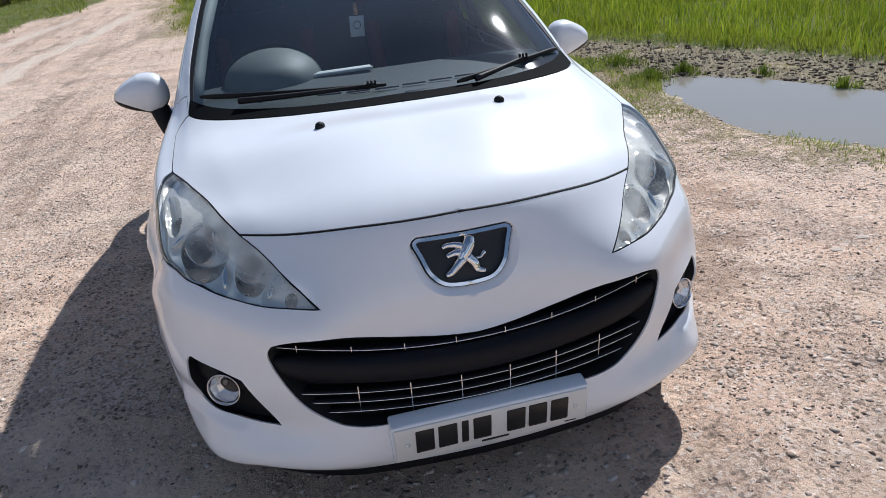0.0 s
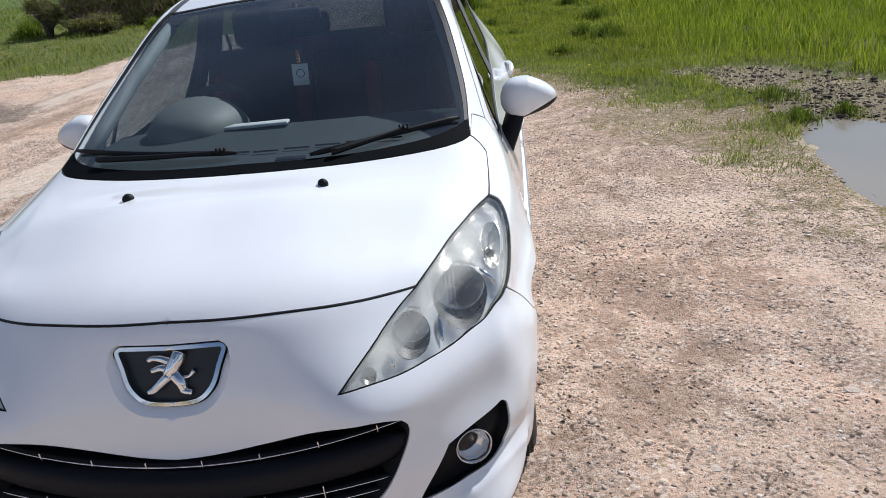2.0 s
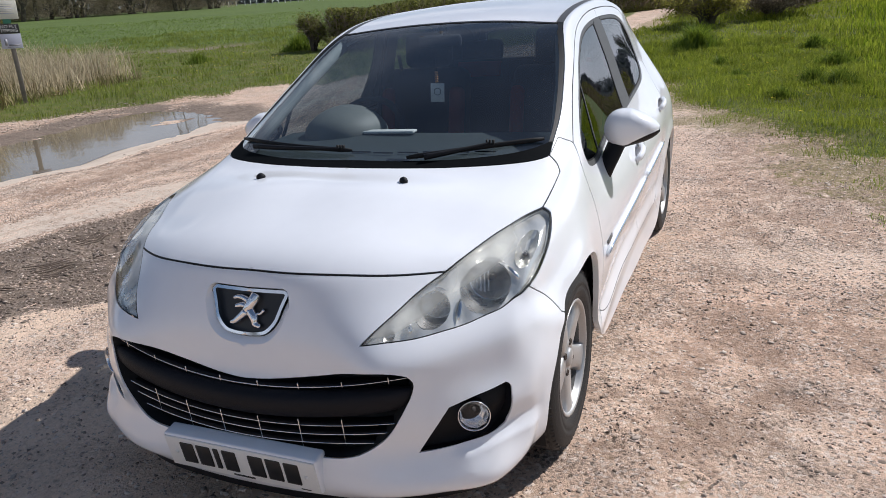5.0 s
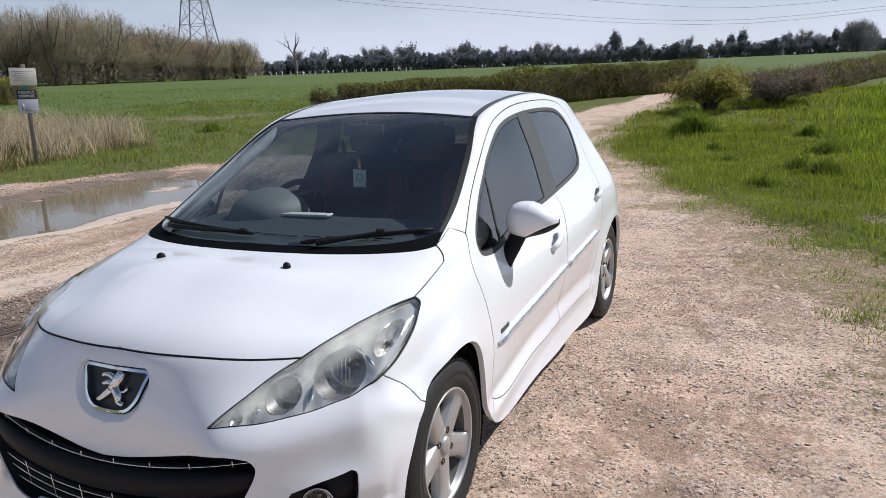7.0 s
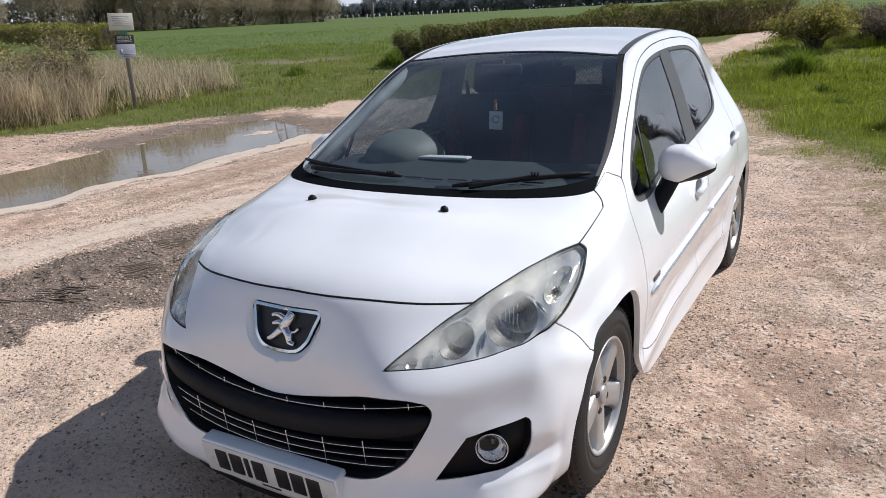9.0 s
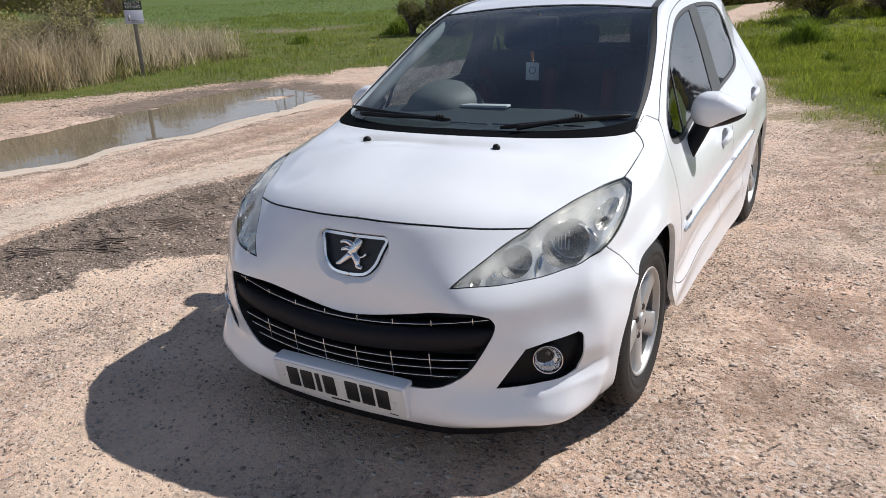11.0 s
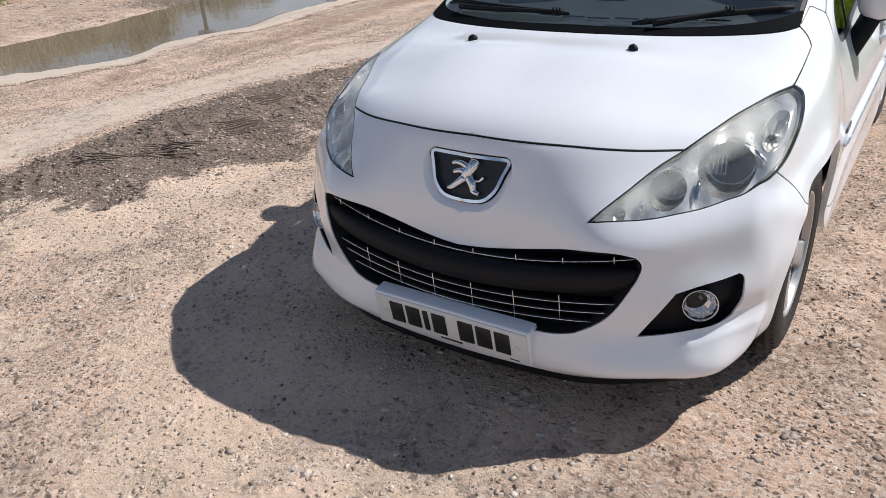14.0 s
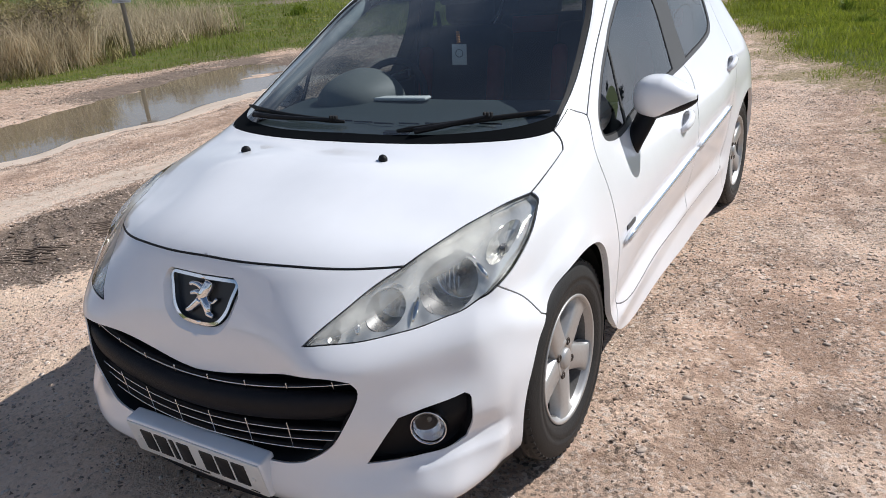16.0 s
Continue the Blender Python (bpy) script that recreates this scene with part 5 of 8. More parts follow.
for s in (-1, 1):
    part("door_lining", box_bm(.03, 2.0, .52, pose(.70 * s, 2.15, .64, 0, -4 * s, 0), .012), CABIN, car)
    pillar = [(.525 * s, 2.35, 1.35), (.575 * s, 2.35, 1.15), (.635 * s, 2.35, .93), (.66 * s, 2.35, .5)]
    raw("inner_pillar", *tube(pillar, .05, 10, flat=.5), CABIN, car)
    belt = [(.52 * s, 2.38, 1.22), (.48 * s, 2.36, 1.0), (.42 * s, 2.3, .62)]
    raw("seat_belt", *tube(belt, .022, 6, flat=.08), CABIN, car)
    apillar = [tuple(skin_at(on_skin([p]), -.05)[0] * (s, 1, 1)) for p in ((.70, 1.17, .97), (.672, 1.30, 1.06), (.635, 1.50, 1.18), (.575, 1.80, 1.335))]
    raw("pillar_trim", *tube(apillar, .027, 10), PILLAR_GREY, car, "grey windscreen pillar trim")
part("headlining", whole((lambda g: (skin_at(g, -.035), [(i * 27 + j, i * 27 + j + 1, (i + 1) * 27 + j + 1, (i + 1) * 27 + j) for i in range(21) for j in range(26)]))(np.array([(v, u) for v in np.linspace(13.15 * V_FINE, 17 * V_FINE, 22) for u in np.linspace(0, 2.7 * U_FINE, 27)]))), DASH, car, "grey headlining")
inner_mirror = part("cabin_mirror", box_bm(.20, .03, .052, pose(0.0, 1.735, 1.312, 0, 0, 8), .015, 3), CABIN, windscreen, "dark rear-view mirror")
raw("mirror_stem", *tube([(0, 1.735, 1.32), (0, 1.76, 1.35)], .01, 8), CABIN, windscreen)
card = part("hanging_card", box_bm(.062, .002, .082, pose(.0, 1.672, 1.095, 0, 3, 12), .0008, 1), CARD, windscreen, "white card hanging from amber beads")
raw("card_print", *moved(lathe([(0, .0135), (0, .0165)], 24, "y"), pose(.0005, 1.6705, 1.100, 0, 3, 12)), GREY_FRAME, card)
raw("card_cord", *tube([(0, 1.672, 1.137), (.001, 1.67, 1.24)], .0015, 6), SEAL_AND_GAP, card)
for i in range(5):
    raw("bead", *moved(lathe([(-.005, 1e-4), (-.0035, .006), (0, .0085), (.0035, .006), (.005, 1e-4)], 12, "z"), pose(0, 1.672, 1.144 + .0098 * i)), AMBER, card)


# ---- the place: a stony farm track between wet verges, fields and hedges ----
rng = np.random.default_rng(7)


def value_noise(x, y, size, seed=0):
    """Smooth noise from 0 to 1, with features of about that size."""
    x, y = np.asarray(x, float) / size + 37.1 * seed, np.asarray(y, float) / size + 91.7 * seed
    i, j = np.floor(x).astype(np.int64), np.floor(y).astype(np.int64)
    u, v = x - i, y - j
    u, v = u * u * (3 - 2 * u), v * v * (3 - 2 * v)

    def at(a, b):
        h = np.sin(a * 127.1 + b * 311.7 + seed * 74.7) * 43758.5453
        return h - np.floor(h)
    return (1 - u) * (1 - v) * at(i, j) + u * (1 - v) * at(i + 1, j) + (1 - u) * v * at(i, j + 1) + u * v * at(i + 1, j + 1)


def cloudy(x, y, size, seed=0):
    return (value_noise(x, y, size, seed) * 4 + value_noise(x, y, size / 2, seed + 1) * 2 + value_noise(x, y, size / 4.3, seed + 2)) / 7


def ramp(a, b, x):
    t = np.clip((x - a) / (b - a), 0, 1)
    return t * t * (3 - 2 * t)


def far_rise(x, y):
    d = np.hypot(x - .5, y - 1.0)
    return 9 * (1 - np.exp(-np.maximum(d - 14, 0) / 190))


LEFT_EDGE = ((-60, -13), (3, -12.6), (6.3, -12.1), (8.5, -10.5), (10.9, -9.9), (12.4, -8.9), (13, -7.9), (14.1, -7.1), (15.7, -6.6), (17.8, -6.0), (19.6, -5.4), (23, -4.4), (27, -3.8), (32, -3.6), (40, -3), (80, 4))
RIGHT_EDGE = ((-60, 4.6), (-2, 4.4), (1, 4.3), (2.6, 3.3), (4.2, 2.6), (5.6, 2.5), (6.5, 2.2), (7.0, 1.75), (7.5, 1.4), (8.7, .8), (10.2, .2), (12.7, -.55), (14.2, -1.1), (16.5, -1.75), (19.5, -2.05), (24, -1.9), (28, -1.6), (40, 0), (80, 7))
FIELD_EDGE = ((-60, 6.4), (1, 5.3), (4, 4.8), (5.5, 4.3), (6.5, 3.85), (8, 3.3), (10, 3.0), (16, 2.9), (24, 3.3), (31, 4.3), (80, 20))
RUT_FAR = ((-1.2, -3.2), (.3, -3.53), (.83, -3.65), (1.9, -3.76), (2.65, -3.68), (3.6, -3.47), (4.6, -3.0))
RUT_NEAR = ((-1.2, -3.3), (.27, -3.1), (.67, -2.68), (.92, -2.52), (1.65, -2.46), (2.36, -2.5), (3.6, -2.75), (4.6, -2.9))
PUDDLE_LEFT = ((-6.8, .2), (-6.65, 1.9), (-6.25, 2.6), (-6.08, 3.0), (-6.2, 3.7), (-6.32, 4.3), (-6.15, 4.85), (-6.42, 5.6), (-6.35, 7.0), (-6.7, 7.95), (-7.5, 8.9), (-9.1, 9.35), (-9.2, 8.6), (-8.8, 7.0), (-8.55, 5.3), (-8.3, 4.2), (-8.25, 3.0), (-8.7, 1.2), (-7.8, -.2))
PUDDLE_RIGHT = ((3.0, 4.42), (3.35, 4.62), (3.75, 4.2), (4.0, 3.6), (4.25, 2.9), (4.5, 2.0), (4.35, 1.2), (3.6, 1.5), (3.15, 2.1), (2.85, 2.8), (2.76, 3.3), (2.8, 3.9))


def edge_at(edge, y):
    return np.interp(y, [p[0] for p in edge], [p[1] for p in edge])


def pool_depth(pool, x, y):
    """Metres inside a pool's outline (negative outside)."""
    p = np.array(pool, float)
    q = np.roll(p, -1, 0)
    x, y = np.asarray(x, float), np.asarray(y, float)
    best = np.full(x.shape, 1e9)
    odd = np.zeros(x.shape, bool)
    for (x0, y0), (x1, y1) in zip(p, q):
        t = np.clip(((x - x0) * (x1 - x0) + (y - y0) * (y1 - y0)) / ((x1 - x0) ** 2 + (y1 - y0) ** 2), 0, 1)
        best = np.minimum(best, np.hypot(x - x0 - t * (x1 - x0), y - y0 - t * (y1 - y0)))
        if y0 != y1:
            odd ^= ((y0 > y) != (y1 > y)) & (x < x0 + (y - y0) / (y1 - y0) * (x1 - x0))
    return np.where(odd, best, -best)


def zones(x, y):
    """Shares of grass, mud, pale silt and crop at places, and the height of the ground."""
    x, y = np.asarray(x, float), np.asarray(y, float)
    wob = (cloudy(x, y, 1.6, 3) - .5) * 1.3 + (cloudy(x, y, .35, 5) - .5) * .5
    left, right = edge_at(LEFT_EDGE, y) - x, x - edge_at(RIGHT_EDGE, y)
    grass = np.maximum(ramp(-.35, .45, left + wob), ramp(-.45, .55, right + wob * .9))
    pl, pr = pool_depth(PUDDLE_LEFT, x, y), pool_depth(PUDDLE_RIGHT, x, y)
    near_right = (pr > -.9) & (y < 5.4)
    grass = np.where(near_right, grass * ramp(.5, .75, cloudy(x, y, .5, 9)) * ramp(-.02, -.35, pr), grass)
    grass = np.where(pl > -.6, grass * ramp(-.1, -.6, pl), grass)
    # dark rut of wet earth beside the track: a sharp far edge, a ragged near one
    jag = (cloudy(x, y, .22, 12) - .5) * .16
    ragged = (cloudy(x, y, .7, 11) - .5) * 1.5 + (cloudy(x, y, .16, 14) - .5) * .8
    in_far, in_near = x - edge_at(RUT_FAR, y) + jag, edge_at(RUT_NEAR, y) - x + ragged
    rut = ramp(-.02, .10, in_far) * ramp(-.45, .40, in_near) * ramp(-1.2, -.2, y) * ramp(4.6, 3.6, y)
    mud = rut * (.72 + .28 * ramp(.35, .6, cloudy(x, y, .3, 13)))
    # trampled wet earth between the right pool and the field
    field_in = edge_at(FIELD_EDGE, y) - x
    band = ramp(1.65, 1.05, field_in + wob * .7) * ramp(-.25, .15, field_in + wob * .4) * ramp(.8, 1.6, y) * ramp(8.0, 6.7, y)
    ring = ramp(-.55, -.1, pr) * ramp(2.9, 3.7, x + (cloudy(x, y, .6, 15) - .5) * .8)
    mud = np.maximum(mud, np.clip(ring * .5 + band, 0, 1) * ramp(.15, .35, cloudy(x, y, .35, 17)))
    grass = grass * (1 - .78 * np.clip(band, 0, 1))
    mud = np.maximum(mud, .85 * ramp(-1.9, -.35, pl + wob * .6) * np.maximum(ramp(-7.7, -8.4, x) * ramp(4.4, 6.2, y + wob), ramp(7.6, 8.4, y)) * ramp(.15, .35, cloudy(x, y, .5, 20)))
    off_line, on_line = (x + 18.5) * -.56 + (y - 21) * .83, (x + 18.5) * .83 + (y - 21) * .56
    plough = 1.25 * np.exp(-((off_line + wob * .6) / 1.0) ** 2) * ramp(-4.5, -2.5, on_line) * ramp(3.5, 1.5, on_line) * ramp(.35, .55, cloudy(x, y, 1.3, 30))
    mud = np.maximum(mud, np.clip(plough, 0, 1) ** .5 * ramp(.0, .2, cloudy(x, y, .9, 19)))
    grass = grass * (1 - .7 * np.clip(plough, 0, 1))
    wave = (cloudy(x, y, .7, 16) - .5) * .5
    silt = np.clip(ramp(-.55, -.28, pl + wave) * ramp(-7.4, -6.7, x), 0, 1)
    path_x = edge_at(RUT_FAR, np.clip(y, -1.2, 4.6)) - x  # smooth wheel path along the dark rut
    worn = ramp(-.02, .12, path_x + jag) * ramp(1.15, .55, path_x + wave * .8) + np.exp(-((x + 5.55 + wave) / .14) ** 2) * .55
    silt = np.maximum(silt, .54 * np.clip(worn, 0, 1) * ramp(-4, -1, y) * ramp(10, 7, y) * (1 - mud))
    bend = .25 * np.maximum(y - 13, 0) + wave * .6
    far_track = ramp(5, 8, y) * ramp(24, 17, y) * (grass < .3)
    pale = np.exp(-((x + 3.8 + .07 * (y - 6.5) - bend) / .34) ** 2) + np.exp(-((x + 6.05 - bend) / .32) ** 2)
    rough = np.exp(-((x + 4.85 - bend) / .38) ** 2) + np.exp(-((x + 2.9 - bend * .7) / .4) ** 2) + .8 * np.exp(-((x + 6.75 - bend) / .2) ** 2)
    silt = np.maximum(silt, .66 * np.clip(pale, 0, 1) * far_track)
    mud = np.maximum(mud, .85 * np.exp(-((pl + .50 + wave) / .045) ** 2) * ramp(-7.2, -6.6, x) * ramp(.42, .55, cloudy(x, y * .4, .8, 24)))
    mud = np.maximum(mud, .5 * np.clip(rough, 0, 1) * far_track * ramp(.40, .56, cloudy(x, y, .45, 22)))
    silt = np.maximum(silt, .6 * ramp(-.22, -.04, pr + wave * .5) * ramp(.42, .58, cloudy(x, y, .4, 18)) * (1 - .6 * mud))
    crop = np.maximum(ramp(-.6, .6, off_line - 1.0 + wob * 1.5) * ramp(-5.5, -8.0, x), ramp(40, 46, y + .25 * x))
    h = far_rise(x, y) + (cloudy(x, y, 3.0, 21) - .5) * .05 * ramp(1.2, 3.0, np.hypot(x - .2, y - 1.2) - 1.2)
    h = h + (cloudy(x, y, .55, 23) - .5) * .016 + (value_noise(x, y, .11, 25) - .5) * .006
    h = h - .055 * ramp(-.5, .5, pl) * (1 - .62 * ramp(.60, .70, cloudy(x, y, .55, 26)) * ramp(7, 8, y)) - .05 * ramp(-.35, .3, pr) * (1 - .15 * ramp(.56, .66, cloudy(x, y, .38, 28)))
    h = h + mud * ((value_noise(x, y, .16, 27) - .5) * .035 - .018) + grass * (.035 + (cloudy(x, y, .7, 29) - .5) * .10)
    across_way = np.where(value_noise(x, y, .5, 33) > .5, y * .85 + x * .5, y * .35 - x * .95)
    treads = rut * .009 * np.sin(2 * math.pi * (across_way + .05 * value_noise(x, y, .2, 35)) / .11) * ramp(.55, .66, cloudy(x, y, .35, 31))
    old_ways = .004 * np.sin(2 * math.pi * (x * .9 - y * .2) / .10) * ramp(.55, .68, cloudy(x, y * .35, .6, 37)) * (1 - grass)
    treads = treads + old_ways
    return grass, np.clip(mud, 0, 1), silt, crop, h + treads


def spaced(a, b, fine, low, high, grow=1.07):
    """Coordinates from low to high, evenly fine between a and b and ever wider outside."""
    mid = list(np.arange(a, b, fine))
    right, step = [b], fine
    while right[-1] < high:
        step *= grow
        right.append(right[-1] + step)
    leftward, step = [a], fine
    while leftward[-1] > low:
        step *= grow
        leftward.append(leftward[-1] - step)
    return np.array(leftward[:0:-1] + mid + right)


def fast_mesh(name, verts, loops, starts, mat, smooth=False, parent=None, attributes=()):
    """A mesh from arrays: corner indices and where each face starts."""
    me = bpy.data.meshes.new(name)
    me.vertices.add(len(verts))
    me.vertices.foreach_set("co", np.asarray(verts, np.float32).ravel())
    me.loops.add(len(loops))
    me.loops.foreach_set("vertex_index", np.asarray(loops, np.int32))
    me.polygons.add(len(starts))
    me.polygons.foreach_set("loop_start", np.asarray(starts, np.int32))
    me.update(calc_edges=True)
    me.validate()
    for key, values in attributes:
        me.attributes.new(key, "FLOAT", "POINT").data.foreach_set("value", np.asarray(values, np.float32))
    return mesh_object(name, me, mat, parent, smooth=smooth)


def nodes_for(name):
    m = bpy.data.materials.new(name)
    m.use_nodes = True
    return m, m.node_tree.nodes, m.node_tree.links, m.node_tree.nodes["Principled BSDF"]


def mix_colour(n, l, share, a, b):
    m = n.new("ShaderNodeMix")
    m.data_type = "RGBA"
    for socket, value in ((m.inputs["Factor"], share), (m.inputs["A"], a), (m.inputs["B"], b)):
        if hasattr(value, "links") or hasattr(value, "is_linked"):
            l.new(value, socket)
        elif np.isscalar(value):
            socket.default_value = value
        else:
            socket.default_value = (*value, 1)
    return m.outputs["Result"]


def ground_material():
    m, n, l, b = nodes_for("stony_earth")
    at = n.new("ShaderNodeTexCoord").outputs["Object"]

    def noise_at(size, detail=5, rough=.6):
        t = n.new("ShaderNodeTexNoise")
        t.inputs["Scale"].default_value, t.inputs["Detail"].default_value, t.inputs["Roughness"].default_value = 1 / size, detail, rough
        l.new(at, t.inputs[0])
        return t.outputs[0]

    def streaks(size):
        """Noise drawn out along the track."""
        mp = n.new("ShaderNodeMapping")
        mp.inputs["Scale"].default_value, mp.inputs["Rotation"].default_value = (1, .07, 1), (0, 0, -.05)
        l.new(at, mp.inputs[0])
        t = n.new("ShaderNodeTexNoise")
        t.inputs["Scale"].default_value, t.inputs["Detail"].default_value, t.inputs["Roughness"].default_value = 1 / size, 6, .6
        l.new(mp.outputs[0], t.inputs[0])
        return t.outputs[0]

    def stones(size, feature="F1"):
        t = n.new("ShaderNodeTexVoronoi")
        t.feature = feature
        t.inputs["Scale"].default_value, t.inputs["Randomness"].default_value = 1 / size, 1
        l.new(at, t.inputs["Vector"])
        return t

    def levels(value, a, c, lo=0.0, hi=1.0):
        r = n.new("ShaderNodeMapRange")
        r.inputs[1].default_value, r.inputs[2].default_value, r.inputs[3].default_value, r.inputs[4].default_value = a, c, lo, hi
        l.new(value, r.inputs[0])
        return r.outputs[0]

    def share(key):
        t = n.new("ShaderNodeAttribute")
        t.attribute_name = key
        return t.outputs["Fac"]

    def times(u, v):
        t = n.new("ShaderNodeMath")
        t.operation = "MULTIPLY"
        l.new(u, t.inputs[0])
        l.new(v, t.inputs[1])
        return t.outputs[0]

    def frayed(key, size=.05, much=.55):
        """A zone's share with a broken edge."""
        t = n.new("ShaderNodeMath")
        t.operation = "MULTIPLY_ADD"
        l.new(levels(noise_at(size, 6, .7), .3, .7, -.5, .5), t.inputs[0])
        t.inputs[1].default_value = much
        l.new(share(key), t.inputs[2])
        return levels(t.outputs[0], .38, .62)

    loose = levels(noise_at(.42, 4), .40, .60)
    grit = levels(noise_at(.13, 4), .42, .64)
    earth = mix_colour(n, l, levels(noise_at(1.3), .36, .64), (.70, .48, .35), (.76, .575, .44))
    earth = mix_colour(n, l, levels(noise_at(.33), .47, .68, 0, .55), earth, (.44, .30, .215))
    earth = mix_colour(n, l, times(levels(noise_at(.85, 7, .7), .50, .60, 0, .4), levels(noise_at(.08, 5, .7), .4, .6, .4, 1)), earth, (.37, .30, .25))
    earth = mix_colour(n, l, times(levels(streaks(.30), .50, .60, 0, .75), frayed("way", .15, .6)), earth, (.40, .275, .195))
    earth = mix_colour(n, l, times(levels(noise_at(.022, 8, .85), .50, .60, 0, .95), levels(loose, 0, 1, .35, 1)), earth, (.19, .14, .108))
    earth = mix_colour(n, l, times(levels(noise_at(.13, 10, .85), .53, .60, 0, .75), loose), earth, (.17, .135, .112))
    small, mid = stones(.012), stones(.04)
    grey = n.new("ShaderNodeSeparateColor")
    l.new(small.outputs["Color"], grey.inputs[0])
    earth = mix_colour(n, l, levels(grey.outputs[0], .72, .86, 0, .75), earth, (.74, .62, .53))
    earth = mix_colour(n, l, times(levels(grey.outputs[1], .78, .88, 0, .9), levels(grit, 0, 1, .35, 1)), earth, (.10, .076, .06))
    pick = n.new("ShaderNodeSeparateColor")
    l.new(mid.outputs["Color"], pick.inputs[0])
    earth = mix_colour(n, l, times(levels(pick.outputs[0], .86, .95, 0, .6), levels(mid.outputs["Distance"], .30, .42, 1, 0)), earth, (.74, .63, .55))
    earth = mix_colour(n, l, times(frayed("firm", .16, .9), levels(noise_at(.03, 6, .7), .40, .60, .80, .45)), earth, (.85, .64, .475))
    earth = mix_colour(n, l, times(frayed("brown", .12, 1.0), levels(noise_at(.05, 6, .7), .35, .6, .30, .75)), earth, (.34, .222, .155))
    silt = mix_colour(n, l, noise_at(.2), (.54, .44, .355), (.65, .55, .455))
    silt = mix_colour(n, l, levels(noise_at(.02, 6, .7), .5, .7, 0, .45), silt, (.40, .32, .255))
    silt = mix_colour(n, l, times(levels(streaks(.16), .56, .66, 0, .7), levels(noise_at(.6), .4, .55)), silt, (.43, .325, .245))
    smooth_share = frayed("silt", .06, .45)
    earth = mix_colour(n, l, smooth_share, earth, silt)
    mud = mix_colour(n, l, levels(noise_at(.10, 6, .7), .35, .65), (.14, .105, .08), (.27, .205, .157))
    mud = mix_colour(n, l, levels(grey.outputs[0], .80, .97, 0, .5), mud, (.40, .33, .28))
    earth = mix_colour(n, l, frayed("mud", .045, .7), earth, mud)
    earth = mix_colour(n, l, times(frayed("moss", .10, 1.1), levels(noise_at(.035, 6, .75), .38, .58, .15, .9)), earth, (.20, .17, .065))
    turf = mix_colour(n, l, levels(noise_at(.35), .4, .62), (.092, .122, .022), (.14, .138, .045))
    earth = mix_colour(n, l, frayed("grass", .07, .9), earth, turf)
    field = mix_colour(n, l, levels(noise_at(4.5), .35, .65), (.10, .142, .038), (.125, .17, .048))
    field = mix_colour(n, l, levels(noise_at(.5), .4, .7, 0, .4), field, (.085, .115, .035))
    field = mix_colour(n, l, levels(noise_at(.16, 5, .8), .42, .62, 0, .5), field, (.075, .11, .032))
    earth = mix_colour(n, l, share("crop"), earth, field)
    l.new(earth, b.inputs["Base Color"])
    wet = levels(share("mud"), 0, 1, .92, .72)
    l.new(wet, b.inputs["Roughness"])
    b.inputs["Specular IOR Level"].default_value = 0.2
    high = n.new("ShaderNodeMath")
    high.operation = "ADD"
    l.new(times(levels(small.outputs["Distance"], .1, .5, .9, 0), times(levels(grit, 0, 1, .2, 1), levels(grey.outputs[2], .35, .9))), high.inputs[0])
    l.new(times(levels(mid.outputs["Distance"], .15, .42, 1.6, 0), levels(pick.outputs[1], .62, .95)), high.inputs[1])
    more = n.new("ShaderNodeMath")
    more.operation = "ADD"
    l.new(high.outputs[0], more.inputs[0])
    l.new(times(levels(noise_at(.03, 9, .75), 0, 1, 0, 3.6), levels(loose, 0, 1, .55, 1)), more.inputs[1])
    up = n.new("ShaderNodeBump")
    up.inputs["Distance"].default_value = .0075
    l.new(levels(smooth_share, 0, 1, .9, .3), up.inputs["Strength"])
    l.new(more.outputs[0], up.inputs["Height"])
    l.new(up.outputs[0], b.inputs["Normal"])
    return m


gx, gy = spaced(-7.2, 4.8, .036, -1500, 1500), spaced(-1.6, 7.5, .036, -1200, 1500)
mx, my = np.meshgrid(gx, gy, indexing="ij")
g_grass, g_mud, g_silt, g_crop, g_h = (a.ravel() for a in zones(mx, my))
idx = np.arange(mx.size).reshape(mx.shape)
quads = np.stack([idx[:-1, :-1], idx[1:, :-1], idx[1:, 1:], idx[:-1, 1:]], -1).reshape(-1)
brown = .9 * np.exp(-((mx - 1.35 - .06 * my) / .55) ** 2) * ramp(-.4, .5, my) * ramp(8, 4, my) * ramp(.30, .55, cloudy(mx, my, .8, 81))
brown = np.maximum(brown, .62 * ramp(.6, 1.2, mx) * ramp(2.6, 4.6, my) * ramp(15, 10, my) * ramp(.28, .58, cloudy(mx, my, 1.1, 84)))
brown = np.maximum(brown, .5 * ramp(-8.0, -8.7, mx) * ramp(-7, 0, my) * ramp(13, 11, my))
brown = np.maximum(brown, .8 * np.exp(-((mx + 5.15 + (cloudy(mx, my, .7, 16) - .5) * .5) / .36) ** 2) * ramp(-3, 0, my) * ramp(11, 8, my) * ramp(.25, .5, cloudy(mx, my * .5, .8, 86)))
firm = .95 * ramp(-3.2, -2.5, mx) * ramp(1.3, -.3, mx) * ramp(2.6, 1.2, my) * ramp(-6, -4, my) * ramp(.25, .5, cloudy(mx, my, .9, 88))
edge_in = mx - edge_at(RIGHT_EDGE, my)
moss = ramp(-1.7, .1, edge_in + (cloudy(mx, my, .9, 58) - .5) * 1.9 + (cloudy(mx, my, .22, 59) - .5) * .9) * ramp(.0, .8, my)
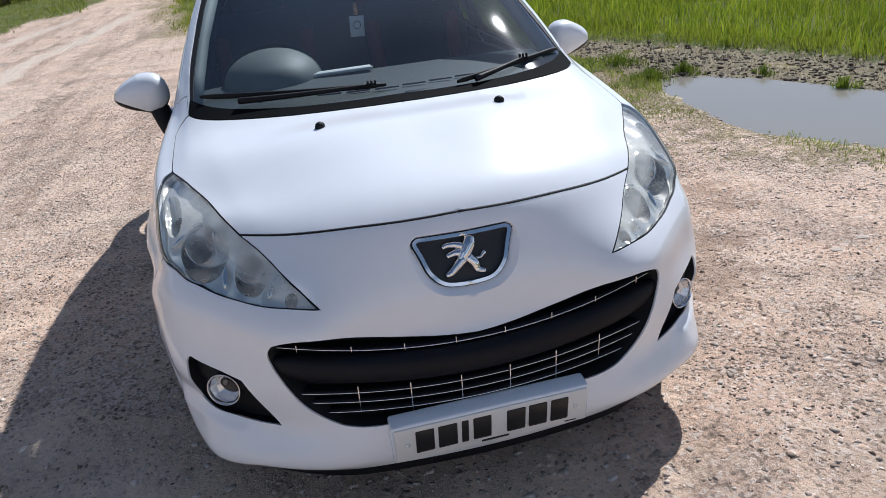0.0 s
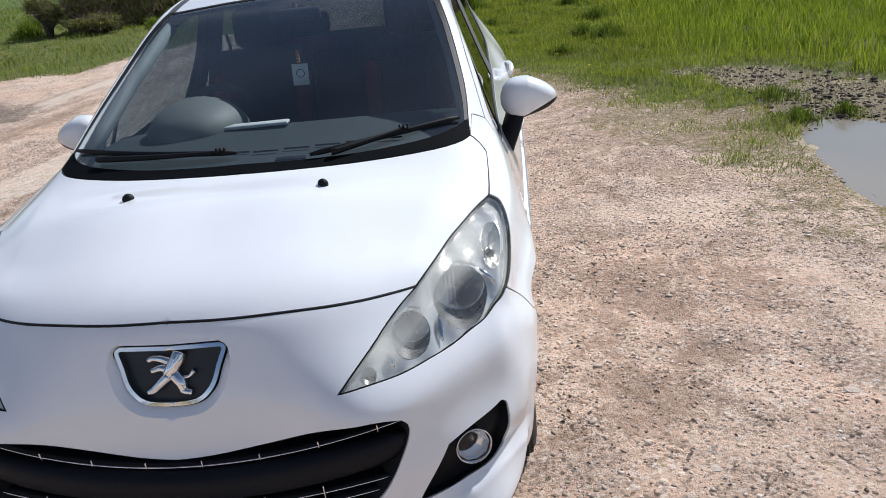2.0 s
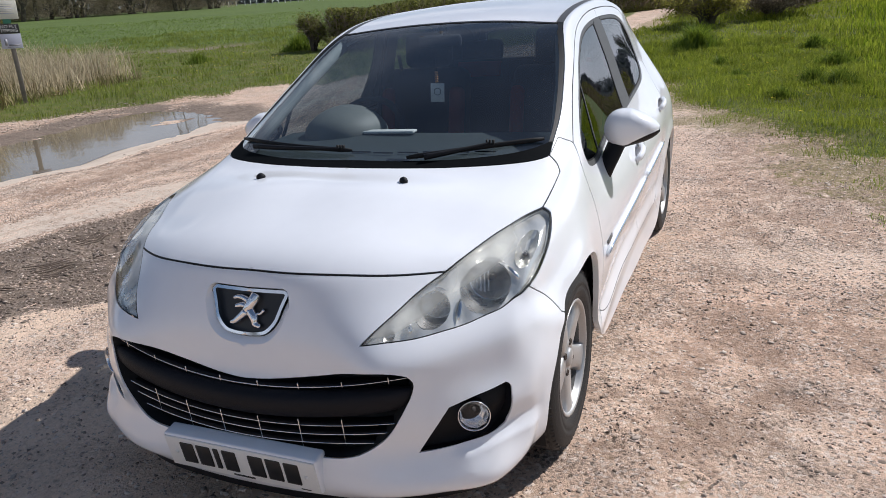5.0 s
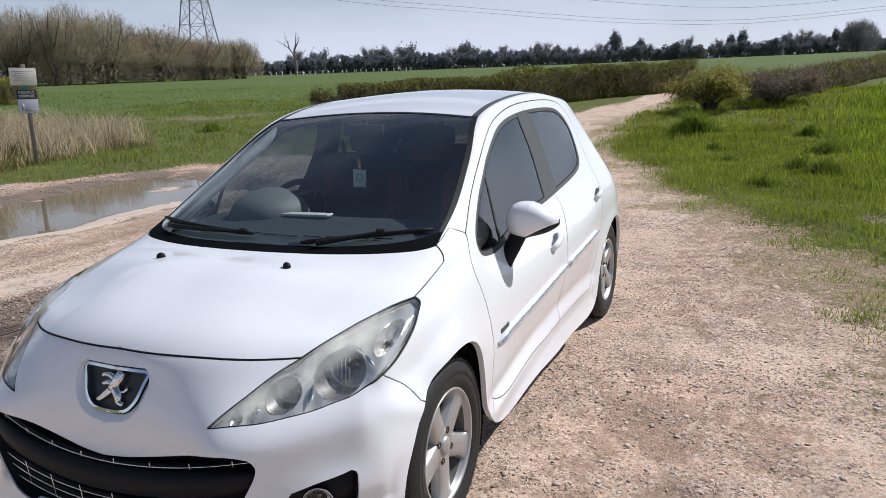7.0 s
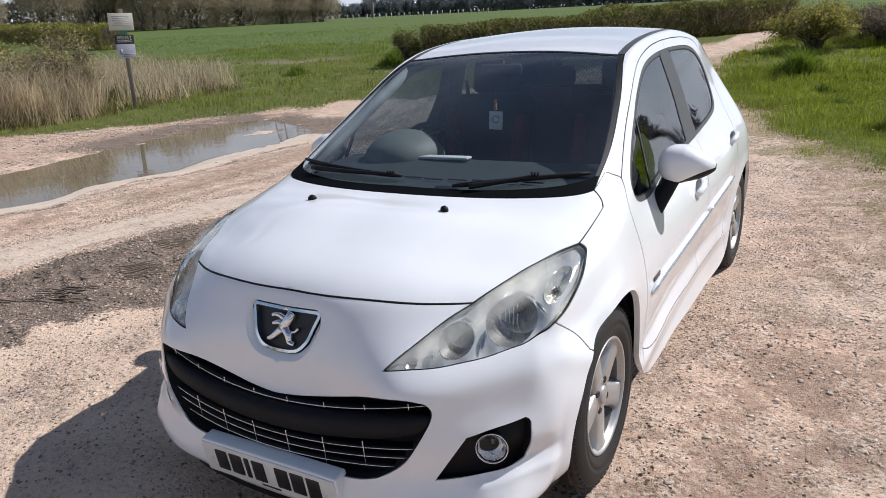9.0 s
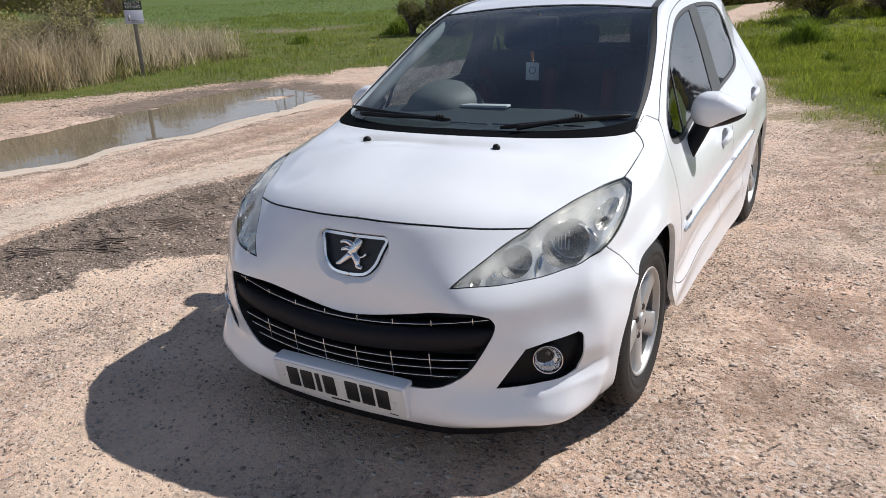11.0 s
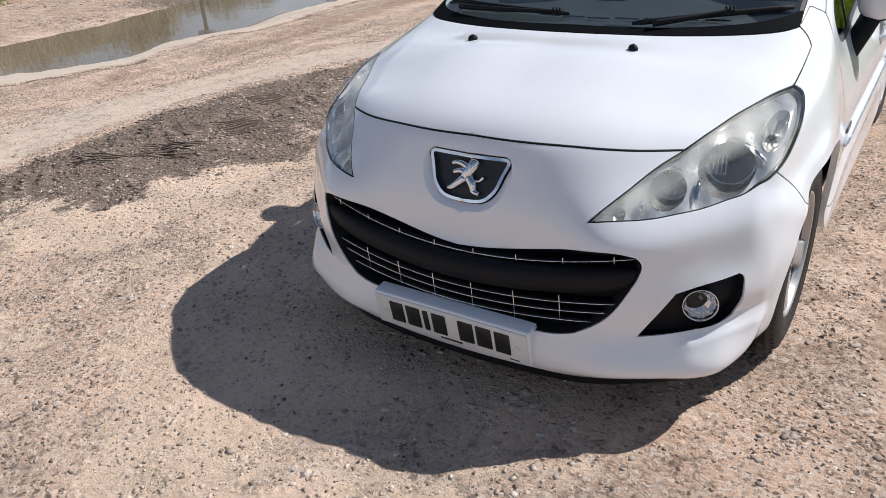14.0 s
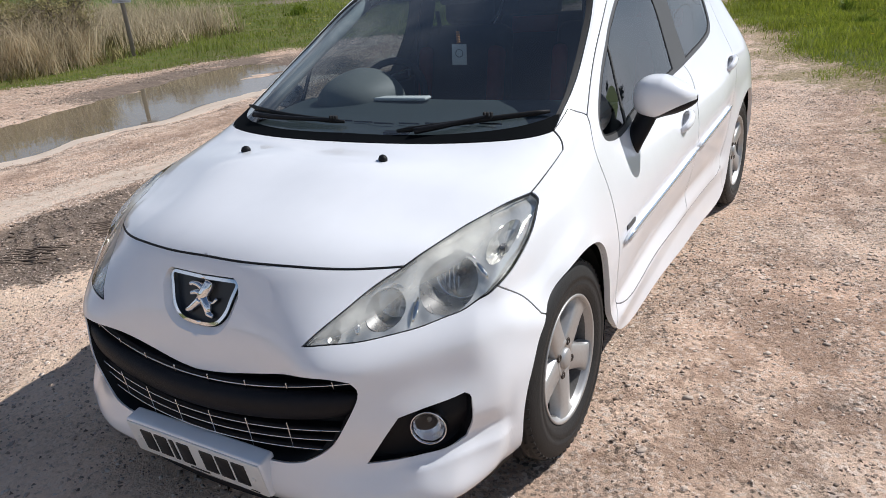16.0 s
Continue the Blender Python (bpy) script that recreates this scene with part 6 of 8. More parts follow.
way = ramp(-6.6, -6.2, mx) * np.maximum(ramp(-2.9, -3.3, mx), ramp(2.6, 4.0, my) * ramp(-.6, -1.6, mx)) * ramp(-6, -3, my) * ramp(26, 18, my)
ground = fast_mesh("ground", np.stack([mx.ravel(), my.ravel(), g_h], 1), quads, np.arange(0, len(quads), 4), ground_material(), True, None,
                   (("brown", brown.ravel()), ("way", way.ravel()), ("firm", firm.ravel()), ("moss", moss.ravel()), ("grass", g_grass), ("mud", g_mud), ("silt", g_silt), ("crop", g_crop)))
tagged(ground, "pale stony farm track with verges and fields", "ground", kind="structure")


def water_material(name, colour):
    m, n, l, b = nodes_for(name)
    b.inputs["Base Color"].default_value = colour
    b.inputs["Roughness"].default_value = .03
    b.inputs["IOR"].default_value = 1.33
    at = n.new("ShaderNodeTexCoord")
    t = n.new("ShaderNodeTexNoise")
    t.inputs["Scale"].default_value, t.inputs["Detail"].default_value = 3.0, 4
    l.new(at.outputs["Object"], t.inputs[0])
    up = n.new("ShaderNodeBump")
    up.inputs["Strength"].default_value, up.inputs["Distance"].default_value = .06, .02
    l.new(t.outputs[0], up.inputs["Height"])
    l.new(up.outputs[0], b.inputs["Normal"])
    return m


BROWN_WATER, GREY_WATER = water_material("muddy_water", (.19, .152, .104, 1)), water_material("grey_puddle_water", (.26, .235, .20, 1))
for pool, level, label, water in ((PUDDLE_LEFT, -.028, "long brown puddle beside the track", BROWN_WATER), (PUDDLE_RIGHT, -.022, "shallow grey puddle in the muddy verge", GREY_WATER)):
    xy = np.array(pool)
    mid = xy.mean(0)
    ring = [tuple(mid + (p - mid) * 1.13) + (level,) for p in xy]
    ob = raw("puddle", [(mid[0], mid[1], level)] + ring, [(0, i + 1, (i + 1) % len(ring) + 1) for i in range(len(ring))], water)
    tagged(ob, label, "puddle", kind="structure")


# loose stones
def island_material(name, a, b_colour, rough=.85, spec=.3, translucent=0.0):
    m, n, l, b = nodes_for(name)
    geo = n.new("ShaderNodeNewGeometry")
    col = mix_colour(n, l, geo.outputs["Random Per Island"], a, b_colour)
    at = n.new("ShaderNodeTexCoord")
    t = n.new("ShaderNodeTexNoise")
    t.inputs["Scale"].default_value = .7
    l.new(at.outputs["Object"], t.inputs[0])
    dark = n.new("ShaderNodeMapRange")
    dark.inputs[1].default_value, dark.inputs[2].default_value, dark.inputs[3].default_value, dark.inputs[4].default_value = .3, .7, .75, 1.2
    l.new(t.outputs[0], dark.inputs[0])
    tint = n.new("ShaderNodeVectorMath")
    tint.operation = "SCALE"
    l.new(col, tint.inputs[0])
    l.new(dark.outputs[0], tint.inputs["Scale"])
    l.new(tint.outputs[0], b.inputs["Base Color"])
    b.inputs["Roughness"].default_value, b.inputs["Specular IOR Level"].default_value = rough, spec
    if translucent:
        tl, mixer = n.new("ShaderNodeBsdfTranslucent"), n.new("ShaderNodeMixShader")
        l.new(tint.outputs[0], tl.inputs[0])
        mixer.inputs[0].default_value = translucent
        l.new(b.outputs[0], mixer.inputs[1])
        l.new(tl.outputs[0], mixer.inputs[2])
        l.new(mixer.outputs[0], n["Material Output"].inputs["Surface"])
    return m


STONE = island_material("pale_stones", (.30, .235, .185), (.68, .575, .49), .9)
BANK_STONE = island_material("bank_stones", (.24, .19, .145), (.60, .50, .42), .9)
RUT_CLOD = island_material("rut_clods", (.115, .088, .068), (.36, .28, .22), .9)
WET_CLOD = island_material("wet_mud_lumps", (.042, .031, .021), (.125, .092, .063), .7, .22)
DARK_STONE = island_material("dark_clods", (.10, .075, .06), (.28, .215, .17), .9)


def scatter(shapes, x, y, size, mat, name, label, category, sink=.25):
    """One mesh of many small shapes laid on the ground."""
    z = zones(x, y)[4]
    vs, ls, st, base, corner = [], [], [], 0, 0
    for k, (sv, sf) in enumerate(shapes):
        pick = np.arange(len(x)) % len(shapes) == k
        if not pick.any():
            continue
        sv = np.array([tuple(v) for v in sv])
        turn = rng.uniform(0, 2 * math.pi, pick.sum())
        c, s = np.cos(turn), np.sin(turn)
        stretch_x = rng.uniform(.8, 1.5, pick.sum())
        px, py = sv[:, 0][None] * stretch_x[:, None], sv[:, 1][None].repeat(pick.sum(), 0)
        wx, wy = c[:, None] * px - s[:, None] * py, s[:, None] * px + c[:, None] * py
        sz = size[pick][:, None]
        co = np.stack([wx * sz + x[pick][:, None], wy * sz + y[pick][:, None], sv[:, 2][None] * sz + z[pick][:, None] + (.5 - sink) * .4 * sz], -1)
        f = np.array(sf)
        loops = (f[None] + (base + np.arange(pick.sum()) * len(sv))[:, None, None]).reshape(-1)
        vs.append(co.reshape(-1, 3))
        ls.append(loops)
        st.append(corner + np.arange(0, len(loops), f.shape[1]))
        base += pick.sum() * len(sv)
        corner += len(loops)
    ob = fast_mesh(name, np.concatenate(vs), np.concatenate(ls), np.concatenate(st), mat)
    return tagged(ob, label, category, kind="stuff")


def chip_shape(k):
    bm = bmesh.new()
    bmesh.ops.create_cube(bm, size=1.5)
    r = random.Random(100 + k)
    for v in bm.verts:
        v.co = Vector((v.co.x * r.uniform(.45, 1.1), v.co.y * r.uniform(.45, 1.1), v.co.z * r.uniform(.10, .32)))
    return bm_vf(bm)


def rock_shape(k, fine=1, flat=.42):
    """An uneven flattened rock."""
    bm = bmesh.new()
    bmesh.ops.create_icosphere(bm, subdivisions=fine, radius=1.0)
    r = random.Random(300 + k)
    lean = [Vector((r.gauss(0, 1), r.gauss(0, 1), r.gauss(0, .5))).normalized() for _ in range(5)]
    cuts = [r.uniform(.55, .85) for _ in range(5)]
    for v in bm.verts:
        for way_off, c in zip(lean, cuts):  # flat broken faces
            d = v.co.dot(way_off)
            if d > c:
                v.co -= way_off * (d - c)
        v.co = Vector((v.co.x * r.uniform(.9, 1.1), v.co.y * r.uniform(.8, 1.0), v.co.z * flat * r.uniform(.85, 1.1)))
    return bm_vf(bm)


def splinter_shape(k):
    r = random.Random(200 + k)
    v = [(math.cos(a) * r.uniform(.7, 1.4), math.sin(a) * r.uniform(.7, 1.4), -.2) for a in (0.2, 2.3, 4.2)] + [(r.uniform(-.4, .4), r.uniform(-.4, .4), r.uniform(.5, .9))]
    return v, [(0, 1, 3), (1, 2, 3), (2, 0, 3), (2, 1, 0)]


GRIT = island_material("track_grit", (.20, .15, .115), (.66, .53, .44), .9)
STONES = [chip_shape(k) for k in range(6)]


def keep_on_track(x, y, most_grass=.35):
    z = zones(x, y)
    wet = (pool_depth(PUDDLE_LEFT, x, y) > .05) | (pool_depth(PUDDLE_RIGHT, x, y) > .05)
    return (z[0] < most_grass) & ~wet


n = 42000
x, y = rng.uniform(-6.5, 4.6, n), rng.uniform(-2.2, 9.5, n)
size = np.exp(rng.normal(math.log(.0064), .5, n)).clip(.0035, .017)
near = rng.uniform(0, 1, n) < np.clip(1.25 - np.hypot(x - 1.2, y - .8) / 9, .15, 1)
good = keep_on_track(x, y) & near & (cloudy(x, y, .6, 41) > .42) & (zones(x, y)[2] < .45)
scatter(STONES, x[good], y[good], size[good], STONE, "pebbles", "pale loose pebbles on the track", "pebbles", .4)
n = 6000
x, y = rng.uniform(-6.2, 4.4, n), rng.uniform(-1.8, 9, n)
size = np.exp(rng.normal(math.log(.0085), .40, n)).clip(.005, .018)
near = rng.uniform(0, 1, n) < np.clip(1.3 - np.hypot(x - 1.0, y - .5) / 7, .12, 1)
good = keep_on_track(x, y, .2) & near & (cloudy(x, y, .8, 42) + rng.uniform(-.15, .15, n) > .46) & (zones(x, y)[2] < .4)
FLAT_STONES = [rock_shape(k, 1, .15) for k in range(7)]
scatter(FLAT_STONES, x[good], y[good], size[good], STONE, "flat_stones", "flat pale stones pressed into the track", "stones", .5)
n = 105000
x, y = rng.uniform(-4.6, 4.2, n), rng.uniform(-1.6, 7.0, n)
good = keep_on_track(x, y) & (cloudy(x, y, .45, 45) + .25 * cloudy(x, y, .12, 47) > .56 + rng.uniform(-.12, .12, n)) & (zones(x, y)[2] < .5)
x, y = x[good], y[good]
size = np.exp(rng.normal(math.log(.0052), .42, len(x))).clip(.0025, .012)
scatter([splinter_shape(k) for k in range(5)], x, y, size, GRIT, "grit", "sharp loose grit on the track", "grit")
n = 1300
x, y = rng.uniform(-6.5, 4.6, n), rng.uniform(-2.2, 10, n)
size = np.exp(rng.normal(math.log(.0062), .45, n)).clip(.003, .022)
good = keep_on_track(x, y, .7) & (cloudy(x, y, .5, 43) > .50)
scatter(STONES, x[good], y[good], size[good], DARK_STONE, "earth_clods", "dark clods of earth on the track", "clods", .4)
n = 26000
x, y = rng.uniform(-4.0, -2.0, n), rng.uniform(-1.2, 4.6, n)
size = np.exp(rng.normal(math.log(.0085), .45, n)).clip(.004, .024)
rut_here = zones(x, y)[1]
good = rut_here > rng.uniform(.05, 1.6, n)
scatter(STONES, x[good], y[good], size[good], RUT_CLOD, "earth_clods", "brown crumbly clods in the wet rut", "clods", .4)
n = 16000
x, y = rng.uniform(2.4, 5.2, n), rng.uniform(.9, 8.2, n)
size = np.exp(rng.normal(math.log(.011), .5, n)).clip(.005, .036)
good = (zones(x, y)[1] > rng.uniform(.3, 1.3, n)) & (pool_depth(PUDDLE_RIGHT, x, y) < .02)
scatter([rock_shape(k, 1, .62) for k in range(5)], x[good], y[good], size[good], WET_CLOD, "earth_clods", "dark wet lumps of trodden mud by the puddle", "clods", .3)
n = 10000
x, y = rng.uniform(-12.8, -8.2, n), rng.uniform(-1, 10.2, n)
size = np.exp(rng.normal(math.log(.012), .45, n)).clip(.006, .035)
good = (pool_depth(PUDDLE_LEFT, x, y) < .02) & (edge_at(LEFT_EDGE, y) - x < .5) & (cloudy(x, y, 1.1, 44) > .42)
scatter(STONES, x[good], y[good], size[good], BANK_STONE, "bank_stones", "brown stones on the far bank of the puddle", "stones")
# ridges that tyres pressed up in the wet rut
ridge_parts = []
for cx, cy, turn, count, long in ((-2.95, 1.30, 28, 7, .42), (-2.9, 1.85, 62, 9, .30), (-3.25, 1.0, 20, 5, .35), (-3.3, 2.5, 75, 7, .30)):
    w = math.radians(turn)
    for i in range(count):
        off = (i - count / 2) * .042 + random.Random(i * 7 + count).uniform(-.006, .006)
        path = []
        for t in np.linspace(-.5, .5, 7):
            px = cx + math.cos(w) * t * long - math.sin(w) * off + .004 * math.sin(9 * t + i)
            py = cy + math.sin(w) * t * long + math.cos(w) * off
            path.append((px, py, float(zones(np.array([px]), np.array([py]))[4][0]) + .002))
        ridge_parts.append(tube(path, [.001, .006, .008, .007, .009, .006, .001], 6, flat=.8))
tread_marks = raw("tyre_ridges", *joined(*ridge_parts), material("pressed_mud", (.115, .085, .064), .85, vary=.35, vary_size=25, bump=.5, bump_size=90), None)
tagged(tread_marks, "tyre tread ridges pressed into the wet rut", "tyre marks", kind="stuff")
# single larger flat stones
for x, y, s, dark in ((1.32, .62, .05, 0), (2.05, 1.05, .06, 0), (2.0, 2.0, .04, 0), (1.62, .25, .035, 0), (1.863, .982, .062, 0), (1.687, 1.175, .034, 0), (1.465, 1.239, .028, 0), (1.60, .841, .03, 1), (1.05, .35, .022, 1), (1.75, .95, .03, 1), (-1.75, .15, .035, 0), (-.55, -.9, .05, 1), (1.95, .62, .045, 0), (-2.35, 1.9, .04, 0), (-2.6, .6, .045, 0), (2.3, 2.9, .05, 0)):
    v, f = rock_shape(int(s * 1000) % 9 + int(x * 10) % 5, 1, .20)
    s = s * .46
    ob = raw("stone", [(p[0] * s * 1.3, p[1] * s, p[2] * s) for p in v], f, DARK_STONE if dark else STONE, smooth=False)
    ob.location = (x, y, float(zones(np.array([x]), np.array([y]))[4][0]) + s * .02)
    tagged(ob, "dark lump of earth on the track" if dark else "flat pale stone lying on the track", "stone", "stones on the track")


# grass, crop and reeds: bent blades
def blades(name, x, y, tall, wide, lean, mat, label, category, z=None, parts=2):
    n = len(x)
    z = zones(x, y)[4] if z is None else z
    turn = rng.uniform(0, 2 * math.pi, n)
    out = rng.uniform(0, 2 * math.pi, n)
    bend = tall * rng.uniform(.15, 1, n) * lean
    cx, cy = np.cos(turn) * wide / 2, np.sin(turn) * wide / 2
    bx, by = np.cos(out) * bend, np.sin(out) * bend
    p0, p1 = np.stack([x - cx, y - cy, z - .01], 1), np.stack([x + cx, y + cy, z - .01], 1)
    mid = np.stack([x + bx * .35, y + by * .35, z + tall * .58], 1)
    half = np.stack([cx * .75, cy * .75, 0 * cx], 1)
    tip = np.stack([x + bx, y + by, z + tall * np.sqrt(np.clip(1 - (lean * .6) ** 2, .2, 1))], 1)
    verts = np.stack([p0, p1, mid + half, mid - half, tip], 1).reshape(-1, 3)
    b = np.arange(n)[:, None] * 5
    loops = np.concatenate([b + [[0, 1, 2, 3]], b + [[3, 2, 4]]], 1)
    starts = (np.arange(n)[:, None] * 7 + [[0, 4]]).reshape(-1)
    ob = fast_mesh(name, verts, loops.reshape(-1), starts, mat)
    return tagged(ob, label, category, kind="stuff")


LAWN = island_material("verge_grass", (.12, .17, .014), (.33, .36, .045), .6, .3, .58)
TALL = island_material("tall_field_grass", (.105, .17, .008), (.28, .32, .032), .55, .3, .58)
CROP = island_material("green_crop", (.175, .25, .06), (.275, .345, .10), .6, .3, .65)
STRAW = island_material("dead_reeds", (.33, .26, .165), (.78, .665, .47), .8, .2, .52)
DULL_LAWN = island_material("dull_verge_grass", (.165, .21, .036), (.295, .325, .072), .65, .25, .58)
TUSSOCK = island_material("dark_tussock_grass", (.075, .13, .012), (.25, .31, .038), .6, .3, .45)
DULL = island_material("dry_grass_litter", (.16, .13, .06), (.30, .26, .12), .85, .2, .2)


def in_view(n, r0, r1, a0, a1, power=1.0):
    """Random places in a fan round the car's nose: radii in metres, bearings in degrees left of straight on."""
    r = (rng.uniform(r0**power, r1**power, n)) ** (1 / power)
    a = np.radians(rng.uniform(a0, a1, n))
    return 1.0 - np.sin(a) * r, -1.0 + np.cos(a) * r


def grassy(x, y, least=.35):
    g = zones(x, y)
    wet = (pool_depth(PUDDLE_LEFT, x, y) > -.05) | (pool_depth(PUDDLE_RIGHT, x, y) > -.02)
    return (g[0] * (1 - g[1]) > least + rng.uniform(-.25, .25, len(x))) & ~wet


# right verge: short grass by the track, tall bright grass in the field
x, y = in_view(280000, 4.0, 34, -75, 14, 1.1)
deep = x - edge_at(RIGHT_EDGE, y)
good = grassy(x, y) & (deep > -.6) & (deep < 26)
x, y, deep = x[good], y[good], deep[good]
field = ramp(-.25, .9, x - edge_at(FIELD_EDGE, y) + (cloudy(x, y, 1.5, 51) - .5) * 1.6)
clump = ramp(.45, .75, cloudy(x, y, .8, 53))
far = np.hypot(x - 1, y + 1)
tall_here = rng.uniform(0, 1, len(x)) < field
size_up = np.clip(far / 9, 1, 3)
s = ~tall_here
blades("verge_grass", x[s], y[s], ((.035 + .09 * clump) * rng.uniform(.6, 1.3, len(x)))[s] * np.sqrt(size_up[s]), .007 * size_up[s], .8, LAWN, "short green grass on the verge", "grass")
s = tall_here & (rng.uniform(0, 1, len(x)) < .52)
blades("field_grass", x[s], y[s], (.23 * rng.uniform(.5, 1.2, len(x)))[s], .0105 * size_up[s], .6, TALL, "tall bright green grass in the field", "grass")
# dense fine grass where the verge is seen closest, thinning out over the track's edge
x, y = in_view(230000, 5.0, 20, -48, 12, 1.25)
deep = x - edge_at(RIGHT_EDGE, y)
g = zones(x, y)
thin = ramp(-1.3, .35, deep + (cloudy(x, y, .9, 58) - .5) * 1.9 + (cloudy(x, y, .22, 59) - .5) * .9)
good = (deep > -1.6) & (x < edge_at(FIELD_EDGE, y) + 1.2) & (g[1] < .45) & (rng.uniform(0, 1, len(x)) < np.maximum(g[0], .7 * thin ** 2 * ramp(.45, .62, cloudy(x, y, .3, 62)))) & (pool_depth(PUDDLE_RIGHT, x, y) < -.03)
x, y, thin, deep = x[good], y[good], thin[good], deep[good]
clump = ramp(.48, .72, cloudy(x, y, .45, 60))
up = np.clip(np.hypot(x - 1, y + 1) / 9, 1, 2.2)
dry = rng.uniform(0, 1, len(x)) > .25 + .75 * ramp(.0, .9, deep)
for pick, mat, label, lean in ((~dry, LAWN, "fine short green grass on the verge", 1.0), (dry, DULL_LAWN, "thin olive grass creeping over the track's edge", 2.0)):
    blades("verge_grass", x[pick], y[pick], ((.018 + .03 * thin + .075 * clump * thin) * rng.uniform(.6, 1.3, len(x)))[pick] * np.sqrt(up[pick]), .0055 * up[pick], lean, mat, label, "grass")
# left verge and the grass beyond the puddle
x, y = in_view(90000, 9, 40, 14, 80, 1.2)
left = edge_at(LEFT_EDGE, y) - x
good = grassy(x, y) & (left > -.5) & (left < 22)
x, y = x[good], y[good]
clump = ramp(.45, .75, cloudy(x, y, .9, 57))
far = np.hypot(x - 1, y + 1)
up = np.clip(far / 9, 1, 3.5)
blades("verge_grass", x, y, (.05 + .13 * clump) * rng.uniform(.6, 1.3, len(x)), .008 * up, .9, DULL_LAWN, "green grass beside the puddle", "grass")
x, y = in_view(42000, 15, 62, -2, 70, 1.2)
g = zones(x, y)
good = (g[3] > .5) & (g[1] < .3)
x, y = x[good], y[good]
far = np.hypot(x - 1, y + 1)
blades("crop", x, y, .065 * rng.uniform(.7, 1.3, len(x)), .017 * far / 14, 1.2, CROP, "young green crop in rows", "crop")
# dry litter where grass meets the track
x, y = rng.uniform(-11, 5.4, 30000), rng.uniform(-2, 20, 30000)
g = zones(x, y)
good = (np.abs(g[0] - .45) < .35) & (pool_depth(PUDDLE_LEFT, x, y) < -.05) & (pool_depth(PUDDLE_RIGHT, x, y) < 0)
x, y = x[good][:9000], y[good][:9000]
blades("dry_grass", x, y, .03 * rng.uniform(.5, 1.4, len(x)), .006 + .0005 * np.hypot(x, y), 1.2, DULL, "dry flattened grass at the track's edge", "grass")
# tufts by the right puddle and dark tussocks in the verge
for tx, ty, r, h, count in ((3.05, 4.75, .26, .12, 380), (3.45, 4.85, .2, .12, 240), (3.95, 4.35, .12, .10, 120), (4.1, 3.55, .16, .11, 180), (3.15, 5.6, .4, .14, 420),
                            (-.1, 17.4, .65, .62, 1400), (2.57, 13.5, .5, .32, 900), (2.05, 11.1, .32, .24, 500), (2.35, 10.4, .4, .26, 700), (2.4, 16.9, .4, .3, 500), (1.0, 12.2, .25, .16, 300), (.6, 14.4, .3, .2, 300), (1.6, 9.4, .25, .15, 350), (-13.7, 21.8, .5, .4, 600), (-14.2, 16.9, .5, .3, 500), (-12.7, 20.0, .5, .5, 600), (-9.0, 20.2, .5, .3, 500)):
    a, rr = rng.uniform(0, 2 * math.pi, count), r * rng.uniform(0, 1, count) ** .8
    rr = rr * (.75 + .35 * np.sin(2 * a + tx) + .2 * np.sin(5 * a + ty))
    blades("tussock", tx + rr * np.cos(a), ty + rr * np.sin(a), h * rng.uniform(.5, 1.15, count) * (1.2 - .85 * rr / r).clip(.2), .007 * max(1, math.hypot(tx, ty) / 7), .8, TUSSOCK, "dense tussock of dark green grass", "grass tussock")
# thin grass creeping round the right puddle and over the track's edge
x, y = rng.uniform(1.6, 4.4, 60000), rng.uniform(1.0, 7.5, 60000)
pool = pool_depth(PUDDLE_RIGHT, x, y)
creep = cloudy(x, y, .45, 83) + .34 * np.exp(-((pool + .35) / .4) ** 2) - .35 * ramp(.2, 1.4, edge_at(RIGHT_EDGE, y) - x)
good = (pool < -.03) & (creep + rng.uniform(-.32, .22, len(x)) > .84) & (zones(x, y)[1] < .95)
blades("creeping_grass", x[good], y[good], (.018 + .05 * ramp(.5, .75, cloudy(x, y, .3, 85)))[good] * rng.uniform(.4, 1.6, good.sum()), .006, 1.6, DULL_LAWN, "thin low grass round the puddle", "grass")
# straw and dry stalks trodden into the wet earth
x, y = rng.uniform(2.2, 5.2, 9000), rng.uniform(1.0, 8.2, 9000)
g = zones(x, y)
good = (g[1] > .35) & (pool_depth(PUDDLE_RIGHT, x, y) < 0)
blades("trodden_straw", x[good], y[good], .035 * rng.uniform(.4, 1.5, good.sum()), .005, 2.6, STRAW, "pale straw trodden into the mud", "straw")
# dead reeds round the sign
x, y = rng.uniform(-24, -11.8, 20000), rng.uniform(3, 16.5, 20000)
front = x + 12.9 + (y - 9.8) * .10 + .25 * np.sin(y * 2.1)
good = (front < -.12) & (y < 13.4 + .32 * (-x - 12)) & (cloudy(x, y, 1.2, 61) > .38)
x, y = x[good][:12000], y[good][:12000]
hgt = np.where(y > 10.6, .80, 1.18) * (.6 + .8 * cloudy(x, y, .9, 65)) * rng.uniform(.55, 1.2, len(x))
blades("dead_reeds", x, y, hgt, .014, .85, STRAW, "pale dead reeds behind the puddle", "reeds")
x, y = rng.uniform(-16.5, -12.7, 14000), rng.uniform(2.0, 9.4, 14000)
good = (x + 12.9 + (y - 9.8) * .10 + .25 * np.sin(y * 2.1) < -.18) & (cloudy(x, y, .7, 66) > .40)
x, y = x[good], y[good]
blades("dead_reeds", x, y, 1.45 * (.6 + .7 * cloudy(x, y, .8, 67)) * rng.uniform(.5, 1.2, len(x)), .013, 1.0, STRAW, "tall tangled dead reeds among the brambles", "reeds")
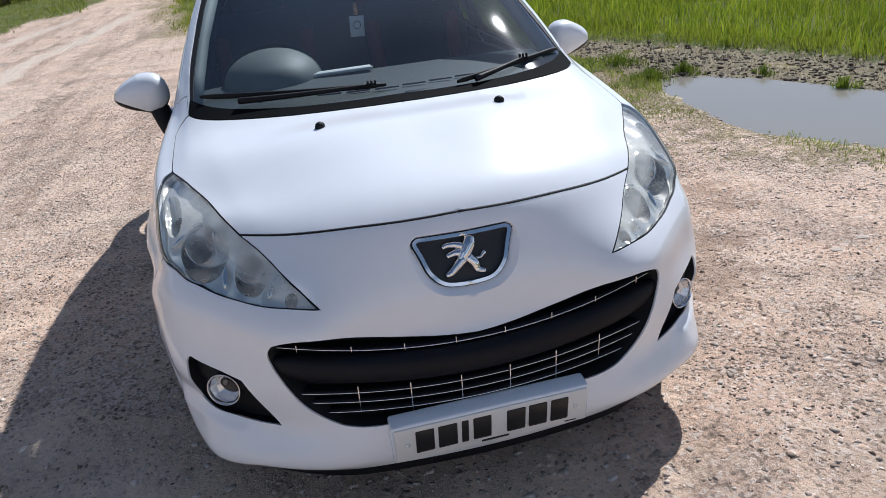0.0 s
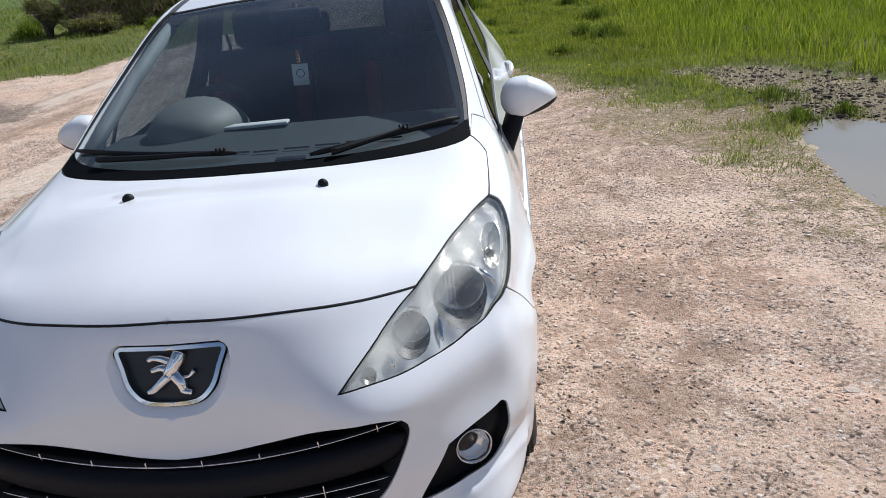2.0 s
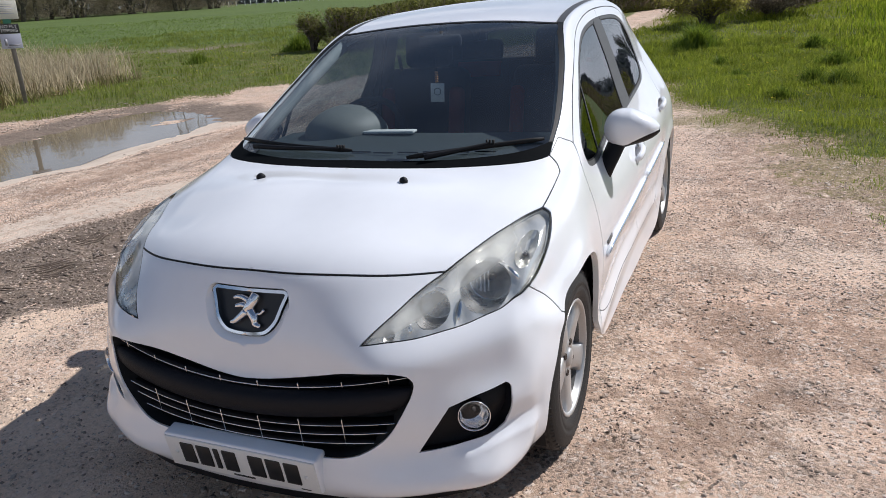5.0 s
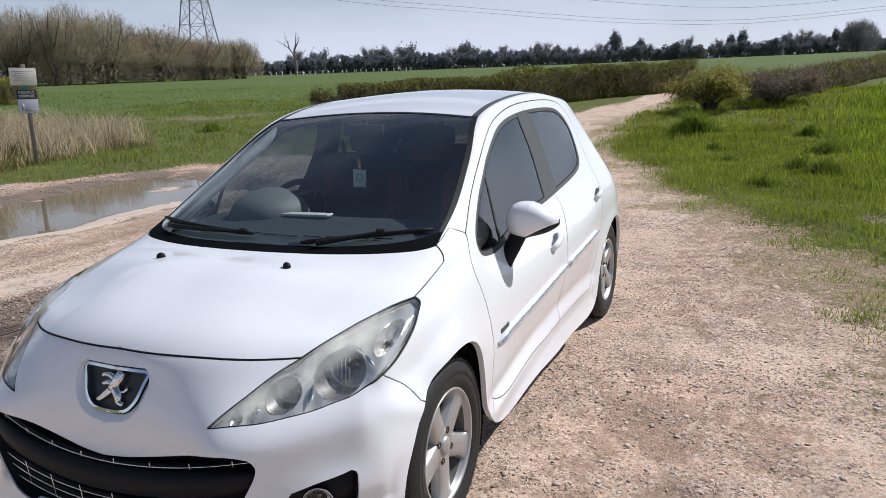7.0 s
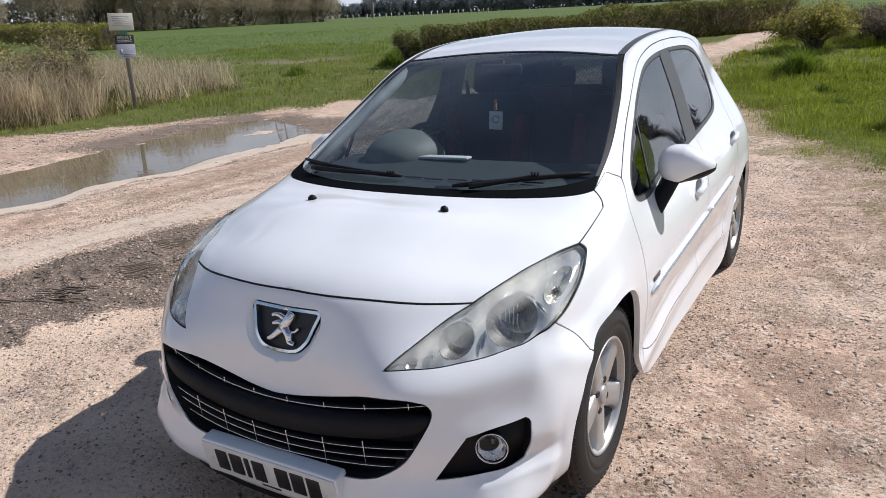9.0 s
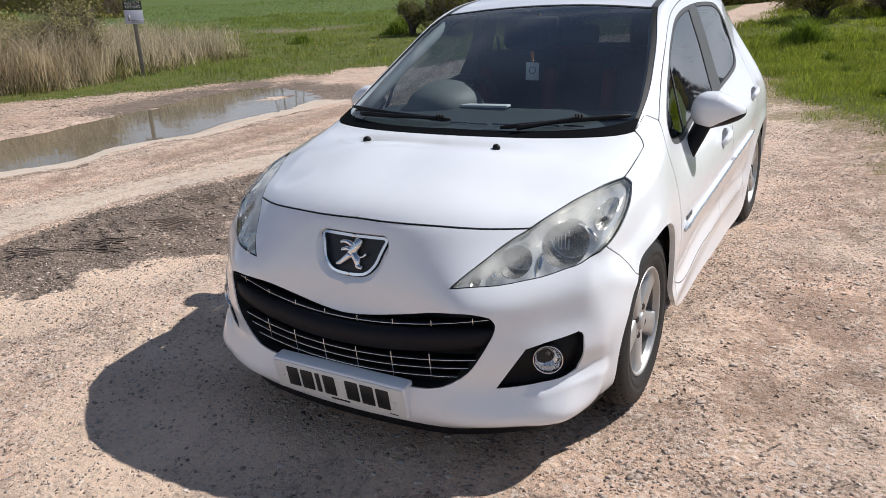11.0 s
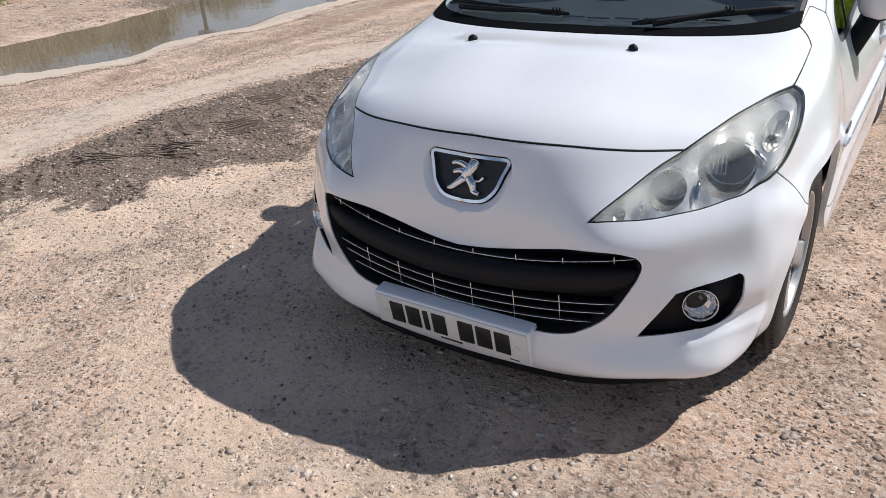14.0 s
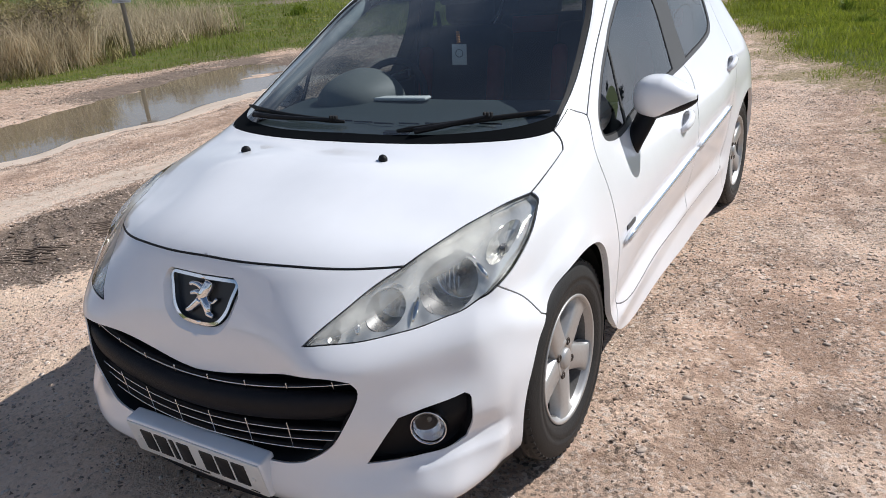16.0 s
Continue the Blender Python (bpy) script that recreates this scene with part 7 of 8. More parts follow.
x, y = rng.uniform(-17, -12.0, 9000), rng.uniform(3, 13.5, 9000)
good = (cloudy(x, y, .8, 63) > .42) & (x + 12.9 + (y - 9.8) * .10 < .15)
blades("low_bramble", x[good], y[good], .35 * rng.uniform(.5, 1.2, good.sum()), .02, 1.3, DULL, "low tangled bramble under the reeds", "bramble")
# dandelions
YELLOW = material("dandelion_yellow", (.75, .55, .02), .7)
for label_at, cx, cy, sx, sy, count in (("in the verge grass", 1.2, 13.5, 1.6, 4, 46), ("beside the puddle", -11.2, 16.0, 1.8, 1.8, 60), ("under the hedge", -4.6, 29, 1.2, 2.5, 90)):
    x, y = rng.normal(cx, sx, count), rng.normal(cy, sy, count)
    on_grass = zones(x, y)[0] > .6
    x, y = x[on_grass], y[on_grass]
    z = zones(x, y)[4] + .10
    vs = np.concatenate([np.stack([x + .026 * math.cos(w) * np.clip(np.hypot(x, y) / 14, 1, 2), y + .026 * math.sin(w) * np.clip(np.hypot(x, y) / 14, 1, 2), z + .012 * (w > 3)], 1)[:, None] for w in np.linspace(0, 2 * math.pi, 6, endpoint=False)], 1).reshape(-1, 3)
    ob = fast_mesh("dandelions", vs, np.arange(len(vs)), np.arange(0, len(vs), 6), YELLOW)
    tagged(ob, "yellow dandelions " + label_at, "flowers", kind="stuff")


# ---- hedges, trees, the sign and the power line ----
def ribbons(base, tip, wide, rng_turn=None):
    """Slender triangles from base to tip."""
    n = len(base)
    d = tip - base
    side = np.cross(d, rng.normal(size=(n, 3)))
    side /= np.linalg.norm(side, axis=1, keepdims=True) + 1e-9
    w = np.broadcast_to(np.asarray(wide, float), (n,))[:, None]
    return np.stack([base - side * w / 2, base + side * w / 2, tip], 1).reshape(-1, 3)


def leaf_cloud(places, size):
    """A small triangle of random turn at every place."""
    n = len(places)
    a, b = rng.normal(size=(n, 3)), rng.normal(size=(n, 3))
    a /= np.linalg.norm(a, axis=1, keepdims=True)
    b = np.cross(a, b)
    b /= np.linalg.norm(b, axis=1, keepdims=True)
    s = np.broadcast_to(np.asarray(size, float), (n,))[:, None] * rng.uniform(.6, 1.4, (n, 1))
    return np.stack([places - a * s * .6, places + a * s * .4 + b * s * .5, places + a * s * .4 - b * s * .5], 1).reshape(-1, 3)


def triangles(name, verts, mat, parent=None):
    ob = fast_mesh(name, verts, np.arange(len(verts)), np.arange(0, len(verts), 3), mat, False, parent)
    ob["kind"] = "stuff"
    return ob


BARK = material("grey_bark", (.10, .085, .07), .9, vary=.25, vary_size=2)
TWIGS = island_material("bare_willow_twigs", (.24, .20, .145), (.56, .48, .34), .9, .2, .4)
BUDS = island_material("yellow_green_buds", (.16, .16, .045), (.38, .36, .11), .8, .2, .3)
# far twigs and leaves: aerial haze is mixed into these blue-grey colours
HAZED_TWIGS = island_material("hazed_bare_twigs", (.15, .148, .155), (.23, .222, .222), .95, .1, .35)
HAZED_EVERGREEN = island_material("hazed_evergreen_leaves", (.16, .178, .20), (.22, .238, .252), .95, .05, .25)
HAZED_LEAF = island_material("hazed_undergrowth", (.17, .182, .198), (.23, .24, .25), .95, .05, .25)
THICKET = island_material("dark_thicket_twigs", (.085, .075, .055), (.20, .17, .125), .95, .1, .2)
HEDGE_LEAF = island_material("hawthorn_hedge_leaves", (.075, .085, .022), (.28, .28, .075), .75, .25, .45)
HEDGE_BARE = island_material("bare_hedge_twigs", (.11, .088, .064), (.33, .265, .195), .9, .2, .3)
BRAMBLE = island_material("bramble_leaves", (.23, .205, .085), (.52, .46, .23), .8, .2, .45)
BUSH_LEAF = island_material("spring_bush_leaves", (.17, .165, .03), (.42, .39, .10), .7, .25, .5)


def limb_set(height, spread, count, lean=.3, seed=1, low=.15):
    """Paths of a trunk's limbs: lists of points with radii."""
    r = np.random.default_rng(seed)
    out = []
    for k in range(count):
        a = 2 * math.pi * (k + r.uniform(-.3, .3)) / count
        start = height * r.uniform(low, .45)
        reach, top = spread * r.uniform(.5, 1), height * r.uniform(.65, 1)
        pts, rad = [], []
        for t in np.linspace(0, 1, 6):
            bend = t ** .8
            pts.append((math.cos(a) * reach * bend + r.normal(0, .04 * spread), math.sin(a) * reach * bend + r.normal(0, .04 * spread), start + (top - start) * t))
            rad.append(height * .014 * (1 - .85 * t) + .01)
        out.append((pts, rad))
    return out


def bare_tree(name, height, spread, twig_count, twig_long, twig_wide, mat, seed, label, stems=1, budded=0):
    """A leafless tree or many-stemmed shrub with limbs and a haze of twigs."""
    global rng
    keep, rng = rng, np.random.default_rng(seed)
    tree = new(name)
    tagged(tree, label, "tree")
    woods, ends = [], []
    for s in range(stems):
        off = rng.normal(0, spread * .18, 2) if stems > 1 else (0, 0)
        h = height * rng.uniform(.75, 1) if stems > 1 else height
        trunk = [(off[0] + rng.normal(0, .02 * h), off[1] + rng.normal(0, .02 * h), h * t) for t in np.linspace(0, .8, 6)]
        trunk[0] = (off[0], off[1], -.4)
        raw("trunk", *tube(trunk, [h * .028 * (1 - .8 * t) + .01 for t in np.linspace(0, 1, 6)], 6), BARK, tree)
        for pts, rad in limb_set(h, spread * (.55 if stems > 1 else .8), 7 if stems == 1 else 5, seed=seed + s, low=.15 if stems == 1 else -.02):
            pts = [(p[0] + off[0], p[1] + off[1], p[2]) for p in pts]
            woods.append(tube(pts, rad, 5))
            ends += pts[1:]
    raw("limb_work", *joined(*woods), BARK, tree)["kind"] = "stuff"
    ends = np.array(ends)
    at = ends[rng.integers(0, len(ends), twig_count)] + rng.normal(0, height * .055, (twig_count, 3))
    if stems > 1:  # brushwood down to the ground
        dome = rng.uniform(0, 1, twig_count) < .62
        way_out = rng.normal(size=(twig_count, 3))
        way_out /= np.linalg.norm(way_out, axis=1, keepdims=True)
        way_out[:, 2] = np.abs(way_out[:, 2])
        lumps = .86 + .14 * np.sin(3.1 * np.arctan2(way_out[:, 1], way_out[:, 0]) + seed) * np.sin(4.3 * way_out[:, 2] + seed)
        at[dome] = (np.array([0, 0, height * .25]) + way_out * (rng.uniform(.12, 1, (twig_count, 1)) ** (1 / 3) * lumps[:, None]) * np.array([spread, spread, height * .66]))[dome]
        low = rng.uniform(0, 1, twig_count) < .16
        around, out_by = rng.uniform(0, 2 * math.pi, twig_count), spread * np.sqrt(rng.uniform(0, .8, twig_count))
        at[low] = np.stack([np.cos(around) * out_by, np.sin(around) * out_by, rng.uniform(0, .42, twig_count) * height], 1)[low]
    mid = np.array([0, 0, height * .45])
    out = at - mid
    out /= np.linalg.norm(out, axis=1, keepdims=True)
    way = out * .6 + rng.normal(0, .45, (twig_count, 3)) + np.array([0, 0, .55])
    way /= np.linalg.norm(way, axis=1, keepdims=True)
    tips = at + way * twig_long * rng.uniform(.4, 1.3, (twig_count, 1))
    tips[:, 2] = np.maximum(tips[:, 2], .2)
    if stems > 1:  # a rounded crown
        mid, size = np.array([0, 0, height * .30]), np.array([spread * 1.04, spread * 1.04, height * .70])
        for ends_of in (at, tips):
            q = (ends_of - mid) / size
            far = np.linalg.norm(q, axis=1, keepdims=True)
            lim = rng.uniform(.80, 1.04, (twig_count, 1))
            ends_of[:] = np.where(far > lim, mid + q / far * lim * size, ends_of)
        tips[:, 2] = np.maximum(tips[:, 2], .2)
    triangles("crown", ribbons(at, tips, twig_wide), mat, tree)
    if budded:
        pick = rng.integers(0, twig_count, budded)
        triangles("bud_mass", leaf_cloud(tips[pick], .085), BUDS, tree)
    rng = keep
    return tree


def leafy_tree(name, height, spread, count, leaf, mat, seed, label, pointed=0.0):
    global rng
    keep, rng = rng, np.random.default_rng(seed)
    tree = tagged(new(name), label, "tree")
    limbs = limb_set(height, spread, 7, seed=seed)
    raw("trunk", *tube([(0, 0, -.4), (.05, 0, height * .3), (0, .05, height * .75)], (height * .03, height * .022, height * .006), 6), BARK, tree)
    raw("limb_work", *joined(*[tube(p, r, 5) for p, r in limbs]), BARK, tree)["kind"] = "stuff"
    lobes = np.array([p[k] for p, _ in limbs for k in (2, 3, 4, 5)] + [(0, 0, height * .9), (0, 0, height * .7)])
    pick = lobes[rng.integers(0, len(lobes), count)]
    at = pick + rng.normal(0, height * .085, (count, 3))
    if pointed:
        up = np.clip(at[:, 2] / height, 0, 1)
        at[:, :2] *= (1.25 - pointed * up)[:, None]
    triangles("crown", leaf_cloud(at, leaf), mat, tree)
    rng = keep
    return tree


def ground_z(x, y):
    return float(zones(np.array([x], float), np.array([y], float))[4][0])


def plant(tree, x, y, scale=1.0, turn=0.0):
    tree.matrix_basis = pose(x, y, ground_z(x, y), 0, 0, turn) @ Matrix.Diagonal((scale, scale, scale, 1))
    return tree


def polar(bearing, far):
    a = math.radians(bearing)
    return 1.7 - math.sin(a) * far, -1.2 + math.cos(a) * far


def copy_at(tree, bearing, far, scale, turn, group):
    x, y = polar(bearing, far)
    ob = copy_thing(tree, pose(x, y, ground_z(x, y), 0, 0, turn) @ Matrix.Diagonal((scale, scale, scale, 1)))
    ob.matrix_basis = pose(x, y, ground_z(x, y), 0, 0, turn) @ Matrix.Diagonal((scale, scale, scale, 1))
    return tagged(ob, group=group)


# willow scrub at the field's edge
willow_a = bare_tree("willow", 8.2, 5.4, 15000, .8, .040, TWIGS, 11, "many-stemmed olive-brown budding willow at the field's edge", stems=6, budded=3000)
willow_b = bare_tree("willow", 7.0, 5.0, 14000, .8, .040, TWIGS, 12, "many-stemmed olive-brown budding willow at the field's edge", stems=7, budded=1400)
willow_c = bare_tree("willow", 9.4, 4.0, 6500, 1.5, .045, TWIGS, 13, "tall thin bare tree with yellow-green buds", stems=2, budded=1500)
random.seed(5)
first = {id(willow_a): 0, id(willow_b): 0, id(willow_c): 0}
for bearing, far, scale, tree in ((56.5, 92, 1.0, willow_c), (53.2, 96, 1.12, willow_a), (51.0, 104, .8, willow_b), (50.0, 92, 1.0, willow_c), (47.9, 95, 1.06, willow_a), (45.9, 104, .72, willow_b), (44.6, 98, 1.02, willow_b), (42.6, 104, .70, willow_a), (41.5, 101, .84, willow_b), (40.0, 106, .62, willow_a), (39.1, 104, .80, willow_b),
                                  (60.5, 108, .8, willow_c), (66, 97, .9, willow_a)):
    if not first[id(tree)]:
        first[id(tree)] = 1
        x, y = polar(bearing, far)
        plant(tree, x, y, scale, random.uniform(0, 360))
        tagged(tree, group="willows at the field's edge")
    else:
        copy_at(tree, bearing, far, scale, random.uniform(0, 360), "willows at the field's edge")
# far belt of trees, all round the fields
far_a = bare_tree("far_tree", 9.0, 4.2, 2600, 1.6, .12, HAZED_TWIGS, 21, "distant bare dark tree in the tree belt")
far_b = bare_tree("far_tree", 7.5, 4.6, 2600, 1.5, .13, HAZED_TWIGS, 22, "distant bare dark tree in the tree belt", stems=3)
far_c = leafy_tree("far_evergreen", 8.5, 3.6, 2300, .50, HAZED_EVERGREEN, 23, "distant dark evergreen tree in the tree belt")
far_d = leafy_tree("far_evergreen", 10.0, 2.6, 2000, .46, HAZED_EVERGREEN, 24, "distant dark pointed evergreen tree in the tree belt", pointed=.8)
far_e = leafy_tree("far_shrub", 5.2, 4.4, 2000, .50, HAZED_EVERGREEN, 25, "distant dark shrubs under the tree belt")
kinds = (far_a, far_b, far_c, far_d, far_e)
placed = set()
spots = []
bearing = 39.5
while bearing > -14:
    spots.append((bearing, random.uniform(245, 275), random.choice((0, 0, 0, 0, 1, 1, 1, 1, 2, 2, 3)), random.choice((.5, .6, .62, .7, .75, .85, .95))))
    spots.append((bearing + random.uniform(-.3, .3), random.uniform(232, 244), 4, random.uniform(.55, .95)))
    spots.append((bearing + random.uniform(-.4, .4), random.uniform(235, 250), 4, random.uniform(.5, .9)))
    bearing -= random.uniform(.75, 1.15)
bearing = -14
while bearing > -190:
    spots.append((bearing, random.uniform(270, 330), random.choice((0, 1, 2, 4, 4)), random.uniform(.7, 1.2)))
    bearing -= 4.6
for bearing in np.arange(66, 168, 6.0):
    spots.append((float(bearing), random.uniform(180, 230), random.choice((0, 1, 2, 4)), random.uniform(.8, 1.2)))
for bearing, far, k, scale in spots:
    if k not in placed:
        placed.add(k)
        x, y = polar(bearing, far)
        tagged(plant(kinds[k], x, y, scale, random.uniform(0, 360)), group="far tree belt")
    else:
        copy_at(kinds[k], bearing, far, scale, random.uniform(0, 360), "far tree belt")
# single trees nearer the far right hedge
edge_tree = bare_tree("hedge_tree", 6.0, 3.6, 5000, 1.2, .05, HAZED_TWIGS, 31, "pale bare tree standing in the far hedge", stems=3)
x, y = polar(-4.6, 150)
plant(edge_tree, x, y, 1.0)
# dead tree in the field
DEAD_WOOD = material("bleached_dead_wood", (.24, .205, .165), .9, vary=.2, vary_size=2)
dead = tagged(new("dead_tree"), "dead leafless tree with broken forked limbs in the field", "tree")
snag = [((0, 0, -.3), (.1, 0, 2.2), (-.1, 0, 4.0), (.3, .1, 5.6), (.5, .1, 7.4)), ((-.05, 0, 3.2), (-1.2, .2, 4.6), (-2.3, .2, 5.4), (-3.6, .3, 6.0)), ((.15, 0, 4.6), (1.0, -.3, 5.6), (1.4, -.4, 6.4)), ((.05, 0, 2.6), (.9, .2, 3.6), (1.8, .2, 3.9)), ((-1.3, .2, 4.7), (-1.5, .2, 5.8), (-1.9, .1, 6.5))]
for k, path in enumerate(snag):
    raw("trunk" if k == 0 else "limb", *tube(path, [(.26 if k == 0 else .13) * (1 - .8 * t) for t in np.linspace(0, 1, len(path))], 7), DEAD_WOOD, dead)
twig_at = np.array([p for path in snag[1:] for p in path[1:]] * 9, float)
triangles("twig_mass", ribbons(twig_at, twig_at + rng.normal(0, .55, twig_at.shape) + (0, 0, .3), .05), DEAD_WOOD, dead)
x, y = polar(34.9, 128)
plant(dead, x, y, .92)


# hedges
def hedge(name, path, height, deep, leaves, leaf_size, leaf_mat, bare, label, seed=3):
    global rng
    keep, rng = rng, np.random.default_rng(seed)
    p = np.array(path, float)
    seg = np.linalg.norm(np.diff(p, axis=0), axis=1)
    at = np.concatenate([[0], np.cumsum(seg)])
    thing = tagged(new(name), label, "hedge")

    def spots(n, shell):
        s = rng.uniform(0, at[-1], n)
        x, y = np.interp(s, at, p[:, 0]), np.interp(s, at, p[:, 1])
        d = np.stack([np.gradient(np.interp(np.linspace(0, at[-1], 400), at, p[:, k])) for k in (0, 1)], 1)[np.clip((s / at[-1] * 399).astype(int), 0, 399)]
        d /= np.linalg.norm(d, axis=1, keepdims=True)
        a = rng.uniform(0, 2 * math.pi, n)
        r = np.sqrt(rng.uniform(shell, 1, n))
        off = np.clip(np.cos(a) * 1.25, -1, 1) * r * deep / 2
        top = height * (1 + .22 * (cloudy(x, y, 2.6, 71) - .5) * 2 + .10 * (value_noise(x, y, .5, 73) - .5))
        z = (np.clip(np.sin(a) * 1.25, -1, 1) * r * .5 + .5) * top
        lump = 1 + .35 * (cloudy(x * 1.0, z * 2 + y, .9, 75) - .5)
        return x - d[:, 1] * off * lump, y + d[:, 0] * off * lump, z
    x, y, z = spots(leaves, .45)
    gz = far_rise(x, y)
    triangles("foliage", leaf_cloud(np.stack([x, y, z + gz], 1), leaf_size), leaf_mat, thing)
    x, y, z = spots(bare, .1)
    gz = far_rise(x, y)
    base = np.stack([x, y, z * .75 + gz], 1)
    triangles("twig_mass", ribbons(base, base + np.stack([rng.normal(0, .22, bare), rng.normal(0, .22, bare), rng.uniform(.1, .55, bare)], 1), .022 + leaf_size * .12), HEDGE_BARE, thing)
    stems = []
    for s in np.arange(.3, at[-1], .7):
        sx, sy = np.interp(s, at, p[:, 0]) + rng.normal(0, .1), np.interp(s, at, p[:, 1]) + rng.normal(0, .1)
        g = far_rise(np.array([sx]), np.array([sy]))[0]
        stems.append(tube([(sx, sy, g - .1), (sx + rng.normal(0, .1), sy, g + height * .4), (sx + rng.normal(0, .25), sy, g + height * .85)], (.035, .025, .01), 5))
    raw("stem_row", *joined(*stems), BARK, thing)["kind"] = "stuff"
    rng = keep
    return thing


hedge("hedge", ((-11.5, 20.1), (-9.8, 21.4), (-7.8, 24.8), (-6.2, 28.6), (-3.6, 32.6), (-2.2, 35.5)), 1.35, 1.2, 50000, .07, HEDGE_LEAF, 14000, "clipped green and brown hawthorn hedge beyond the track")
hedge("hedge", ((1.3, 26.6), (3.2, 32.0), (6.6, 43), (12, 60), (22, 90)), .95, 1.3, 26000, .095, HEDGE_LEAF, 26000, "thin brown hedge along the grass field", 4)
hedge("hedge", ((-62, 35), (-46, 30.5), (-34.5, 26)), 1.3, 1.6, 20000, .11, BUSH_LEAF, 9000, "low yellow-green hedge behind the reeds", 5)
hedge("thicket", [polar(b, 262) for b in range(42, -16, -4)], 3.4, 4.0, 14000, .9, HAZED_LEAF, 1500, "distant dark undergrowth below the tree belt", 6)
hedge("thicket", [polar(b, 122) for b in range(68, 38, -3)], 4.0, 3.0, 9000, .5, THICKET, 9000, "dark brown undergrowth behind the willows", 7)


def bush(x, y, r, h, leaves, leaf, mat, label, seed):
    global rng
    keep, rng = rng, np.random.default_rng(seed)
    thing = tagged(new("bush"), label, "bush")
    g = ground_z(x, y)
    k = 34
    turn, out = rng.uniform(0, 2 * math.pi, k), r * np.sqrt(rng.uniform(0, 1, k))
    lobes = np.stack([np.cos(turn) * out, np.sin(turn) * out, (.38 + .56 * rng.uniform(0, 1, k) * (1 - .45 * (out / r) ** 2)) * h], 1)
    which = rng.integers(0, k, leaves)
    big = rng.uniform(.08, .22, (k, 1))[which]
    at = lobes[which] + rng.normal(size=(leaves, 3)) * big * np.array([r, r, h * .55])
    at[:, 2] = np.maximum(at[:, 2], .08)
    triangles("foliage", leaf_cloud(at, leaf), mat, thing)
    stems = [tube([(p[0] * .12, p[1] * .12, -.1), (p[0] * .3, p[1] * .3, p[2] * .45), (p[0] * .7, p[1] * .7, p[2] * .75), tuple(p)], (.035, .025, .016, .006), 5) for p in lobes]
    raw("branch_work", *joined(*stems), BARK, thing)["kind"] = "stuff"
    base = lobes[rng.integers(0, k, leaves // 3)] * .92
    triangles("twig_mass", ribbons(base, base + rng.normal(0, .26, (leaves // 3, 3)) * (1, 1, .8), .014), HEDGE_BARE, thing)
    thing.location = (x, y, g)
    rng = keep
    return thing


bush(-.25, 23.6, 1.15, 1.3, 12000, .05, BUSH_LEAF, "yellow-green leafy bush at the bend of the track", 41)
bush(1.6, 25.4, 1.4, 1.2, 9000, .05, HEDGE_BARE, "bare brown shrub beside the leafy bush", 42)
bush(-11.9, 19.7, .45, 1.2, 2600, .045, HEDGE_LEAF, "sparse leafy shrub at the end of the hedge", 43)
bush(-10.6, 19.9, .7, .55, 4000, .05, HEDGE_LEAF, "low green bramble at the foot of the hedge", 47)
bush(-14.3, 9.1, .75, 1.7, 3600, .045, BRAMBLE, "tangled olive bramble beside the sign post", 48)
bush(-15.2, 7.3, 1.2, 1.6, 4600, .045, BRAMBLE, "tangled olive bramble among the reeds", 49)
bush(-15.6, 8.0, 1.3, 1.5, 5000, .05, BRAMBLE, "tangled bare bramble among the reeds", 44)
bush(-17.5, 6.0, 1.6, 1.6, 5000, .05, BRAMBLE, "tangled bare bramble among the reeds", 45)
bush(-19.5, 9.5, 1.6, 1.7, 5000, .07, BUSH_LEAF, "yellow-green bramble behind the reeds", 46)

# tree guards in the far field
GUARD = material("pale_plastic_guard", (.34, .35, .32), .6, vary=.1, vary_size=3)
for k in range(26):
    x, y = polar(38.3 - k * .48 + random.uniform(-.12, .12), 118 + random.uniform(-5, 5))
    ob = raw("tree_guard", *lathe([(0, .09), (.7, .08), (.7, .0001)], 7, "z"), GUARD)
    ob.location = (x, y, ground_z(x, y) - .03)
    tagged(ob, "white plastic tree guard in the far field", "tree guard", "tree guards in the far field")

# warning signs on a post
WOOD = material("weathered_wood", (.22, .19, .16), .85, vary=.25, vary_size=6, bump=.3, bump_size=40)
CREAM = material("cream_board", (.66, .64, .55), .6, vary=.06, vary_size=4)
GREEN_TAPE = material("green_tie", (.05, .22, .14), .6)
SIGN_BLACK = material("sign_black", (.02, .02, .02), .5)
SIGN_LILAC = material("sign_pale_lilac", (.52, .52, .62), .5, vary=.05, vary_size=5)
TEXT_WHITE = material("sign_text_white", (.75, .75, .72), .5)
TEXT_GREY = material("sign_text_grey", (.30, .30, .33), .6)
post = tagged(new("sign_post"), "weathered wooden post carrying two warning signs among the reeds", "sign post")
gz = ground_z(-12.93, 9.84)
part("post", box_bm(.09, .06, 2.2 - gz + .2, pose(0, 0, 1.0), .008), WOOD, post)
turn = 51.5
post.matrix_basis = pose(-12.93, 9.84, gz, 0, 0, turn)
upper = part("upper_board", box_bm(.50, .02, .36, pose(-.02, -.045, 2.0 - gz, 0, 2, 0), .004), CREAM, post, "cream board with faded print")
for k in range(5):
    part("print_bar", box_bm(.36 - .05 * (k % 2), .004, .012, pose(-.02, -.058, 2.11 - gz - .045 * k, 0, 2, 0)), TEXT_GREY, upper)
part("tie", box_bm(.15, .07, .10, pose(0.0, -.01, 1.78 - gz), .01), GREEN_TAPE, post, "green tie round the post")
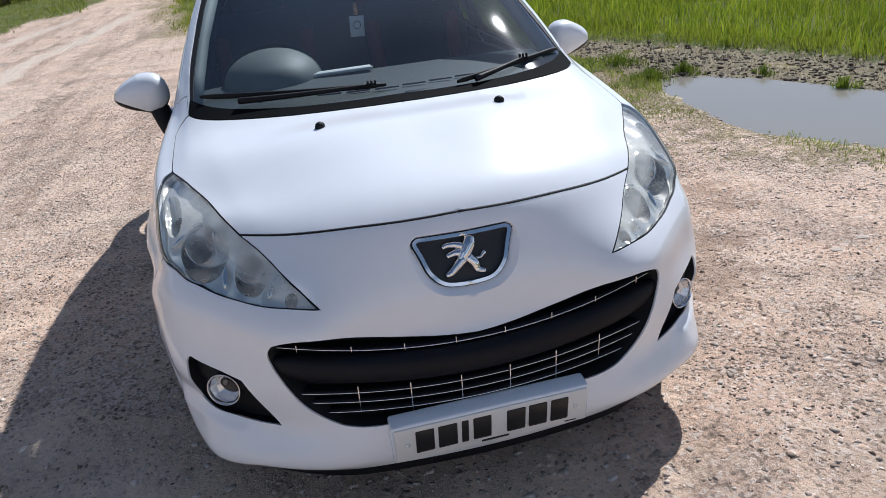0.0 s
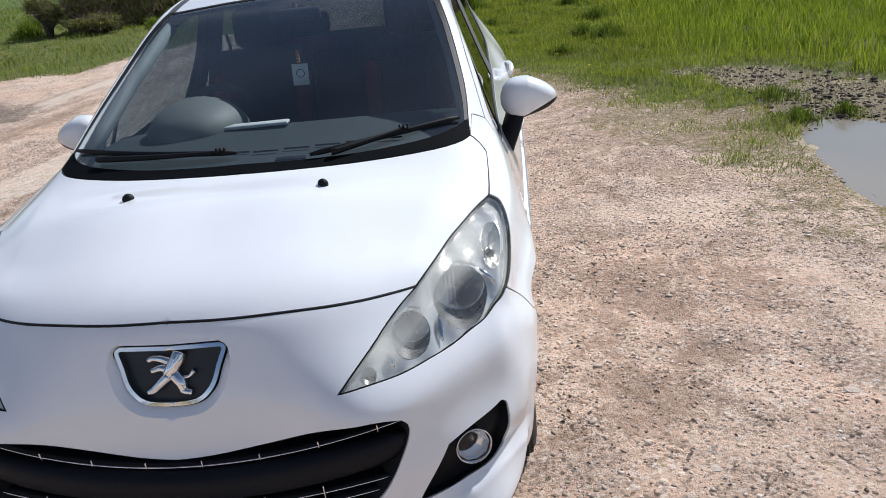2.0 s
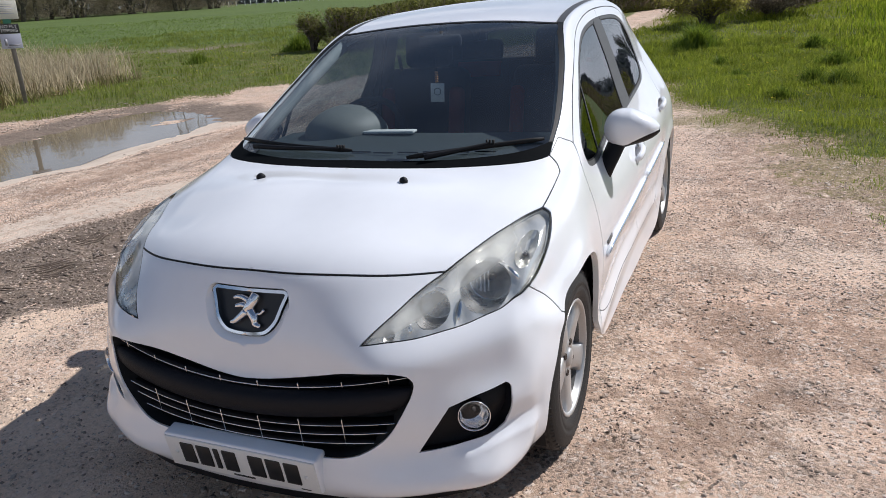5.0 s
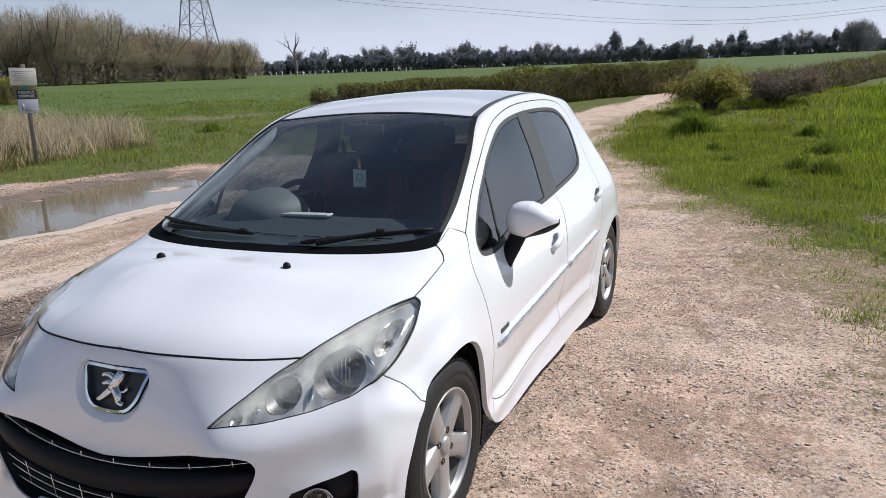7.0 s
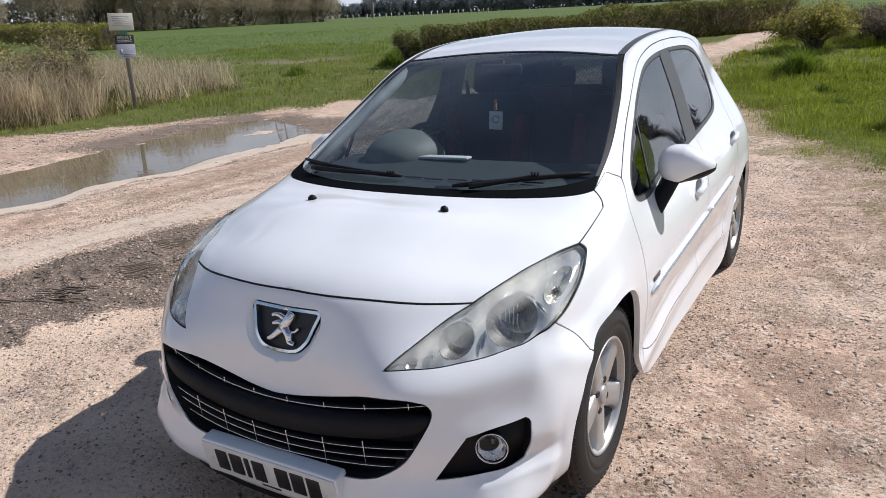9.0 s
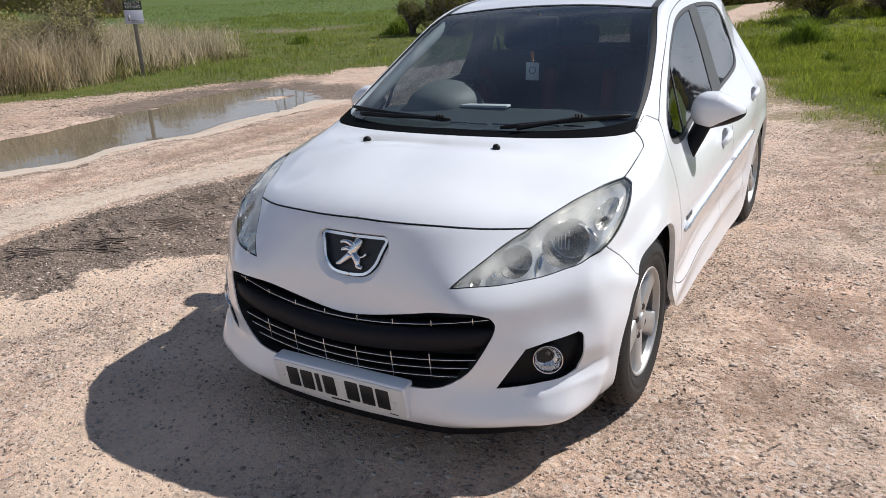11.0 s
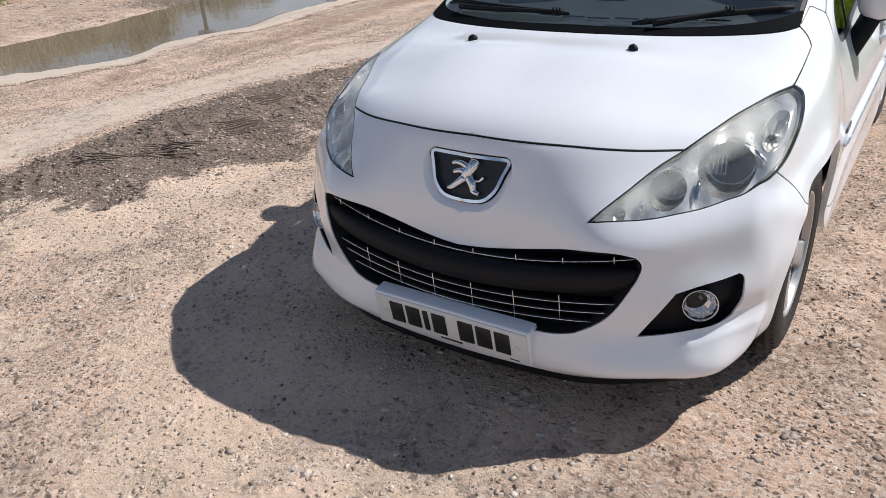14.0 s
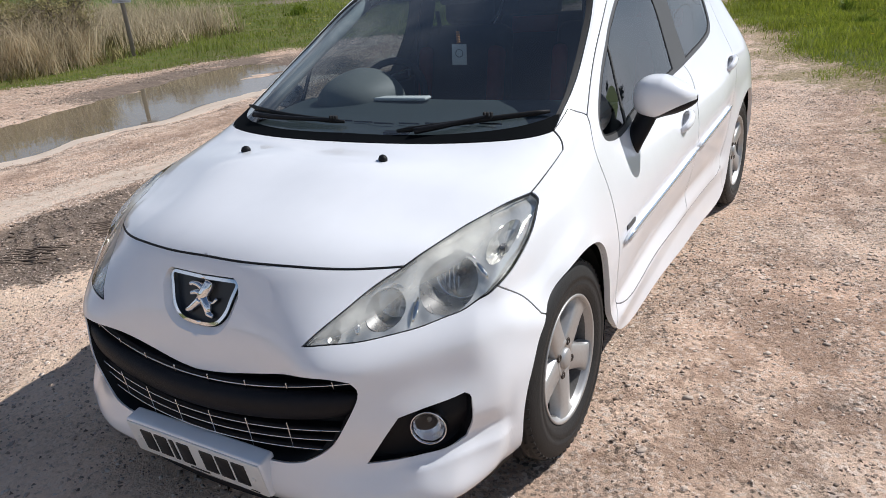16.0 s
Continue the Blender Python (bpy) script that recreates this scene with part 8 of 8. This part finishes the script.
lower = part("lower_board", box_bm(.38, .02, .19, pose(.0, -.045, 1.63 - gz, 0, 1, 0), .004), SIGN_BLACK, post, "black sign reading NO FLY TIPPING")
pale = part("pale_board", box_bm(.38, .02, .29, pose(.0, -.045, 1.385 - gz, 0, 1, 0), .004), SIGN_LILAC, post, "pale lilac notice below the black sign")
part("print_bar", box_bm(.22, .004, .03, pose(.05, -.058, 1.31 - gz)), TEXT_GREY, pale)
part("print_bar", box_bm(.05, .004, .13, pose(-.10, -.058, 1.37 - gz)), TEXT_GREY, pale)
part("print_bar", box_bm(.26, .004, .012, pose(.04, -.058, 1.27 - gz)), TEXT_GREY, pale)
for words, z in (("NO FLY", 1.645), ("TIPPING", 1.565)):
    text = bpy.data.curves.new("lettering", "FONT")
    text.body, text.size, text.extrude, text.align_x = words, .088, .002, "CENTER"
    ob = new("lettering", text)
    text.materials.append(TEXT_WHITE)
    ob.parent = lower
    ob.matrix_basis = pose(0, -.059, z - gz, 90)

# pylon and cables
STEEL = material("galvanised_steel", (.20, .21, .22), .6, .5, vary=.1, vary_size=1)
pylon = tagged(new("pylon"), "tall grey lattice steel electricity pylon beyond the trees", "pylon")
levels_z = [0, 7, 13, 18.5, 23.5, 28, 32, 36, 40]
half_w = [4.9, 3.95, 3.15, 2.45, 1.9, 1.5, 1.15, .9, .5]
corner = lambda k, i: Vector((half_w[k] * (1 if i in (0, 3) else -1), half_w[k] * (1 if i < 2 else -1), levels_z[k]))
for i in range(4):
    raw("leg", *tube([corner(k, i) for k in range(9)], .16, 4), STEEL, pylon)
for i in range(4):
    j = (i + 1) % 4
    braces = []
    for k in range(8):
        braces += [tube([corner(k, i), corner(k + 1, j)], .07, 4), tube([corner(k, j), corner(k + 1, i)], .07, 4), tube([corner(k, i), corner(k, j)], .06, 4)]
    raw("bracing", *joined(*braces), STEEL, pylon)
for z, w in ((28, 7), (34, 6), (39, 5)):
    raw("cross_arm", *joined(*[tube([(-w, 0, z), (0, s * 1.2, z + .2), (w, 0, z)], .12, 4) for s in (-1, 1)], tube([(-w, 0, z), (0, 0, z + 2.2), (w, 0, z)], .1, 4)), STEEL, pylon)
px, py = -131.0 * 1.0, 148.5
pylon.matrix_basis = pose(px, py, float(far_rise(np.array([px]), np.array([py]))[0]) - .3, 0, 0, 20)
for lines in (((-131, 148, 31), (-97, 172.5, 22.7), (-79, 181.7, 20.6), (-49.7, 192, 16.9), (-24, 197, 14.3), (.5, 198.7, 13.5), (14.6, 198.3, 14.2), (60, 230, 17), (300, 700, 40)),
              ((-131, 148, 32), (-97, 172.5, 23.9), (-79, 181.7, 21.7), (-49.7, 192, 17.9), (-24, 197, 15.2), (.5, 198.7, 14.4), (14.6, 198.3, 15.0), (60, 230, 18), (300, 700, 41)),
              ((-131, 148, 40), (-79, 181.7, 27), (-38.9, 194.5, 20.6), (.3, 198.7, 17.0), (20, 197, 17.6), (60, 230, 20), (300, 700, 46))):
    p = np.array(lines, float)
    knots = np.concatenate([[0], np.cumsum(np.linalg.norm(np.diff(p, axis=0), axis=1))])
    fine = spline_at(knots, p, spline_slopes(knots, p), np.linspace(0, knots[-1], 60))
    ob = raw("power_cable", *tube([tuple(q) for q in fine], .032, 4), STEEL)
    tagged(ob, "thin sagging power cable from the pylon", "cable", "power cables")
